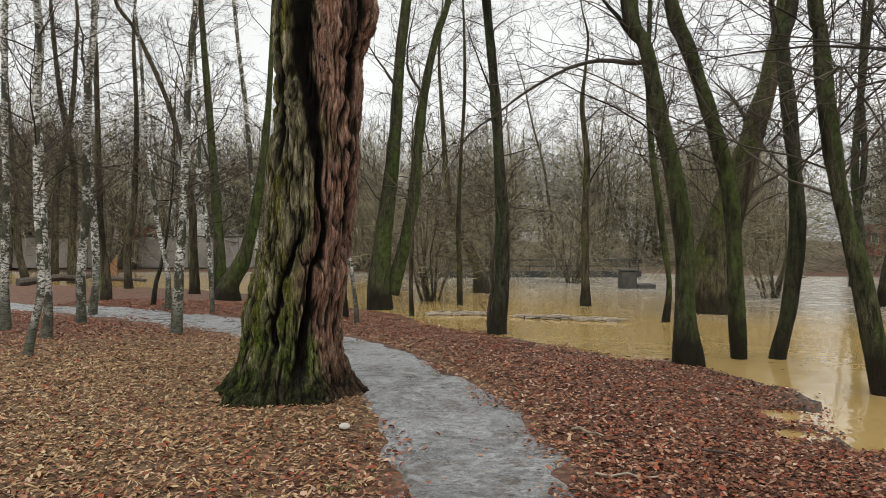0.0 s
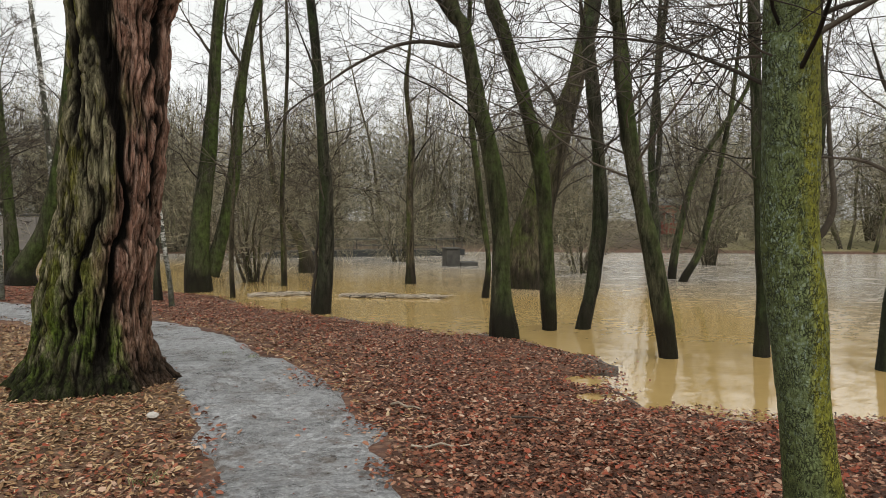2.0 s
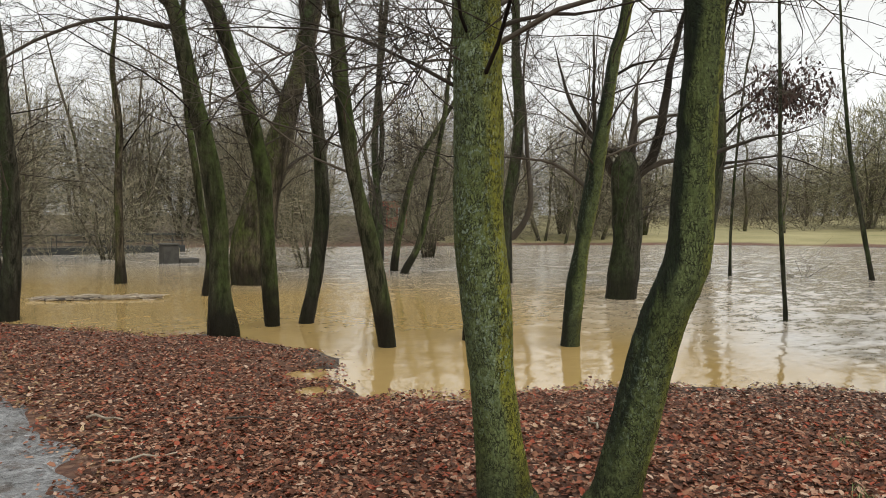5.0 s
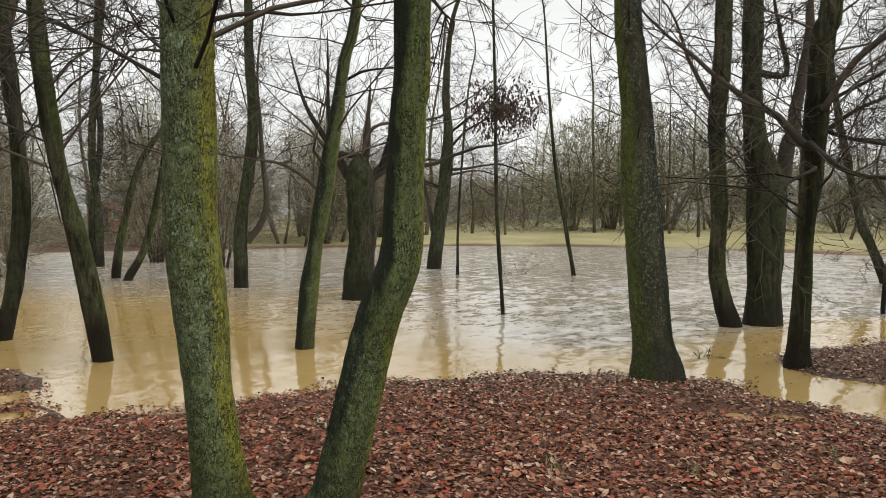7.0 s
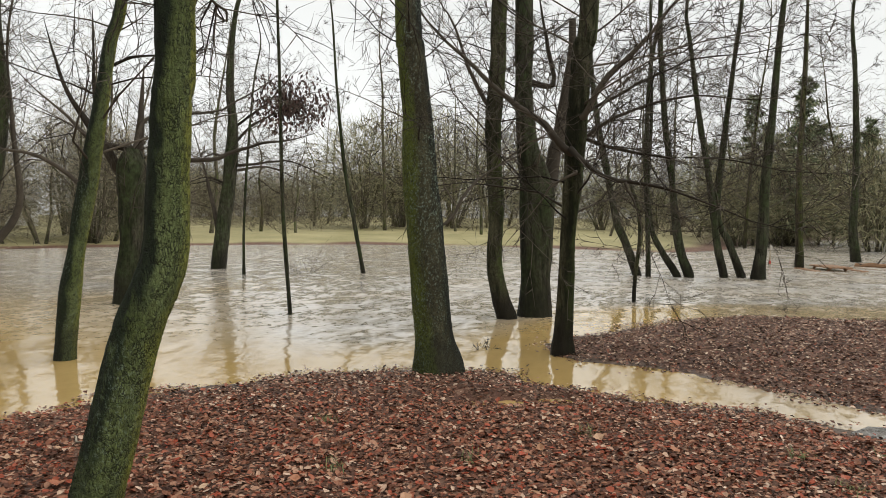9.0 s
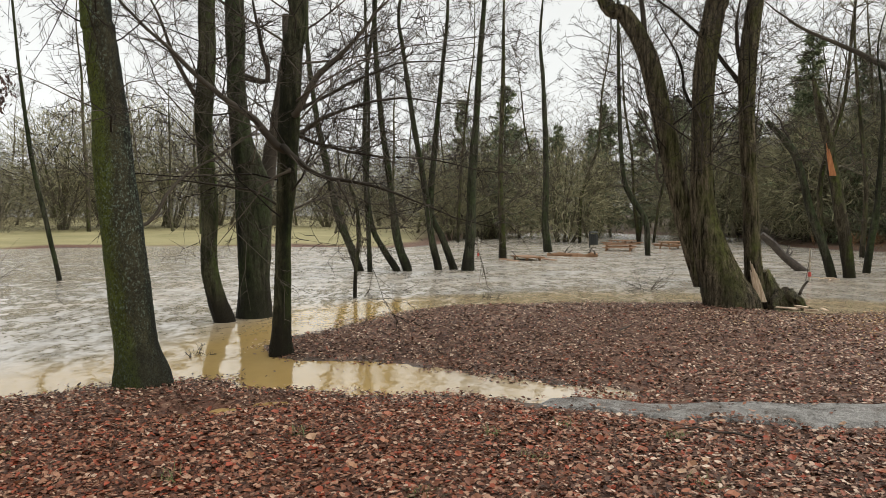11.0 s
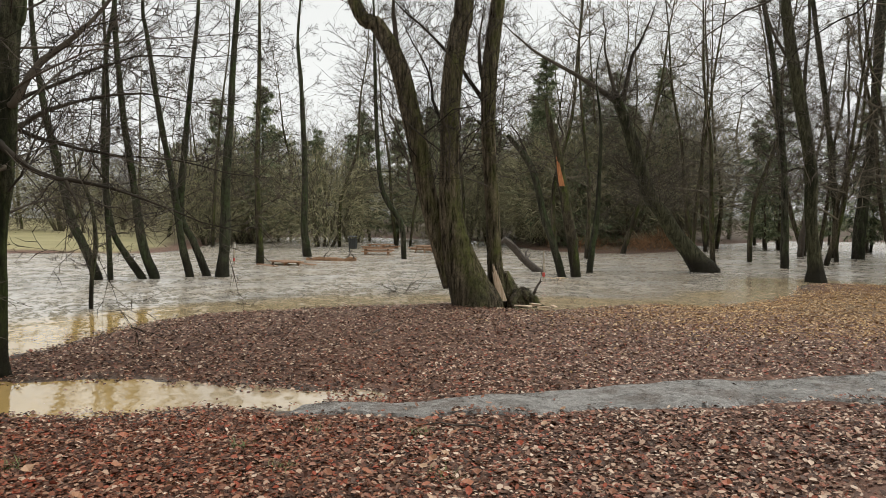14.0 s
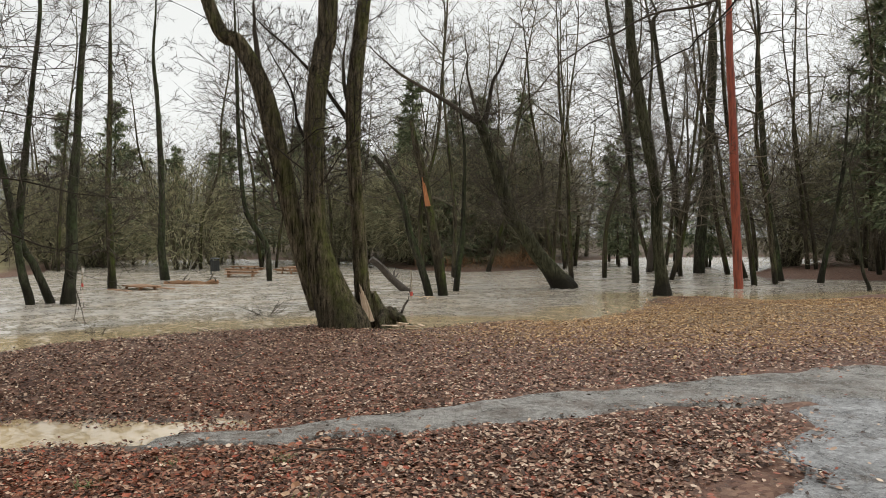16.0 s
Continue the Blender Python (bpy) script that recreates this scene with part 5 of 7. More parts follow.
tree("tree", "thin leaning stem on the flooded bank", "tree", "dark",
     [[(16.94, -27.05, 0.04, 0.134), (16.83, -27.23, 1.08, 0.115), (16.67, -27.5, 2.36, 0.096), (16.51, -27.77, 4.27, 0.076)]], seed=42, plan=(10, 6), least_r=0.0052, h0=2, n1=30, H=8, Lk=0.6)
tree("sapling", "thin stem on the leaf covered bank", "tree", "dark",
     [[(13.77, -24.62, 0.05, 0.066), (13.88, -24.43, 0.63, 0.057), (13.95, -24.31, 1.72, 0.049), (14.03, -24.18, 3, 0.041)]], seed=43, plan=(10, 6), least_r=0.0052, h0=1.5, n1=10, H=6, Lk=0.5)
tree("tree", "double mossy trunk at the water's edge", "tree", "moss",
     [[(-1.46, 18.47, -0.03, 0.392), (-1.46, 18.47, 0.96, 0.287), (-1.28, 18.47, 2.41, 0.222), (-1.07, 18.47, 4.29, 0.182), (-0.94, 18.47, 6.17, 0.156), (-0.75, 18.47, 7.89, 0.143)],
      [(-1.15, 18.65, 0.37, 0.224), (-0.78, 18.65, 1.83, 0.184), (-0.53, 18.65, 3.29, 0.158), (-0.34, 18.65, 5.33, 0.131), (0.03, 18.65, 7.08, 0.105), (0.32, 18.64, 7.95, 0.092)]],
     limbs=[[(-0.99, 18.59, 5.76, 0.065), (-1.43, 18.59, 6.34, 0.052), (-1.72, 18.59, 6.77, 0.039)],
            [(-0.34, 18.58, 5.47, 0.065), (-0.7, 18.58, 6.34, 0.052), (-0.58, 18.58, 7.5, 0.046)]], seed=44, h0=4, n1=18)
tree("sapling", "thin pale post-like stem in the water", "tree", "bark",
     [[(-0.55, 16.81, -0.01, 0.065), (-0.57, 16.81, 0.76, 0.054), (-0.54, 16.81, 1.82, 0.048), (-0.49, 16.81, 3.01, 0.036)]], seed=45, h0=3, n1=6, H=6, Lk=0.4)
tree("tree", "dark trunk at the edge of the flood", "tree", "dark",
     [[(1.19, 13.42, -0, 0.21), (1.26, 13.42, 0.53, 0.162), (1.31, 13.42, 1.27, 0.143), (1.3, 13.42, 2.23, 0.133), (1.22, 13.42, 3.81, 0.114), (1.11, 13.42, 5.18, 0.105), (1.01, 13.42, 6.23, 0.095)]],
     limbs=[[(1.05, 13.47, 0.04, 0.062), (1.09, 13.47, 0.74, 0.053), (1.16, 13.47, 1.48, 0.043), (1.24, 13.47, 2.12, 0.033)],
            [(1.22, 13.5, 4.35, 0.038), (0.93, 13.5, 4.99, 0.029), (0.71, 13.5, 5.63, 0.024)]], seed=46, h0=3, n1=24, Lk=0.8)
tree("tree", "thin dark trunk standing in the flood", "tree", "bark",
     [[(0.64, 19.51, -0.01, 0.097), (0.63, 19.51, 1.07, 0.083), (0.6, 19.51, 2.14, 0.069), (0.66, 19.51, 3.67, 0.055), (0.78, 19.51, 5.95, 0.048)]], seed=47, h0=2, n1=18, H=12, Lk=0.7)
tree("tree", "leaning trunk far out in the flood", "tree", "bark",
     [[(1.49, 24.39, -0.02, 0.326), (1.4, 24.39, 0.71, 0.258), (1.11, 24.39, 1.38, 0.206), (0.64, 24.39, 2.24, 0.154), (0.35, 24.39, 3.57, 0.112), (0.16, 24.39, 6.04, 0.077)]], seed=48, h0=2, n1=18, H=12)
tree("tree", "slim dark tree with a crooked top in the flood", "tree", "bark",
     [[(4.02, 19.34, -0.01, 0.164), (4.02, 19.34, 0.92, 0.116), (4.01, 19.34, 2.43, 0.102), (4.06, 19.34, 3.95, 0.089), (3.93, 19.34, 5.31, 0.075), (4.02, 19.34, 6.37, 0.048)]],
     limbs=[[(4.02, 19.42, 4.94, 0.034), (4.43, 19.42, 5.32, 0.027), (4.81, 19.42, 5.4, 0.021)],
            [(4.06, 19.4, 3.2, 0.034), (4.43, 19.4, 3.8, 0.027), (5.03, 19.4, 4.56, 0.021)]], seed=49, h0=2.5, n1=16, H=9, Lk=0.6)
tree("tree", "thin mossy stem behind the bank trees", "tree", "moss",
     [[(4.97, 15.35, -0.01, 0.098), (5.04, 15.35, 0.84, 0.071), (4.91, 15.35, 1.81, 0.087), (4.77, 15.35, 2.89, 0.087), (4.64, 15.35, 3.98, 0.076), (4.58, 15.35, 5.42, 0.065)]], seed=50, h0=4, n1=12, H=12)
tree("tree", "fat old leaning willow in the flood", "tree", "bark",
     [[(6.76, 17.38, -0.05, 0.591), (6.7, 17.38, 0.72, 0.566), (6.89, 17.37, 1.81, 0.516), (7.27, 17.37, 3.04, 0.393), (7.74, 17.37, 4.54, 0.307), (8.18, 17.37, 6.03, 0.257), (8.5, 17.37, 7.53, 0.245)]],
     limbs=[[(7.73, 17.5, 4.42, 0.086), (7.31, 17.5, 5.11, 0.074), (6.9, 17.5, 5.52, 0.049)],
            [(7.18, 17.5, 2.5, 0.124), (7.87, 17.5, 3.05, 0.087), (8.56, 17.5, 3.46, 0.056)],
            [(8.36, 17.55, 6.49, 0.124), (8.23, 17.55, 7.17, 0.111), (8.18, 17.55, 7.58, 0.099)]], seed=51, h0=3, n1=24, Lk=1.0)
tree("tree", "dark twin-stemmed alder with drooping twigs in the flood", "tree", "dark",
     [[(14.13, 24.08, -0.01, 0.184), (14.13, 24.07, 1.83, 0.156), (13.95, 24.11, 3.86, 0.137), (14.08, 24.08, 6.29, 0.128), (14.33, 24.04, 8.71, 0.109), (14.44, 24.02, 9.91, 0.1)],
      [(13.94, 24.22, 0.19, 0.129), (14.02, 24.21, 2.24, 0.12), (14.3, 24.16, 4.48, 0.11), (14.17, 24.18, 6.92, 0.092), (14.27, 24.16, 9.54, 0.073)]], seed=52, h0=2.5, n1=24, Lk=0.8)
tree("tree", "leaning trunk at the far side of the flood", "tree", "moss",
     [[(11.57, 18.06, -0.01, 0.126), (11.97, 17.99, 0.72, 0.112), (12.26, 17.94, 1.65, 0.104), (12.48, 17.91, 2.73, 0.083), (12.83, 17.84, 4.58, 0.076), (12.97, 17.82, 5.65, 0.062)]], seed=53, h0=2.5, n1=18, H=10, Lk=0.8)
tree("tree", "leaning trunk at the far side of the flood", "tree", "moss",
     [[(11.78, 18.99, -0.01, 0.146), (11.87, 18.97, 0.84, 0.124), (12.11, 18.93, 1.97, 0.109), (12.49, 18.86, 3.26, 0.095), (13.19, 18.74, 4.39, 0.08), (13.97, 18.6, 5.68, 0.058)]], seed=54, h0=2.5, n1=18, H=9, Lk=0.8)
tree("birch", "white birch with black bark marks on the leafy bank", "tree", "birch",
     [[(-5.14, 9.07, 0.29, 0.072), (-5.06, 9.07, 0.7, 0.055), (-4.97, 9.07, 1.21, 0.052), (-5.02, 9.07, 2.3, 0.046), (-5.01, 9.07, 3.38, 0.045), (-4.98, 9.07, 4.38, 0.042), (-5.01, 9.07, 4.81, 0.039)]], seed=60, h0=3, n1=14, Lk=0.7)
tree("birch", "white birch with black bark marks on the leafy bank", "tree", "birch",
     [[(-5.96, 11, 0.29, 0.094), (-5.93, 11, 0.75, 0.075), (-5.97, 11, 1.54, 0.067), (-6.02, 11, 2.58, 0.067), (-6.08, 11, 3.89, 0.067), (-6.02, 11, 4.93, 0.063), (-6.06, 11, 5.45, 0.059)]], seed=61, h0=3, n1=14, Lk=0.7)
tree("birch", "white birch with black bark marks on the leafy bank", "tree", "birch",
     [[(-6.36, 12.89, 0.29, 0.101), (-6.36, 12.89, 1.2, 0.082), (-6.27, 12.89, 2.22, 0.078), (-6.24, 12.89, 3.43, 0.078), (-6.21, 12.89, 4.55, 0.073), (-6.08, 12.89, 6.07, 0.064)]],
     limbs=[[(-6.25, 12.97, 4.06, 0.041), (-6.29, 12.97, 4.87, 0.037), (-6.37, 12.97, 5.48, 0.037), (-6.44, 12.97, 6.09, 0.032)]], seed=62, h0=3, n1=14, Lk=0.7)
tree("birch", "white birch with black bark marks on the leafy bank", "tree", "birch",
     [[(-6.96, 14.55, 0.29, 0.103), (-6.88, 14.55, 1.02, 0.083), (-6.92, 14.55, 2.28, 0.072), (-7.01, 14.55, 3.76, 0.062), (-6.96, 14.55, 5.47, 0.057), (-6.85, 14.55, 6.61, 0.051)]], seed=63, h0=3, n1=14, Lk=0.7)
tree("birch", "white birch with black bark marks on the leafy bank", "tree", "birch",
     [[(-4.12, 11.48, 0.29, 0.111), (-4.08, 11.48, 1.07, 0.082), (-4.02, 11.48, 1.98, 0.074), (-3.96, 11.48, 3.07, 0.069), (-3.91, 11.48, 4.25, 0.061), (-3.84, 11.48, 5.06, 0.053), (-3.78, 11.48, 5.6, 0.049)]], seed=64, h0=3, n1=16, Lk=0.7)
tree("birch", "white birch with black bark marks on the leafy bank", "tree", "birch",
     [[(-5.93, 15.91, 0.29, 0.079), (-5.94, 15.91, 1.07, 0.062), (-6.14, 15.91, 2.07, 0.062), (-6.3, 15.91, 3.32, 0.056), (-6.44, 15.91, 4.57, 0.051), (-6.5, 15.91, 5.82, 0.039), (-6.65, 15.91, 7.06, 0.034)]], seed=65, h0=3, n1=14, Lk=0.6)
tree("birch", "white birch with black bark marks on the leafy bank", "tree", "birch",
     [[(-7.18, 11.96, 0.29, 0.094), (-7.18, 11.96, 1.24, 0.077), (-7.15, 11.96, 2.47, 0.064), (-7.16, 11.96, 3.88, 0.059), (-7.14, 11.96, 5.76, 0.051)]], seed=66, h0=3, n1=14, Lk=0.7)
tree("birch", "slim pale birch behind the path", "tree", "birch",
     [[(-6.23, 25.11, 0.29, 0.124), (-6.32, 25.11, 1.87, 0.106), (-6.51, 25.11, 4.22, 0.097), (-6.69, 25.11, 6.57, 0.088), (-6.92, 25.11, 8.52, 0.079), (-7.07, 25.11, 10.08, 0.07)]], seed=67, h0=3, n1=14, Lk=0.6)
tree("birch", "thin birch stem beside the path", "tree", "birch",
     [[(-4.73, 15.22, 0.3, 0.065), (-4.76, 15.22, 1.1, 0.054), (-4.83, 15.22, 2.06, 0.049), (-4.97, 15.22, 3.25, 0.043), (-4.99, 15.22, 4.69, 0.038), (-5.07, 15.22, 6.12, 0.032)]], seed=68, h0=2, n1=14, Lk=0.5)
tree("birch", "thin pale stem on the leafy bank", "tree", "birch",
     [[(-1.48, 13.8, 0.2, 0.059), (-1.52, 13.8, 0.72, 0.049), (-1.59, 13.8, 1.26, 0.044), (-1.67, 13.8, 2.03, 0.039), (-1.78, 13.8, 3.11, 0.034)]], seed=69, h0=3, n1=8, H=9, Lk=0.5)
tree("tree", "thin dark stem on the leafy bank", "tree", "dark",
     [[(-1.9, 15.13, 0.19, 0.097), (-1.93, 15.13, 0.74, 0.08), (-1.93, 15.13, 1.46, 0.064), (-1.97, 15.13, 2.65, 0.048)]], seed=70, h0=3, n1=8, H=10, Lk=0.5)
tree("tree", "leaning mossy trunk behind the path", "tree", "moss",
     [[(-5.72, 19.63, 0.18, 0.388), (-5.65, 19.63, 0.61, 0.291), (-5.3, 19.63, 1.22, 0.235), (-5.06, 19.63, 1.99, 0.18), (-4.83, 19.62, 3.22, 0.138), (-4.59, 19.62, 5.22, 0.097)]], seed=71, h0=4, n1=14, H=11)
tree("tree", "mossy trunk beside the leaning one", "tree", "moss",
     [[(-6.27, 20.73, 0.19, 0.219), (-6.27, 20.73, 1.52, 0.175), (-6.36, 20.73, 2.98, 0.146), (-6.48, 20.73, 4.6, 0.124), (-6.63, 20.73, 6.7, 0.102), (-6.78, 20.73, 8.64, 0.087)]],
     limbs=[[(-6.38, 20.81, 3.31, 0.059), (-6.8, 20.81, 4.78, 0.051), (-7.23, 20.81, 6.24, 0.044), (-7.63, 20.81, 7.7, 0.037)]], seed=72, h0=3, n1=20)
tree("tree", "dark trunk with a torn orange foot", "tree", "bark",
     [[(-8.59, 18.69, 0.24, 0.172), (-8.63, 18.69, 1.11, 0.119), (-8.74, 18.69, 2.42, 0.099), (-8.79, 18.69, 4.33, 0.079), (-8.82, 18.69, 6.52, 0.066)]], seed=73, h0=3, n1=18, H=14)
tree("tree", "dark trunk in the leafy wood", "tree", "bark",
     [[(-7.47, 22.15, 0.24, 0.187), (-7.5, 22.15, 1.51, 0.14), (-7.59, 22.15, 3.24, 0.109), (-8.14, 22.15, 5.66, 0.086), (-9.16, 22.15, 8.07, 0.07), (-9.84, 22.15, 9.11, 0.062)]], seed=74, h0=3, n1=18)
tree("tree", "dark trunk in the leafy wood", "tree", "bark",
     [[(-10.52, 24.46, 0.24, 0.172), (-10.55, 24.46, 1.49, 0.138), (-10.31, 24.46, 3.01, 0.112), (-10.21, 24.46, 6.06, 0.086)]], seed=75, h0=2, n1=18, H=14)
tree("tree", "dark trunk in the leafy wood", "tree", "bark",
     [[(-15.45, 30.38, 0.24, 0.213), (-15.44, 30.38, 1.9, 0.181), (-15.35, 30.38, 4.74, 0.149), (-15.91, 30.38, 8.04, 0.117), (-16.24, 30.38, 11.34, 0.085)]], seed=76, h0=2, n1=18)
tree("tree", "dark trunk in the leafy wood", "tree", "bark",
     [[(-17.33, 32.47, 0.24, 0.228), (-17.26, 32.47, 1.91, 0.182), (-17.17, 32.47, 4.19, 0.159), (-16.51, 32.47, 7.47, 0.114), (-16.24, 32.47, 10.99, 0.091)]], seed=77, h0=2, n1=18)
tree("tree", "dark trunk in the leafy wood", "tree", "bark",
     [[(-16.92, 29.47, 0.24, 0.186), (-17.2, 29.47, 1.67, 0.145), (-17.25, 29.47, 3.97, 0.124), (-17.51, 29.47, 6.94, 0.093)]], seed=78, h0=2, n1=18, H=13)
tree("sapling", "short dark stem on the leafy bank", "tree", "dark",
     [[(-6.72, 17.07, 0.25, 0.072), (-6.65, 17.07, 0.76, 0.06), (-6.54, 17.07, 1.16, 0.048), (-6.4, 17.07, 1.83, 0.036)]], seed=79, h0=1.5, n1=8, H=5, Lk=0.5)
tree("tree", "tree on the near bank with a limb reaching over the path", "tree", "bark",
     [[(3.2, -12.4, 0.2, 0.22), (3.3, -12.4, 2.4, 0.17), (3.5, -12.2, 5.2, 0.15)]],
     limbs=[[(3.5, -12.2, 5, 0.09), (4.56, -11.1, 5.24, 0.08), (5.63, -10, 5.09, 0.044), (6.55, -8.44, 4.75, 0.038), (6.98, -7.72, 4.56, 0.031), (7.33, -7.11, 4.27, 0.025), (7.62, -6.63, 3.93, 0.019), (7.83, -6.27, 3.44, 0.013)],
            [(3.5, -12.2, 4.9, 0.06), (6.5, -9.49, 5.28, 0.033), (6.91, -8.8, 4.62, 0.027), (7.33, -8.1, 4.04, 0.02), (7.63, -7.59, 3.53, 0.013)]], seed=90, h0=5.0, n1=12)
def seed_cluster(x, y, z, wide, high, count, label, seed):
    """Withered leaves and seed cones hanging in a bunch of fine twigs."""
    root = new("seed_cluster")
    root.location = (x, y, z)
    tagged(root, label, "seeds")
    rg = np.random.default_rng(seed)
    twigs, leaves = Buf(), Buf()
    u = unit(rg.normal(size=(count, 3))) * rg.random((count, 1)) ** 0.5 * np.array([wide, wide, high])
    u = u * (0.6 + 0.8 * fbm(u * 1.5 + seed, 3))[:, None]
    hub = u[::12] * 0.5
    tubes(twigs, np.stack([np.zeros_like(hub), hub + np.array([0, 0, 0.1]), u[::12]], 1), np.broadcast_to(np.array([0.014, 0.010, 0.006]), (len(hub), 3)), 3, rg)
    d = unit(rg.normal(0, 0.4, (count, 3)) + np.array([0, 0, -1.0]))
    side = unit(np.cross(d, rg.normal(size=(count, 3)))) * 0.035
    L = rg.uniform(0.08, 0.18, count)[:, None]
    leaves.add(np.stack([u, u + side + d * L * 0.5, u + d * L, u - side + d * L * 0.5], 1), np.arange(count)[:, None] * 4 + np.arange(4)[None])
    new("twig", twigs.mesh("twig", M_TWIG)).parent = root
    tagged(new("withered_leaf", leaves.mesh("withered_leaf", twig_material("withered_leaves", (0.030, 0.018, 0.016), (0.095, 0.060, 0.050)), False)), kind="stuff").parent = root


seed_cluster(19.35, 10.95, 5.0, 1.25, 0.95, 1100, "dark bunch of withered leaves hanging from a spreading tree", 4)
BIG = [(-1.36, 6.98, 0.19, 0.628), (-1.33, 6.98, 0.54, 0.524), (-1.31, 6.98, 0.99, 0.474), (-1.24, 6.98, 1.44, 0.456), (-1.15, 6.98, 1.89, 0.451), (-1.09, 6.98, 2.45, 0.426), (-1.06, 6.98, 3.01, 0.428), (-1.04, 6.98, 3.57, 0.45), (-0.97, 6.98, 4.12, 0.51)]
POLE = [(16.72, -22.01, -0.01, 0.156), (16.75, -21.94, 1.63, 0.147), (16.8, -21.83, 5.23, 0.138), (16.86, -21.7, 8.44, 0.113)]

# ---- old red trunk ----
def old_tree(rows):
    """A thick old trunk: furrowed plates, a hollow run sunk in and blackened for shade, and buttressed roots."""
    root = new("old_tree")
    base = np.array(rows[0][:3])
    root.location = base
    tagged(root, "massive old tree with furrowed red-brown bark and mossy foot", "tree")
    s = [tuple(np.subtract(v[:3], base)) + (v[3],) for v in rows]
    s = [(s[0][0], s[0][1], -0.4, s[0][3] * 1.05)] + s
    x, y, z, r = s[-1]
    s += [(x + 0.1, y, z + 1.2, r * 0.95), (x + 0.25, y + 0.2, z + 2.4, r * 0.7)]
    q = spline(s, 0.03)
    n, sides = len(q), 380
    th = np.arange(sides) * 2 * np.pi / sides
    h = np.maximum(q[:, 2], 0)[:, None]
    wig = 0.35 * (fbm(np.stack([0 * q[:, 2], 0 * q[:, 2] + 4, q[:, 2] * 0.9], -1), 3) - 0.5)[:, None] * 2
    t2 = th[None] + wig
    roots = 0.5 + 0.5 * np.cos(6 * t2 + 1.1 + 0.8 * np.sin(2 * t2))
    r = q[:, 3][:, None] * (0.97 + 0.30 * roots * np.exp(-h / 0.30) + 0.05 * np.cos(3 * t2 + 0.4))
    d = np.stack([np.cos(th), np.sin(th), 0 * th], -1)[None]
    at = q[:, None, :3] + d * r[..., None]
    warp = (fbm(at * np.array([3.0, 3.0, 1.6]) + 5, 3) - 0.5)[..., None] * np.array([0.14, 0.14, 0.5])
    f = (at + warp) * np.array([25.0, 25.0, 2.6])
    ridge = np.clip(2.1 * np.abs(2 * value_noise(f + 3) - 1), 0, 1)
    ridge = 0.6 * ridge + 0.4 * np.clip(2.0 * np.abs(2 * value_noise(f * np.array([1.7, 1.7, 2.2]) + 40) - 1), 0, 1)
    lumps = fbm(at * 2.2 + 11, 3) - 0.5
    # the hollow run faces the path
    face = np.angle(np.exp(1j * (t2 + 1.38)))
    run = np.interp(q[:, 2], [0.0, 0.5, 1.0, 1.7, 2.5, 3.3, 4.2], [-0.05, 0.12, 0.34, 0.30, 0.04, -0.22, -0.36])[:, None]
    ragged = 0.5 * (fbm(at * np.array([6, 6, 2.4]) + 21, 4) - 0.5)
    wide = np.interp(q[:, 2], [0.0, 0.8, 1.6, 2.4, 4.0], [0.18, 0.10, 0.09, 0.17, 0.28])[:, None]
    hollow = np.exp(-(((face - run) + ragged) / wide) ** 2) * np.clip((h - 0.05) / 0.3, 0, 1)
    # three narrower dark bands, sunk and blackened along with the run
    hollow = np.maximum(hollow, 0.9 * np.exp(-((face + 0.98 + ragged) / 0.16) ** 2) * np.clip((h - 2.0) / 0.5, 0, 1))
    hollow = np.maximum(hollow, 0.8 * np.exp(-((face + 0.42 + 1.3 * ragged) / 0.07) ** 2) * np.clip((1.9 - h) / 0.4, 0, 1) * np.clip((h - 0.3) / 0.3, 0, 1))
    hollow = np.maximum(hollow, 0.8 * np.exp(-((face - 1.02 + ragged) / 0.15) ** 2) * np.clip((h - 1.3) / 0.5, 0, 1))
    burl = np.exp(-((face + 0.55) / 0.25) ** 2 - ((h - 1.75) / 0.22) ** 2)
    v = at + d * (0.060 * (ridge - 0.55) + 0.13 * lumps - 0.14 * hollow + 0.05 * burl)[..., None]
    buf = Buf()
    k = np.arange(n - 1)[:, None] * sides
    a, b = np.arange(sides)[None], ((np.arange(sides) + 1) % sides)[None]
    buf.add(v, np.stack([k + a, k + b, k + sides + b, k + sides + a], -1))
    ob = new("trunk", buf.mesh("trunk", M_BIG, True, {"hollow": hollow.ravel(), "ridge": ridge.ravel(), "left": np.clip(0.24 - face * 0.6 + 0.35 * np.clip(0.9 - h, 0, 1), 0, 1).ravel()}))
    ob.parent = root
    rg = np.random.default_rng(2)
    crown = Buf()
    m = 14
    top = q[q[:, 2] > 4.6]
    at = top[np.linspace(0, len(top) - 1, m).astype(int)]
    az = np.arange(m) * 2.4
    dd = unit(np.stack([np.cos(az), np.sin(az), rg.uniform(0.4, 1.0, m)], -1))
    grow(crown, rg, at[:, :3] + dd * at[:, 3:] * 0.6, dd, rg.uniform(2.5, 4.5, m), np.full(m, 0.09), (5, 4), 0)
    ob = new("crown", crown.mesh("crown", M_TWIG))
    ob.parent = root
    return root


old_tree(BIG)


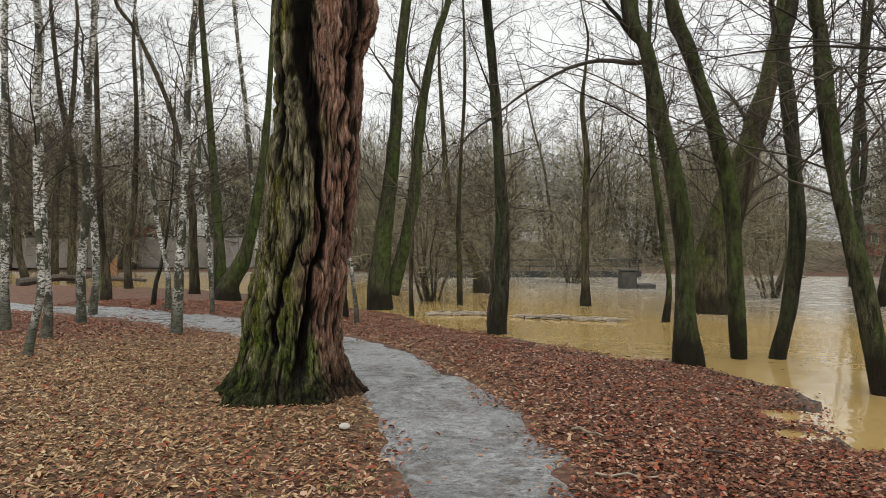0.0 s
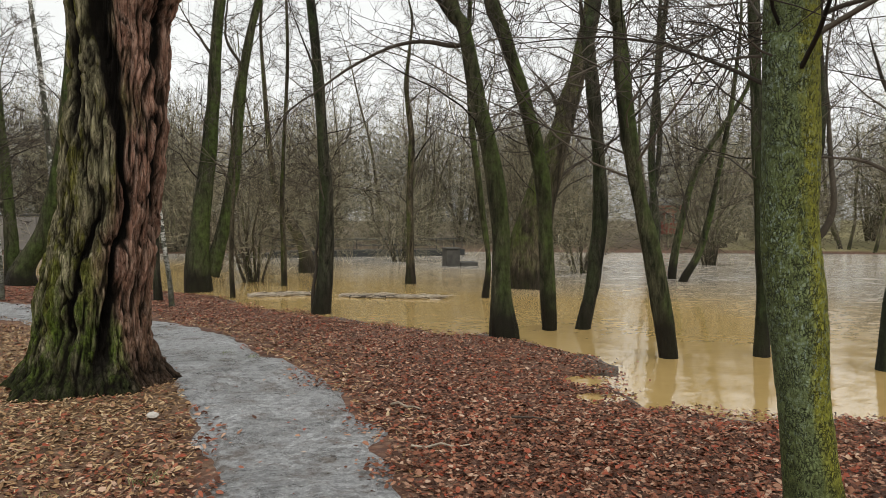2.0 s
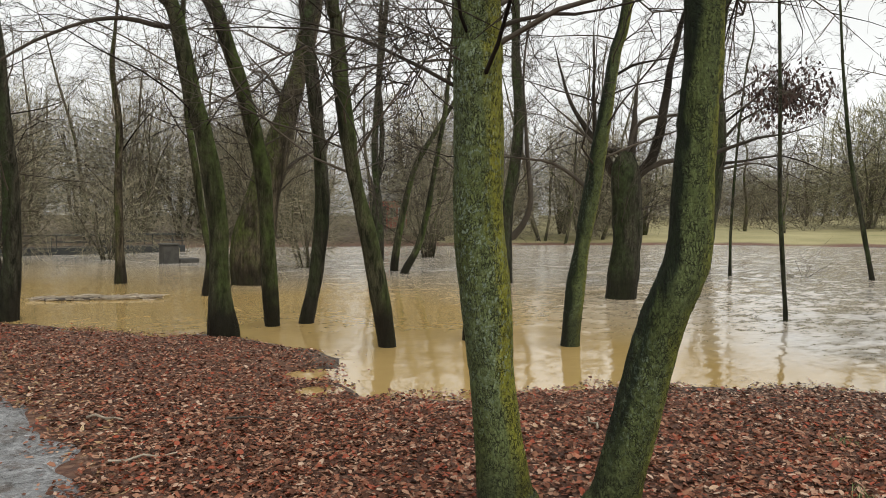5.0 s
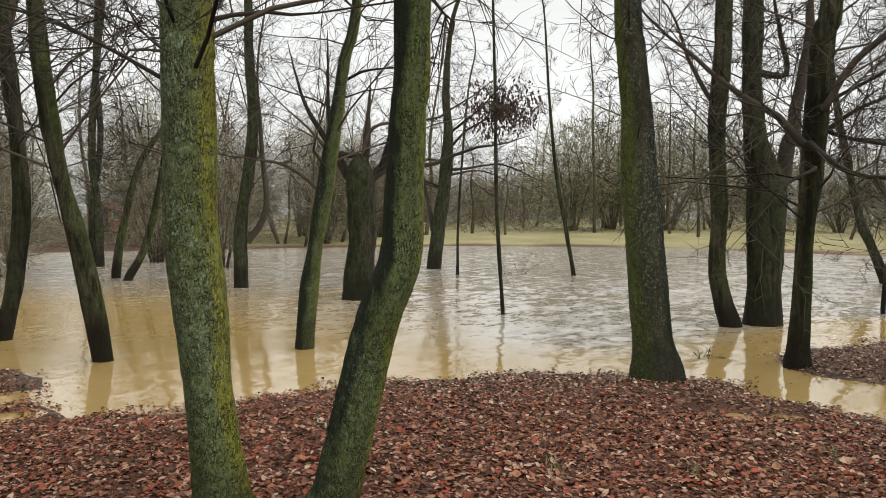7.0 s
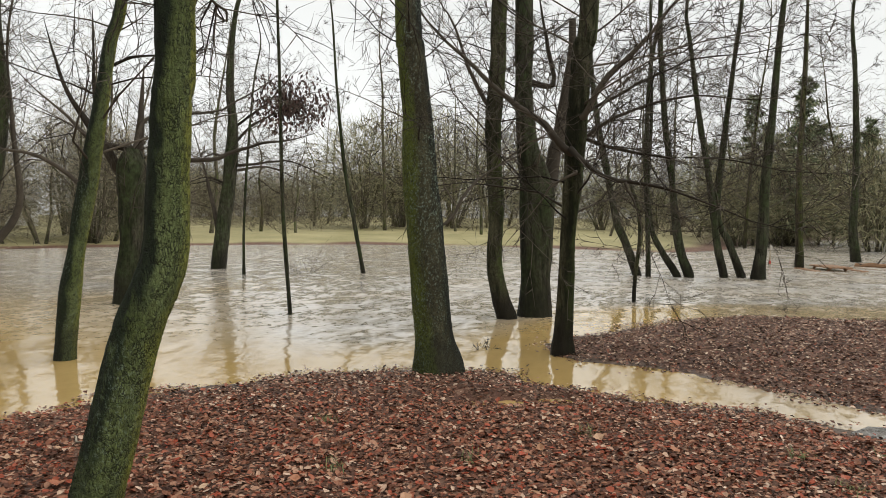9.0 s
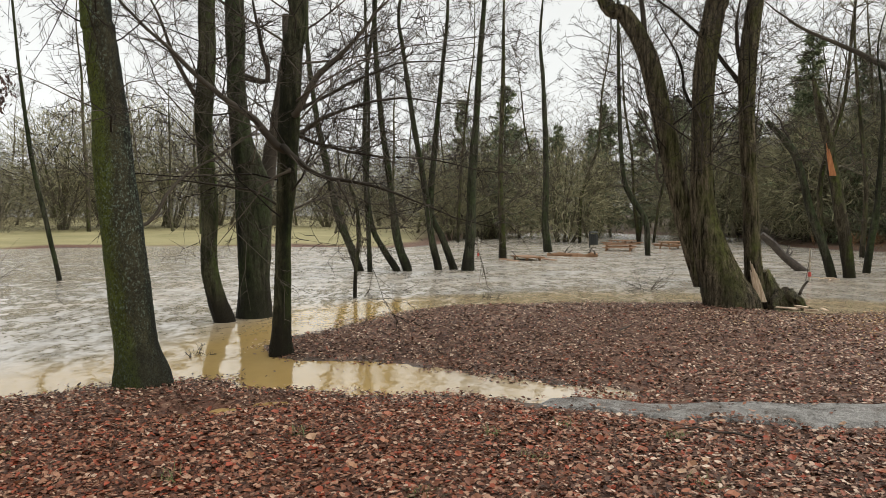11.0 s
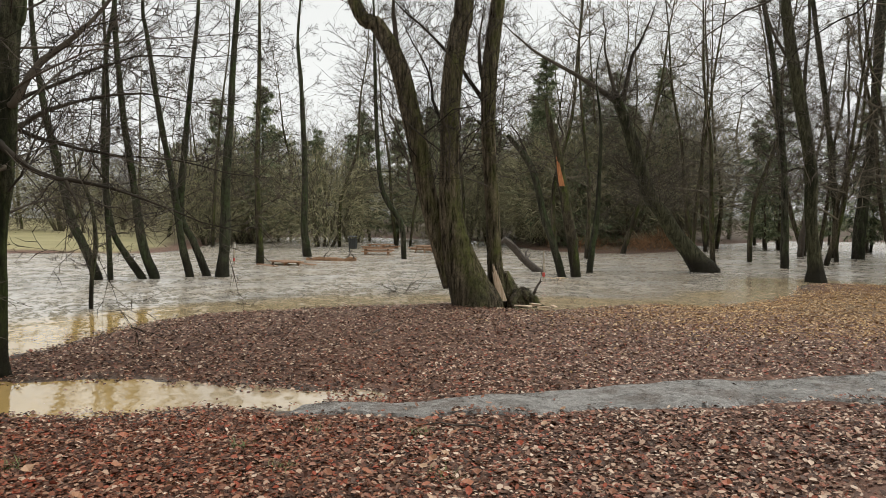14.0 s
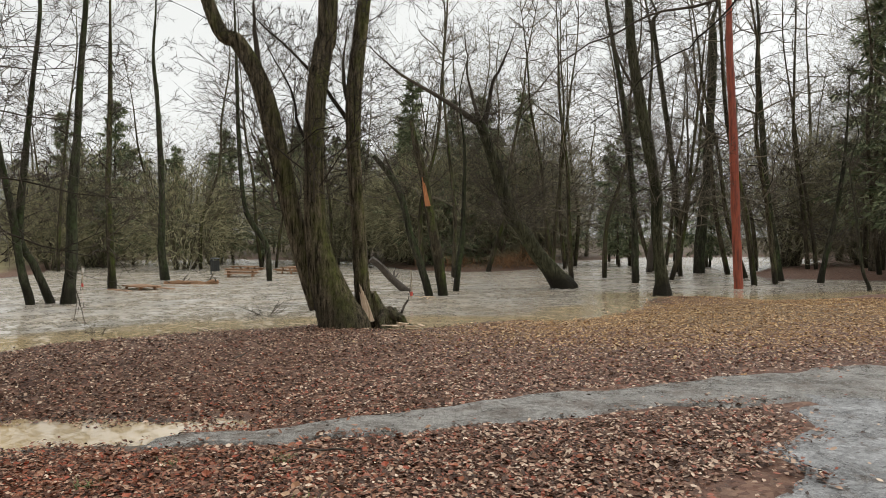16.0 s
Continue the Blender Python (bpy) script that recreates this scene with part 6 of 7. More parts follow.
def red_trunk(rows):
    root = new("bare_trunk")
    base = np.array(rows[0][:3])
    root.location = base
    tagged(root, "straight rust-red trunk with peeled bark in the flood", "tree")
    s = [tuple(np.subtract(v[:3], base)) + (v[3],) for v in rows]
    s = [(0, 0, -0.6, s[0][3])] + s + [(s[-1][0], s[-1][1], s[-1][2] + 3, 0.05)]
    buf = Buf()
    stem_tube(buf, spline(s, 0.12), 20, 0.25, 0.0, 9)
    n = Nodes("peeled_red_wood")
    m = n.done(n.ramp(n.noise(n.pos((1, 1, 0.15)), 12, 5), [(0.3, (0.10, 0.022, 0.010)), (0.6, (0.30, 0.060, 0.026)), (0.8, (0.16, 0.07, 0.04))]), 0.6, n.noise(n.pos((1, 1, 0.1)), 20, 4), 0.5)
    ob = new("trunk", buf.mesh("trunk", m))
    ob.parent = root


red_trunk(POLE)

# ---- far woods ----
def far_tree_mesh(seed, tall, n1, long, tip=0.012, plan=(5, 3), twig=None, bark_kind="far", girth=0.16):
    rg = np.random.default_rng(seed)
    trunk, crown = Buf(), Buf()
    lean = rg.normal(0, 0.10, 2)
    s = [(0, 0, -0.6, girth)] + [(lean[0] * z + rg.normal(0, 0.22), lean[1] * z + rg.normal(0, 0.22), z, girth * (1 - z / tall) + 0.015) for z in np.linspace(0, tall, 6)]
    q = spline(s, 0.5)
    stem_tube(trunk, q, 8, 0.3, 0.1, seed)
    rows = q[q[:, 2] > tall * 0.16]
    at = rows[np.sort(rg.integers(0, len(rows), n1))]
    az = np.arange(n1) * 2.4
    d = unit(np.stack([np.cos(az), np.sin(az), rg.uniform(0.2, 1.0, n1)], -1))
    grow(crown, rg, at[:, :3], d, long * rg.uniform(1.6, 3.4, n1) * (1.2 - 0.7 * at[:, 2] / tall), np.full(n1, 0.035), plan, 1, 0.0, tip)
    return trunk.mesh("trunk", M_BARK[bark_kind]), crown.mesh("crown", twig or M_FARTWIG)


def thing_of(name, parts, label, category):
    root = new(name)
    tagged(root, label, category)
    for key, me in parts:
        new(key, me).parent = root
    return root


def brush_mesh(seed, tall=3.0):
    rg = np.random.default_rng(seed)
    buf, m = Buf(), 16
    az = rg.uniform(0, 6.283, m)
    d = unit(np.stack([np.cos(az) * 0.6, np.sin(az) * 0.6, rg.uniform(0.6, 1.4, m)], -1))
    p = np.stack([np.cos(az) * 0.3, np.sin(az) * 0.3, np.full(m, -0.3)], -1)
    grow(buf, rg, p, d, tall * rg.uniform(0.6, 1.1, m), np.full(m, 0.018), (5, 3), 1, -0.02, 0.006)
    return buf.mesh("branch", M_BRUSH)


def scrub_mesh(seed, tall, wide, count, material, thick=0.014):
    """A rounded leafless crown of countless fine twigs on a few spreading stems."""
    rg = np.random.default_rng(seed)
    stems, crown, m = Buf(), Buf(), 10
    az = np.arange(m) * 2.4 + rg.uniform(0, 1, m)
    out = rg.uniform(0.2, 0.95, m)[:, None]
    way = np.stack([np.cos(az), np.sin(az), 0 * az], -1)
    foot = way * 0.25 * out + np.array([0, 0, -0.5])
    mid = way * wide * 0.22 * out + np.array([0, 0, tall * 0.36]) + rg.normal(0, 0.25, (m, 3))
    tip = way * wide * 0.46 * out + np.array([0, 0, tall]) * (0.95 - 0.35 * out**2) + rg.normal(0, 0.3, (m, 3))
    pts = np.stack([foot, foot * 0.5 + mid * 0.5 + rg.normal(0, 0.1, (m, 3)), mid, mid * 0.5 + tip * 0.5 + rg.normal(0, 0.25, (m, 3)), tip], 1)
    rad = np.array([0.11, 0.085, 0.06, 0.035, 0.010])[None] * rg.uniform(0.6, 1.2, m)[:, None]
    tubes(stems, pts, rad, 5, rg)
    p, d, length, r = sprout(rg, pts, rad, 6, 0.9, 0.42, 0.5, 0.2)
    grow(stems, rg, p, d, length, r, (3,), 1, 0.0, 0.012)
    u = unit(rg.normal(size=(count, 3)))
    lobe = 0.72 + 0.5 * fbm(u * 2.3 + seed, 3)
    k = rg.random(count) ** 0.45 * lobe
    c = np.stack([u[:, 0] * wide * 0.5 * k, u[:, 1] * wide * 0.5 * k, tall * (0.50 + 0.50 * u[:, 2] * k)], -1)
    c[:, 2] = np.maximum(c[:, 2], rg.uniform(0.1, 1.4, count))
    w1 = unit(u + rg.normal(0, 0.6, (count, 3)) + np.array([0, 0, 0.25]))
    w2 = unit(w1 + rg.normal(0, 0.5, (count, 3)) + np.array([0, 0, 0.1]))
    side = unit(np.cross(w1, rg.normal(size=(count, 3))))
    L, t = rg.uniform(0.35, 1.15, count)[:, None], (thick * rg.uniform(0.4, 1.2, count))[:, None]
    a, b = c + w1 * L * 0.5, c + w1 * L * 0.5 + w2 * L * 0.5
    v = np.stack([c - side * t, c + side * t, a - side * t * 0.7, a + side * t * 0.7, b - side * t * 0.3, b + side * t * 0.3], 1)
    q = np.arange(count)[:, None] * 6
    crown.add(v, np.concatenate([q + np.array([[0, 1, 3, 2]]), q + np.array([[2, 3, 5, 4]])]))
    return stems.mesh("stem", M_BARK["far"]), crown.mesh("crown", material, False)


def spruce_mesh(seed, tall, bare, wide=1.5, count=60):
    """A conifer: irregular boughs, bare inside and set with small needle sprays outside."""
    rg = np.random.default_rng(seed)
    trunk, boughs = Buf(), Buf()
    bend = rg.normal(0, 0.25, 4)
    stem_tube(trunk, spline([(0, 0, -0.6, 0.15), (bend[0], bend[1], tall * 0.4, 0.11), (bend[2], bend[3], tall, 0.015)], 0.6), 8, 0.3, 0.1, seed)
    rows = np.sort(bare + (tall * 0.99 - bare) * rg.random(count))
    f = (rows - bare) / (tall - bare)
    az = np.arange(count) * 2.4 + rg.uniform(0, 0.9, count)
    long = wide * (1.06 - f) ** 0.8 * rg.uniform(0.3, 1.3, count) * np.clip(f * 6 + 0.55, 0, 1)
    tilt = rg.uniform(-0.5, 0.15, count) + 0.5 * f
    d = np.stack([np.cos(az), np.sin(az), tilt], -1)
    foot = np.stack([bend[2] * rows / tall, bend[3] * rows / tall, rows], -1)
    tubes(boughs, np.stack([foot, foot + d * long[:, None] * 0.5, foot + d * long[:, None] * 0.95 + np.array([0, 0, 0.12])], 1), np.broadcast_to(np.array([0.026, 0.018, 0.006]), (count, 3)), 3, rg)
    k = 52
    u = 0.12 + 0.88 * rg.random((count, k)) ** 0.75
    spread = (long[:, None] * 0.26 * (1.15 - u))[..., None] * np.array([1.0, 1.0, 0.25])
    c = foot[:, None] + d[:, None] * (long[:, None] * u)[..., None] + rg.normal(0, 1, (count, k, 3)) * spread - np.array([0, 0, 0.08])
    c = c.reshape(-1, 3)
    way = np.repeat(d, k, 0)
    side = unit(way * 0.9 + rg.normal(0, 0.55, (len(c), 3)) + np.array([0, 0, -0.35]))
    across = unit(np.cross(side, rg.normal(0, 0.5, (len(c), 3)) + np.array([0, 0, 1.0]))) * 0.075
    L = rg.uniform(0.22, 0.58, len(c))[:, None]
    boughs.add(np.stack([c - across * 0.4, c + across * 0.4, c + side * L * 0.6 + across, c + side * L], 1), np.arange(len(c))[:, None] * 4 + np.arange(4)[None])
    return trunk.mesh("trunk", M_BARK["far"]), boughs.mesh("crown", M_NEEDLE, False)


n = Nodes("dark_needles")
M_NEEDLE = n.done(n.ramp(n.geo("Random Per Island"), [(0.0, (0.050, 0.068, 0.034)), (0.6, (0.170, 0.205, 0.105)), (1.0, (0.340, 0.355, 0.210))]), 0.7, spec=0.25)

def slivers(name, label, count, lo, hi, a0, a1, tall, thick, lean, material, seed, floor=-0.2, rise=0.35, bias=1.25):
    """Countless thin stems and twigs over a sector, as one mesh."""
    rg = np.random.default_rng(seed)
    a, r = np.radians(rg.uniform(a0, a1, count)), rg.uniform(lo, hi, count)
    x, y = 0.5 + r * np.sin(a), -0.4 + r * np.cos(a)
    z, d, _ = terrain(x, y)
    clump = fbm(np.stack([x * 0.22, y * 0.22, 0 * x + seed], -1), 2)
    keep = (d > 0.2) & (clump > 0.36)
    x, y, z, clump = x[keep], y[keep], np.maximum(z[keep], floor), clump[keep]
    n = len(x)
    p = np.stack([x, y, z + tall * rise * rg.random(n) ** bias * np.clip(2.2 * (clump - 0.2), 0.3, 1.2)], -1)
    L = (tall * rg.uniform(0.05, 0.26, n))[:, None]
    w1 = unit(np.stack([rg.normal(0, lean * 1.7, n), rg.normal(0, lean * 1.7, n), rg.uniform(0.2, 1.0, n)], -1))
    w2 = unit(w1 + rg.normal(0, 0.6, (n, 3)))
    side = unit(np.cross(w1, rg.normal(size=(n, 3))))
    t = (thick * rg.uniform(0.4, 1.2, n))[:, None]
    mid, tip = p + w1 * L * 0.5, p + w1 * L * 0.5 + w2 * L * 0.5
    v = np.stack([p - side * t, p + side * t, mid - side * t * 0.7, mid + side * t * 0.7, tip - side * t * 0.25, tip + side * t * 0.25], 1)
    k = np.arange(n)[:, None] * 6
    buf = Buf()
    buf.add(v, np.concatenate([k + np.array([[0, 1, 3, 2]]), k + np.array([[2, 3, 5, 4]])]))
    return tagged(new(name, buf.mesh(name, material, False)), label, "undergrowth", kind="stuff")


M_WOODTWIG = twig_material("wood_twigs", (0.062, 0.054, 0.039), (0.180, 0.154, 0.110))
M_SOUTH = twig_material("grey_green_wood", (0.090, 0.084, 0.056), (0.240, 0.218, 0.148))
M_HAZE = twig_material("distant_wood", (0.075, 0.066, 0.048), (0.165, 0.146, 0.106))
slivers("thicket_north", "dense leafless brown undergrowth behind the flood", 34000, 41, 60, -42, 48, 8.5, 0.012, 0.9, M_BRUSH, 61, rise=0.8)
slivers("far_wood_north", "hazy grey-brown bare woodland in the distance", 36000, 68, 115, -44, 60, 12.0, 0.022, 0.7, M_HAZE, 62, rise=1.0)
slivers("thicket_east", "low leafless brown undergrowth on the far meadow", 30000, 60, 95, 45, 100, 6.5, 0.016, 0.8, M_FARTWIG, 64, rise=0.8)
slivers("far_wood_east", "hazy grey-brown bare woodland in the distance", 34000, 95, 150, 48, 104, 11.0, 0.030, 0.7, M_HAZE, 65, rise=1.0)
slivers("thicket_south", "dense leafless grey undergrowth behind the flood", 26000, 38, 66, 98, 168, 8.0, 0.012, 0.7, M_SOUTH, 66, rise=0.9)
slivers("far_wood_south", "hazy grey-brown bare woodland in the distance", 40000, 68, 115, 92, 172, 16.0, 0.024, 0.6, M_HAZE, 67, rise=1.0)

M_REED = twig_material("dry_reeds", (0.160, 0.080, 0.040), (0.330, 0.195, 0.105))
slivers("reeds", "reddish dry reeds along the far shore", 9000, 39, 47, 119, 132, 3.2, 0.010, 0.25, M_REED, 71, rise=0.35)
slivers("mid_wood_south", "grey-brown bare branches of the flooded wood", 62000, 44, 68, 112, 172, 18.0, 0.012, 0.7, M_SOUTH, 68, rise=1.0, bias=1.1)
slivers("mid_wood_north", "grey-brown bare branches of the wood across the flood", 24000, 44, 68, -42, 45, 11.0, 0.011, 0.7, M_BRUSH, 69, rise=1.0, bias=0.9)

rng = np.random.default_rng(11)
kinds = [far_tree_mesh(100 + i, tall, 22, 1.0) for i, tall in enumerate((15, 18, 13, 20, 16))]
models = [thing_of("far_tree", (("trunk", a), ("crown", b)), "bare grey-brown tree in the far wood across the flood", "tree") for a, b in kinds]
first = {}


def plant(model, x, y, scale, sink=0.0):
    z = float(terrain(np.array([x]), np.array([y]))[0][0])
    m = pose(x, y, max(z, -0.3) - sink, 0, 0, float(rng.uniform(0, 360)))
    ob = copy_thing(model, m) if model in first else model
    first[model] = 1
    if ob is model:
        ob.matrix_basis = m
    ob.scale = (scale, scale, scale)
    return ob


def ring(count, lo, hi, a0, a1, pick, ok, scale):
    """Things at random over a sector, given by its bearings from north to east."""
    made = 0
    while made < count:
        a, r = radians(rng.uniform(a0, a1)), rng.uniform(lo, hi)
        x, y = 0.5 + r * math.sin(a), -0.4 + r * math.cos(a)
        if ok(x, y):
            plant(pick[int(rng.integers(len(pick)))], x, y, float(rng.uniform(*scale)))
        made += 1


def on_far_land(x, y):
    return bool(inside_distance(FAR_LAND, np.array([x]), np.array([y]))[0] > 0.5)


def on_land(x, y):
    return bool(terrain(np.array([x]), np.array([y]))[1][0] > 0.5)


ring(60, 41, 70, -40, 50, models, on_land, (0.5, 0.9))
ring(12, 38, 55, 28, 48, models, on_land, (0.6, 0.9))
ring(42, 55, 105, 46, 94, models, on_far_land, (0.6, 1.0))
ring(34, 44, 78, 95, 165, models, on_land, (0.6, 1.0))
ring(14, 30, 50, -38, -4, models, on_land, (0.5, 0.85))
wood = [thing_of("tree", (("trunk", a), ("crown", b)), "bare dark tree with dense fine branches in the flooded wood", "tree") for a, b in [far_tree_mesh(120 + i, tall, 30, 1.05, 0.008, (6, 4), M_WOODTWIG, "bark", 0.12) for i, tall in enumerate((17, 20, 15, 18))]]
ring(40, 32, 56, 118, 172, wood, lambda x, y: True, (0.75, 1.1))
ring(9, 28, 36, 130, 162, wood, lambda x, y: True, (0.7, 0.95))
ring(12, 44, 62, 92, 122, wood, lambda x, y: True, (0.7, 1.0))
brush = [thing_of("bush", (("branch", brush_mesh(200 + i)),), "leafless brown thicket at the edge of the flood", "bush") for i in range(4)]
ring(26, 38, 55, -40, 45, brush, on_land, (0.8, 1.6))
ring(12, 42, 75, 45, 90, brush, on_land, (0.6, 1.3))
ring(18, 30, 60, 95, 160, brush, on_land, (0.7, 1.4))
for i in range(5):
    plant(brush[i % 4], 0.6 + i * 2.1 + 0.4 * math.sin(i * 2.1), 34.2 + 0.5 * math.sin(i * 1.3), 0.65 + 0.2 * math.sin(i * 3.7))
spruces = [thing_of("spruce", (("trunk", a), ("crown", b)), "dark olive-green conifer with a bare lower trunk across the flood", "conifer") for a, b in (spruce_mesh(300, 11, 2.0, 2.3, 64), spruce_mesh(301, 14, 2.6, 2.5, 80), spruce_mesh(303, 12, 1.9, 2.0, 64), spruce_mesh(302, 7, 0.5, 2.3, 60))]
ring(34, 52, 84, 90, 116, spruces[:3], lambda x, y: True, (0.62, 0.92))
ring(26, 46, 62, 111, 127, spruces[:3], on_land, (0.62, 0.85))
ring(14, 46, 58, 121, 143, spruces[:3], lambda x, y: True, (0.6, 0.85))
ring(14, 42, 52, 114, 125, spruces[3:], on_land, (0.6, 0.95))
for x, y, k in ((18.6, -33.5, 1.0), (16.4, -31.0, 0.95)):
    plant(spruces[1], x, y, k)
scrub = [thing_of("scrub_tree", (("stem", a), ("crown", b)), "leafless rounded tree with dense brown twigs", "tree") for a, b in [scrub_mesh(500 + i, tall, wide, 2500, M_BRUSH, 0.018) for i, (tall, wide) in enumerate(((9.5, 7.0), (8.0, 7.5), (11.0, 7.5)))]]
domes = [thing_of("scrub_tree", (("stem", a), ("crown", b)), "leafless olive-brown tree with a rounded crown beyond the meadow", "tree") for a, b in [scrub_mesh(520 + i, tall, wide, 3600, M_SCRUB, 0.030) for i, (tall, wide) in enumerate(((9.5, 10.0), (8.0, 9.5)))]]


def at_bearing(model, bearing, far, scale):
    a = radians(bearing)
    plant(model, 0.5 + far * math.sin(a), -0.4 + far * math.cos(a), scale)


ring(46, 42, 60, -42, 34, scrub, on_land, (0.75, 1.15))
ring(16, 40, 56, 30, 50, scrub, on_land, (0.5, 0.8))
ring(20, 40, 64, 118, 172, scrub, on_land, (0.7, 1.1))
ring(26, 42, 64, 118, 172, domes, on_land, (0.7, 1.1))
ring(26, 46, 68, 92, 128, domes, lambda x, y: True, (0.6, 1.0))
ring(22, 95, 125, 46, 96, domes, on_far_land, (0.6, 0.95))
ring(18, 47, 60, -44, -10, scrub, on_land, (0.8, 1.1))
for bearing, far, scale in ((64.5, 66, 1.05), (67.5, 70, 1.25), (71.5, 68, 1.15), (75.0, 74, 1.1), (79, 76, 0.9), (83, 72, 0.8), (60.5, 92, 0.75), (57, 96, 0.7), (53, 90, 0.75), (49.5, 80, 0.75), (46.5, 66, 0.75), (87, 80, 0.85), (91, 78, 0.9)):
    at_bearing(domes[int(far) % 2], bearing, far, scale)
for bearing, far, scale in ((-1.8, 21.5, 0.45), (-4.5, 27, 0.5), (3.5, 29, 0.5), (9.5, 31, 0.5), (20.0, 20.5, 0.42), (23.5, 24.5, 0.45), (37.5, 26, 0.42), (33.0, 30, 0.5)):
    at_bearing(scrub[int(far) % 3], bearing, far, scale)

# ---- things in and around the water ----
def plain(name, a, b, scale=8.0, rough=0.8, stretch=(1, 1, 1)):
    n = Nodes(name)
    k = n.noise(n.pos(stretch), scale, 5, 0.65)
    return n.done(n.ramp(k, [(0.3, a), (0.7, b)]), rough, k, 0.4, 0.01)


M_WOOD = plain("wet_orange_wood", (0.150, 0.075, 0.035), (0.330, 0.180, 0.085), 9, 0.6, (1, 6, 6))
M_GREYWOOD = plain("weathered_grey_wood", (0.160, 0.130, 0.095), (0.480, 0.410, 0.310), 9)
M_DARKWOOD = plain("dark_wet_wood", (0.030, 0.024, 0.018), (0.090, 0.070, 0.052), 9)
M_TORN = plain("torn_pale_wood", (0.420, 0.280, 0.170), (0.720, 0.580, 0.430), 25, 0.75, (1, 1, 0.15))
M_ORANGE = plain("torn_orange_wood", (0.300, 0.095, 0.030), (0.560, 0.260, 0.110), 25, 0.75, (1, 1, 0.15))
M_CONCRETE = plain("stained_concrete", (0.028, 0.026, 0.021), (0.075, 0.070, 0.058), 3)
M_WALL = plain("old_plastered_wall", (0.120, 0.110, 0.098), (0.230, 0.210, 0.185), 0.9)
M_IRON = plain("dark_painted_iron", (0.012, 0.013, 0.012), (0.030, 0.033, 0.030), 12, 0.7)
M_RED = plain("red_paint", (0.330, 0.035, 0.022), (0.480, 0.060, 0.040), 4, 0.5)
M_WHITE = plain("white_paint", (0.560, 0.560, 0.550), (0.760, 0.760, 0.750), 4, 0.5)
M_ROOF = plain("grey_roof", (0.120, 0.118, 0.115), (0.250, 0.245, 0.240), 4, 0.7)
M_GLASS = plain("dark_window_glass", (0.020, 0.024, 0.028), (0.045, 0.050, 0.056), 2, 0.15)
M_STONE = plain("pale_stone", (0.330, 0.300, 0.260), (0.560, 0.520, 0.470), 14)


def box(bm, x, y, z, sx, sy, sz, turn=0.0, bevel=0.01):
    """A block with its foot at z, worn at the edges."""
    made = bmesh.ops.create_cube(bm, size=1, matrix=pose(x, y, z + sz / 2, 0, 0, turn) @ Matrix.Diagonal((sx, sy, sz, 1)))["verts"]
    if bevel:
        bmesh.ops.bevel(bm, geom=list({e for v in made for e in v.link_edges}), offset=bevel, segments=1, affect="EDGES")
    return bm


def rod(bm, a, b, r0, r1, sides=8, wobble=0.0, seed=0):
    """A tapered, slightly crooked stick from a to b."""
    a, b = Vector(a), Vector(b)
    axis_ = (b - a).normalized()
    u = axis_.orthogonal().normalized()
    w = axis_.cross(u)
    n = 5 if wobble else 2
    rings = []
    rg = random.Random(seed)
    for i in range(n):
        t = i / (n - 1)
        c = a.lerp(b, t) + (u * rg.uniform(-1, 1) + w * rg.uniform(-1, 1)) * wobble * (0 < i < n - 1)
        r = r0 + (r1 - r0) * t
        rings.append([bm.verts.new(c + (u * math.cos(k * 2 * math.pi / sides) + w * math.sin(k * 2 * math.pi / sides)) * r * rg.uniform(0.85, 1.15)) for k in range(sides)])
    for p, q in zip(rings, rings[1:]):
        for k in range(sides):
            bm.faces.new((p[k], p[(k + 1) % sides], q[(k + 1) % sides], q[k]))
    bm.faces.new(rings[0][::-1])
    bm.faces.new(rings[-1])
    return bm


def thing(name, x, y, z, label, category, turn=0.0, group=""):
    ob = new(name)
    ob.matrix_basis = pose(x, y, z, 0, 0, turn)
    return tagged(ob, label, category, group)


def footbridge():
    b = thing("footbridge", 5.0, 35.6, 0.0, "low dark iron footbridge with railings over the flood", "bridge")
    for i in range(13):
        part("plank", box(bmesh.new(), -4.3 + i * 0.72, 0, 0.22, 0.70, 1.6, 0.06), M_DARKWOOD, b)
    for side in (-0.8, 0.8):
        part("beam", box(bmesh.new(), 0, side, 0.0, 9.4, 0.12, 0.30), M_IRON, b)
        for z in (0.50, 0.80):
            part("rail", box(bmesh.new(), 0, side, z, 9.4, 0.035, 0.035), M_IRON, b)
        for i in range(8):
            part("post", box(bmesh.new(), -4.6 + i * 1.31, side * 1.04, 0.1, 0.04, 0.04, 0.74), M_IRON, b)
    part("ramp", box(bmesh.new(), -5.4, 0, 0.05, 1.6, 1.5, 0.14, 8), M_CONCRETE, b, "pale concrete ramp")


def weir_block():
    b = thing("concrete_block", 6.98, 26.6, -0.5, "weathered concrete block with a low step in the flood", "concrete block")
    part("body", box(bmesh.new(), 0, 0, 0, 0.56, 0.6, 1.14, 0, 0.03), M_CONCRETE, b)
    part("cap", box(bmesh.new(), 0, 0, 1.143, 0.62, 0.66, 0.06, 0, 0.015), M_CONCRETE, b)
    part("step", box(bmesh.new(), 0.63, 0, 0, 0.68, 0.7, 0.66, 0, 0.03), M_CONCRETE, b)


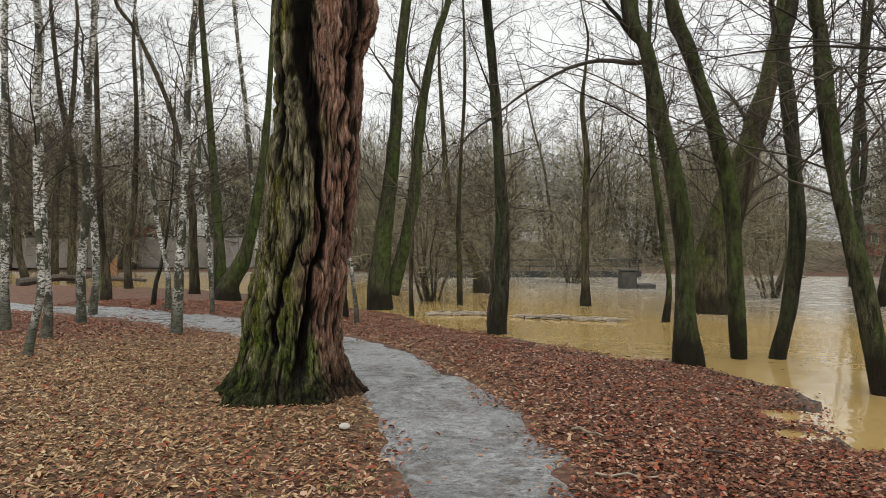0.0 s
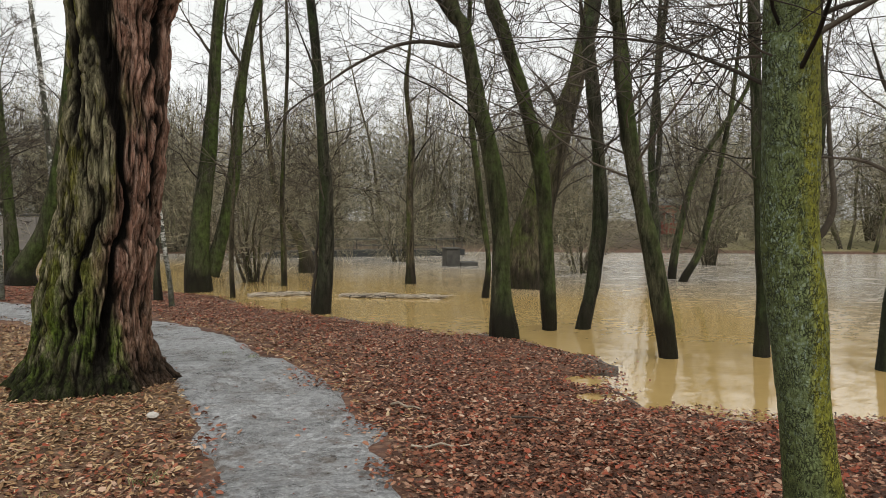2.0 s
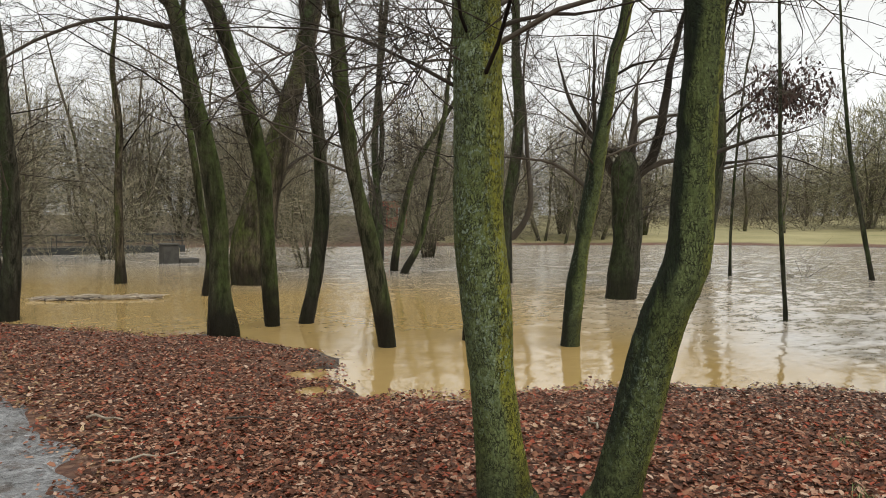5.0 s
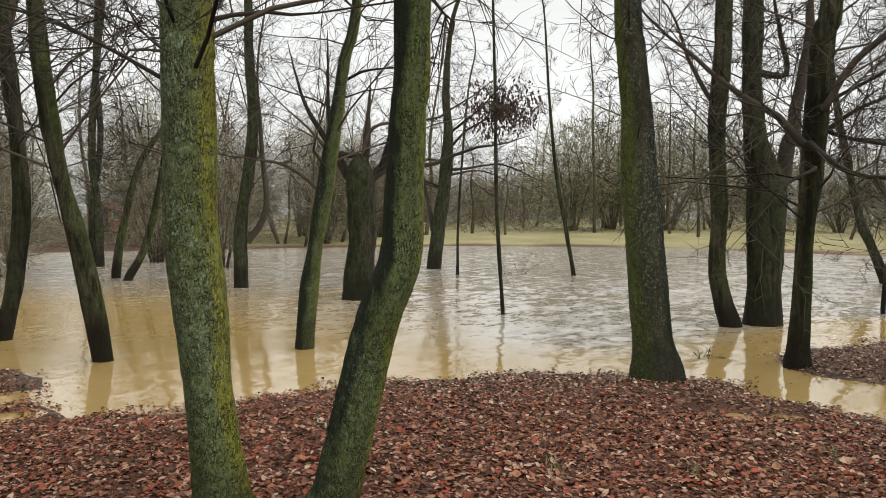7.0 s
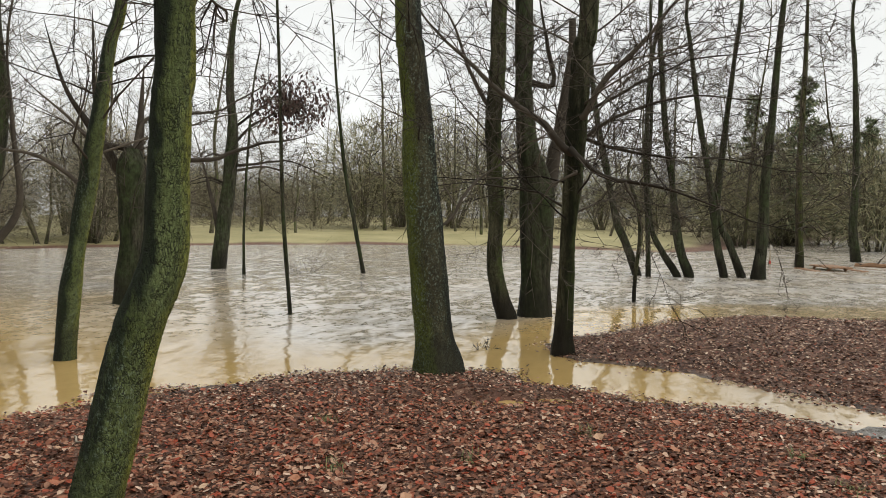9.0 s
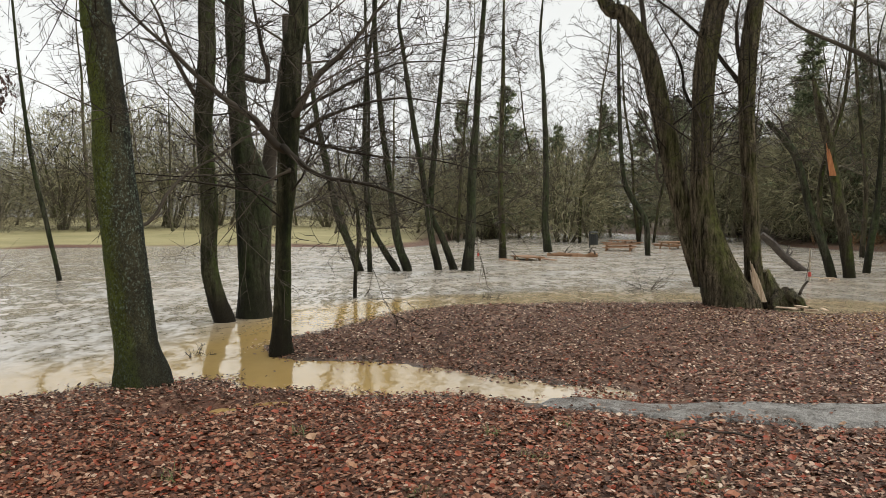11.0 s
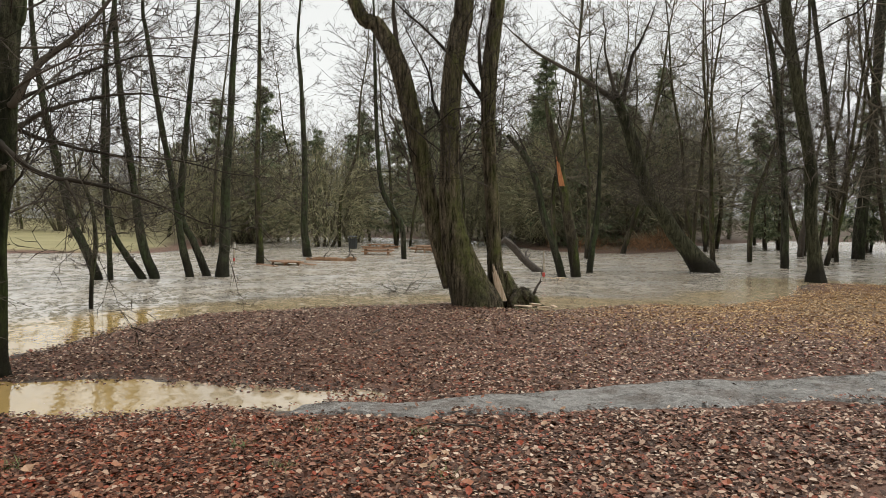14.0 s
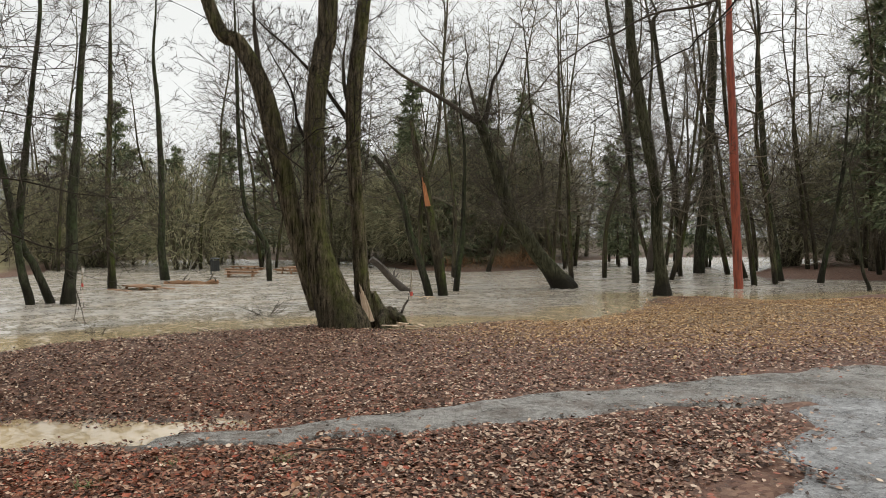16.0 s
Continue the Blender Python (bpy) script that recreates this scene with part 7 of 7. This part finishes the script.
def old_wall():
    w = thing("garden_wall", -19.5, 43.2, 0.2, "long stained plaster wall with a pale coping behind the wood", "wall")
    for i in range(9):
        part("panel", box(bmesh.new(), -12 + i * 3.0, 0, 0, 2.97, 0.25, 1.75 + 0.03 * (i % 3), 0, 0.02), M_WALL, w)
        part("coping", box(bmesh.new(), -12 + i * 3.0, 0, 1.82, 2.99, 0.34, 0.08, 0, 0.015), M_CONCRETE, w)


def hut(x, y, z, wide, high, wall, roof, label, turn=0.0):
    h = thing("hut", x, y, z, label, "hut", turn)
    part("wall", box(bmesh.new(), 0, 0, 0, wide, wide * 0.7, high, 0, 0.02), wall, h)
    bm = bmesh.new()
    k, d, e = wide * 0.56, wide * 0.42, high
    vs = [bm.verts.new(c) for c in ((-k, -d, e), (k, -d, e), (k, d, e), (-k, d, e), (-k, 0, e + wide * 0.22), (k, 0, e + wide * 0.22))]
    for f in ((0, 1, 5, 4), (2, 3, 4, 5), (0, 4, 3), (1, 2, 5), (0, 3, 2, 1)):
        bm.faces.new([vs[i] for i in f])
    part("roof", bm, roof, h)
    part("door", box(bmesh.new(), -wide * 0.2, -wide * 0.355, 0, wide * 0.18, 0.06, high * 0.8), M_DARKWOOD, h)
    for u in (0.08, 0.32):
        win = part("window", box(bmesh.new(), wide * u, -wide * 0.355, high * 0.4, wide * 0.16, 0.05, high * 0.35), M_WHITE, h)
        part("pane", box(bmesh.new(), wide * u, -wide * 0.355 - 0.03, high * 0.43, wide * 0.13, 0.02, high * 0.29, 0, 0), M_GLASS, win)


def raft(x, y, turn, long, label, seed):
    """Drifted sticks and bark caught on the flood."""
    r = thing("driftwood_raft", x, y, 0.0, label, "driftwood", turn)
    rg = random.Random(seed)
    for i in range(3):
        a = rg.uniform(-0.5, 0.2) * long
        part("log", rod(bmesh.new(), (a, rg.uniform(-0.25, 0.25), 0.02), (a + long * rg.uniform(0.35, 0.6), rg.uniform(-0.25, 0.25), 0.05), 0.035, 0.02, 8, 0.03, i + seed), M_GREYWOOD if i else M_DARKWOOD, r)
    bm = bmesh.new()
    for i in range(190):
        a, b, t = rg.uniform(-0.5, 0.5) * long, rg.gauss(0, 0.13), rg.gauss(0, 0.35)
        l = rg.uniform(0.1, 0.45)
        rod(bm, (a, b, rg.uniform(0.0, 0.05)), (a + l * math.cos(t), b + l * math.sin(t), rg.uniform(0.01, 0.07)), rg.uniform(0.008, 0.026), 0.008, 5)
    tagged(part("stick_litter", bm, M_GREYWOOD, r), kind="stuff")


def fallen_log(a, b, r0, r1, label, material, seed):
    mid = (Vector(a) + Vector(b)) / 2
    g = thing("fallen_log", mid.x, mid.y, 0, label, "log")
    off = Vector((mid.x, mid.y, 0))
    part("stem", rod(bmesh.new(), Vector(a) - off, Vector(b) - off, r0, r1, 10, r0 * 0.4, seed), material, g)
    rg = random.Random(seed)
    for i in range(4):
        t = rg.uniform(0.3, 0.95)
        p = Vector(a).lerp(Vector(b), t) - off
        part("snag", rod(bmesh.new(), p, p + Vector((rg.uniform(-0.4, 0.4), rg.uniform(-0.4, 0.4), rg.uniform(0.1, 0.5))), r1 * 0.4, 0.006, 6, 0.02, i), M_DARKWOOD, g)
    return g


def picnic_table():
    t = thing("picnic_table", 28.6, -4.75, -0.62, "orange wooden picnic table standing in flood water", "table", 16, "picnic tables in the flood")
    for i in range(5):
        part("board", box(bmesh.new(), 0, -0.32 + i * 0.16, 0.72, 1.5, 0.145, 0.045), M_WOOD, t)
    for side in (-0.78, 0.78):
        bench = part("bench", box(bmesh.new(), 0, side, 0.60, 1.5, 0.26, 0.045), M_WOOD, t)
    for end in (-0.55, 0.55):
        part("crossbar", box(bmesh.new(), end, 0, 0.52, 0.06, 1.75, 0.08), M_WOOD, t)
        for side in (-0.3, 0.3):
            part("leg", rod(bmesh.new(), (end + 0.06, side * 1.9, 0), (end + 0.06, side * 0.8, 0.72), 0.045, 0.045, 6), M_WOOD, t)
    return t


def litter_bin(x, y):
    b = thing("litter_bin", x, y, -0.25, "dark metal litter bin with a lid on a post", "bin")
    part("post", rod(bmesh.new(), (0, 0.2, 0), (0, 0.2, 1.0), 0.03, 0.03), M_IRON, b)
    part("body", rod(bmesh.new(), (0, 0, 0.4), (0, 0, 0.95), 0.20, 0.23, 14), M_IRON, b)
    part("lid", rod(bmesh.new(), (0, 0, 1.03), (0, 0, 1.10), 0.26, 0.12, 14), M_IRON, b)


def marker_post(x, y):
    p = thing("marker_post", x, y, -0.5, "thin wooden marker post with a small pale plate", "post")
    part("pole", rod(bmesh.new(), (0, 0, 0), (0, 0, 1.35), 0.025, 0.022), M_GREYWOOD, p)
    plate = part("plate", box(bmesh.new(), 0, -0.03, 1.12, 0.17, 0.025, 0.17, 150), M_STONE, p, "small pale plate")
    part("band", box(bmesh.new(), 0, 0, 0.62, 0.07, 0.07, 0.12), M_RED, p, "red band")
    part("brace", rod(bmesh.new(), (0.16, 0.1, 0), (0.03, 0, 1.0), 0.012, 0.01, 5), M_DARKWOOD, p)


def wet_bush(x, y, tall, label, seed):
    """Drowned twigs that rise out of the water."""
    b = thing("drowned_bush", x, y, -0.1, label, "bush")
    rg = np.random.default_rng(seed)
    buf, m = Buf(), 12
    az = rg.uniform(0, 6.283, m)
    d = unit(np.stack([np.cos(az), np.sin(az), rg.uniform(0.3, 1.3, m)], -1))
    grow(buf, rg, np.stack([rg.normal(0, 0.02, m), rg.normal(0, 0.02, m), 0 * az], -1), d, 1.2 * tall * rg.uniform(0.5, 1.1, m), np.full(m, 0.010), (4,), 2, 0.02, 0.004)
    ob = new("branch", buf.mesh("branch", M_TWIG))
    ob.parent = b


def torn_wood(x, y, z, wide, high, turn, label, material, lean=0.0, seed=1):
    """A splintered slab of wood."""
    t = thing("torn_wood", x, y, z, label, "broken wood", turn)
    bm = bmesh.new()
    rg = random.Random(seed)
    for i in range(7):
        u = (i / 6 - 0.5) * wide
        h = high * (0.55 + 0.45 * (1 - abs(i / 6 - 0.4) * 1.5)) * rg.uniform(0.85, 1.05)
        rod(bm, (u, 0, 0), (u * 0.7 + lean * h, rg.uniform(-0.01, 0.015), h), wide * 0.16, wide * 0.06, 6, wide * 0.01, i)
    part("splinter", bm, material, t)


def chips(x, y, z, label, seed):
    c = thing("wood_chip", x, y, z, label, "wood chips")
    rg = random.Random(seed)
    for i in range(9):
        bm = bmesh.new()
        box(bm, rg.gauss(0, 0.16), rg.gauss(0, 0.14), rg.uniform(0, 0.05), rg.uniform(0.08, 0.34), rg.uniform(0.03, 0.08), 0.02, rg.uniform(0, 180), 0.004)
        part("chip", bm, M_TORN, c)


def stone(x, y, z, size):
    bm = bmesh.new()
    bmesh.ops.create_icosphere(bm, subdivisions=2, radius=size)
    for v in bm.verts:
        v.co *= 0.75 + 0.5 * noise.noise(v.co * 9 + Vector((x, y, 0)))
        v.co.z *= 0.55
    me = bpy.data.meshes.new("stone")
    bm.to_mesh(me)
    bm.free()
    me.materials.append(M_STONE)
    ob = new("stone", me)
    ob.location = (x, y, z)
    tagged(ob, "small pale stone lying on wet leaves", "stone")


def tuft(x, y, seed):
    g = float(terrain(np.array([x]), np.array([y]))[0][0])
    t = thing("grass_tuft", x, y, g, "small tuft of green grass among fallen leaves", "grass", 0, "grass tufts")
    rg = np.random.default_rng(seed)
    buf, m = Buf(), 46
    az = rg.uniform(0, 6.283, m)
    d = unit(np.stack([np.cos(az), np.sin(az), rg.uniform(0.5, 2.0, m)], -1))
    p = np.stack([rg.normal(0, 0.05, m), rg.normal(0, 0.05, m), 0 * az], -1)
    L = rg.uniform(0.04, 0.11, m)[:, None]
    s = np.cross(d, np.array([0, 0, 1.0])) * 0.003
    mid, tip = p + d * L * 0.6, p + d * L + np.array([0, 0, -0.012])
    buf.add(np.stack([p - s, p + s, mid + s, mid - s], 1), np.arange(m)[:, None] * 4 + np.arange(4)[None])
    buf.add(np.stack([mid - s, mid + s, tip, tip], 1), np.arange(m)[:, None] * 4 + np.arange(4)[None])
    ob = tagged(new("blade", buf.mesh("blade", M_GRASS, False)), kind="stuff")
    ob.parent = t


n = Nodes("green_grass")
M_GRASS = n.done(n.ramp(n.geo("Random Per Island"), [(0.0, (0.060, 0.095, 0.020)), (1.0, (0.190, 0.210, 0.070))]), 0.6)


def stick(a, b, r, seed, label="thin fallen twig lying on the leaves"):
    za, zb = (float(terrain(np.array([p[0]]), np.array([p[1]]))[0][0]) + 0.03 for p in (a, b))
    s = thing("fallen_twig", a[0], a[1], 0, label, "twig")
    part("stem", rod(bmesh.new(), (0, 0, za), (b[0] - a[0], b[1] - a[1], zb), r, r * 0.5, 6, 0.02, seed), M_GREYWOOD if seed % 2 else M_DARKWOOD, s)


footbridge()
weir_block()
old_wall()
hut(-19.5, 47.5, 0.8, 2.6, 2.0, M_RED, M_ROOF, "small red hut with a grey roof behind the wall")
hut(26.0, 44.0, 0.8, 2.4, 1.9, M_RED, M_ROOF, "small red hut beyond the flood", -20)
hut(112.0, 42.0, 1.6, 5.0, 1.9, M_WHITE, M_ROOF, "low white building at the far edge of the meadow", -75)
hut(98.0, 62.0, 1.6, 5.0, 1.8, M_WHITE, M_ROOF, "low white building at the far edge of the meadow", -70)
hut(40.0, 47.0, 0.9, 4.0, 1.8, M_WHITE, M_ROOF, "pale building behind the trees", -40)
raft(0.5, 17.0, 2, 1.5, "floating raft of grey drift sticks beside a trunk", 3)
raft(2.8, 16.0, -24, 2.3, "floating raft of grey drift sticks on brown water", 4)
fallen_log((-15.3, 26.2, 0.25), (-13.6, 28.6, 0.45), 0.16, 0.10, "dark fallen log with broken snags on leaves", M_DARKWOOD, 5)
fallen_log((-12.9, 27.9, 0.35), (-10.9, 26.8, 0.3), 0.10, 0.06, "thin dark fallen log at the flood's edge", M_DARKWOOD, 6)
fallen_log((27.6, -29.2, -0.1), (24.6, -26.4, 2.1), 0.16, 0.12, "dark log leaning across a trunk in the flood", M_DARKWOOD, 7)
fallen_log((22.27, -12.32, -0.1), (22.56, -11.0, 1.1), 0.13, 0.11, "leaning dark log rising from the flood", M_DARKWOOD, 8)
fallen_log((31.3, -6.0, 0.02), (30.7, -7.0, 0.05), 0.10, 0.09, "wooden log floating beside the picnic tables", M_WOOD, 9)
fallen_log((30.6, -6.9, 0.02), (30.3, -7.9, 0.05), 0.12, 0.10, "wooden log floating beside the picnic tables", M_WOOD, 10)
table_model = picnic_table()
copy_thing(table_model, pose(35.3, -10.2, -0.45, 0, 0, 70))
copy_thing(table_model, pose(42.0, -12.2, -0.5, 0, 0, 30))
copy_thing(table_model, pose(36.8, -13.4, -0.4, 0, 0, 110))
litter_bin(38.7, -9.75)
marker_post(19.0, -10.6)
marker_post(29.3, -2.9)
wet_bush(20.4, 10.9, 1.1, "drowned leafless bush in the current", 1)
wet_bush(17.1, -5.8, 0.8, "few drowned twigs rising from the flood", 2)
wet_bush(15.6, -2.1, 0.4, "drift twigs caught at the leafy shore", 3)
wet_bush(9.65, 2.2, 0.25, "small drift twigs caught near the bank", 4)
wet_bush(34.1, 3.8, 0.6, "dark snag in the current", 5)
torn_wood(13.50, -6.72, 0.15, 0.15, 0.75, -104, "pale splintered wood at the willow's torn foot", M_TORN, -0.24, 2)
stub = thing("stump", 13.72, -7.05, 0.0, "torn mossy stump leaning on the old willow", "stump")
part("body", rod(bmesh.new(), (0, -0.12, -0.2), (0.05, 0.24, 0.66), 0.34, 0.16, 18, 0.05, 3), M_BARK["willow"], stub)
for i, (a, h) in enumerate(((0.4, 0.35), (1.5, 0.28), (2.6, 0.4), (4.0, 0.3), (5.2, 0.25))):
    part("root", rod(bmesh.new(), (0.15 * math.cos(a), -0.1 + 0.15 * math.sin(a), 0.3), (0.6 * math.cos(a), -0.1 + 0.55 * math.sin(a), 0.0), 0.11, 0.05, 8, 0.04, i), M_BARK["willow"], stub)
part("snag", rod(bmesh.new(), (-0.1, -0.35, 0.1), (-0.16, -0.55, 0.52), 0.035, 0.02, 7, 0.05, 9), M_DARKWOOD, stub)
torn_wood(19.91, -11.68, 2.75, 0.13, 0.95, -120, "pale orange torn wood on a snapped trunk", M_ORANGE, -0.18, 3)
torn_wood(-12.75, 28.0, 0.2, 0.35, 1.1, 0, "orange torn stump at the flood's edge", M_WOOD, 0.25, 4)
chips(12.6, -7.1, 0.10, "pale splinters of wood on the leafy shore", 5)
chips(19.3, -11.2, 0.0, "broken bark piece at the foot of a trunk", 6)
stone(-0.6, 5.55, 0.26, 0.055)
for i, (x, y) in enumerate(((6.15, -1.7), (5.85, -1.1), (5.25, -1.3), (4.6, -0.6), (4.9, 0.9), (5.4, 2.2), (4.2, 2.9), (4.4, 1.6), (5.7, -2.4), (4.7, -2.2), (-0.4, 4.1), (-0.9, 3.9), (5.9, 0.3), (4.1, -1.4), (-0.2, 8.2), (0.05, 7.9))):
    tuft(x, y, 400 + i)
stick((1.26, 5.7), (1.46, 5.45), 0.012, 1)
stick((2.15, 5.2), (2.48, 5.08), 0.010, 2)
stick((1.2, 4.5), (1.6, 4.45), 0.012, 3)
stick((5.6, -2.9), (5.9, -2.5), 0.010, 4)
stick((4.3, 3.4), (4.5, 3.7), 0.010, 5)
stick((10.1, -3.2), (10.5, -3.5), 0.012, 6)
stick((8.8, 2.5), (9.2, 2.3), 0.014, 7, "dark drift twig at the water's edge")

# ---- single leaves on the near bank ----
rg = np.random.default_rng(77)
shapes = []
for i in range(4):
    bm = bmesh.new()
    w, l, c = 0.30 + 0.08 * i, 1.0, 0.10 + 0.05 * i
    pts = [(-0.5 * l, 0, 0), (-0.2 * l, -w * 0.8, c), (0.15 * l, -w, c * 0.8), (0.5 * l, 0, c * 1.3), (0.15 * l, w, c), (-0.2 * l, w * 0.8, c * 0.7), (0.0, 0, -0.02)]
    vs = [bm.verts.new(p) for p in pts]
    for a, b in ((0, 1), (1, 2), (2, 3), (3, 4), (4, 5), (5, 0)):
        bm.faces.new((vs[a], vs[b], vs[6]))
    me = bpy.data.meshes.new("leaf")
    bm.to_mesh(me)
    bm.free()
    me.materials.append(M_SINGLE)
    shapes.append(me)
made = 0
while made < 300:
    x, y = float(rg.uniform(3.2, 6.8)), float(rg.uniform(-4.2, 4.2))
    if inside_distance(NEAR_LAND, np.array([x]), np.array([y]))[0] < 0.3 or path_gap(np.array([x]), np.array([y]))[0] < 1.1:
        continue
    ob = new("leaf", shapes[made % 4])
    z = float(terrain(np.array([x]), np.array([y]))[0][0])
    k = float(rg.uniform(0.045, 0.078))
    ob.matrix_basis = pose(x, y, z + 0.03, float(rg.normal(0, 12)), float(rg.normal(0, 12)), float(rg.uniform(0, 360))) @ Matrix.Diagonal((k, k, k, 1))
    ob.parent = ground
    made += 1
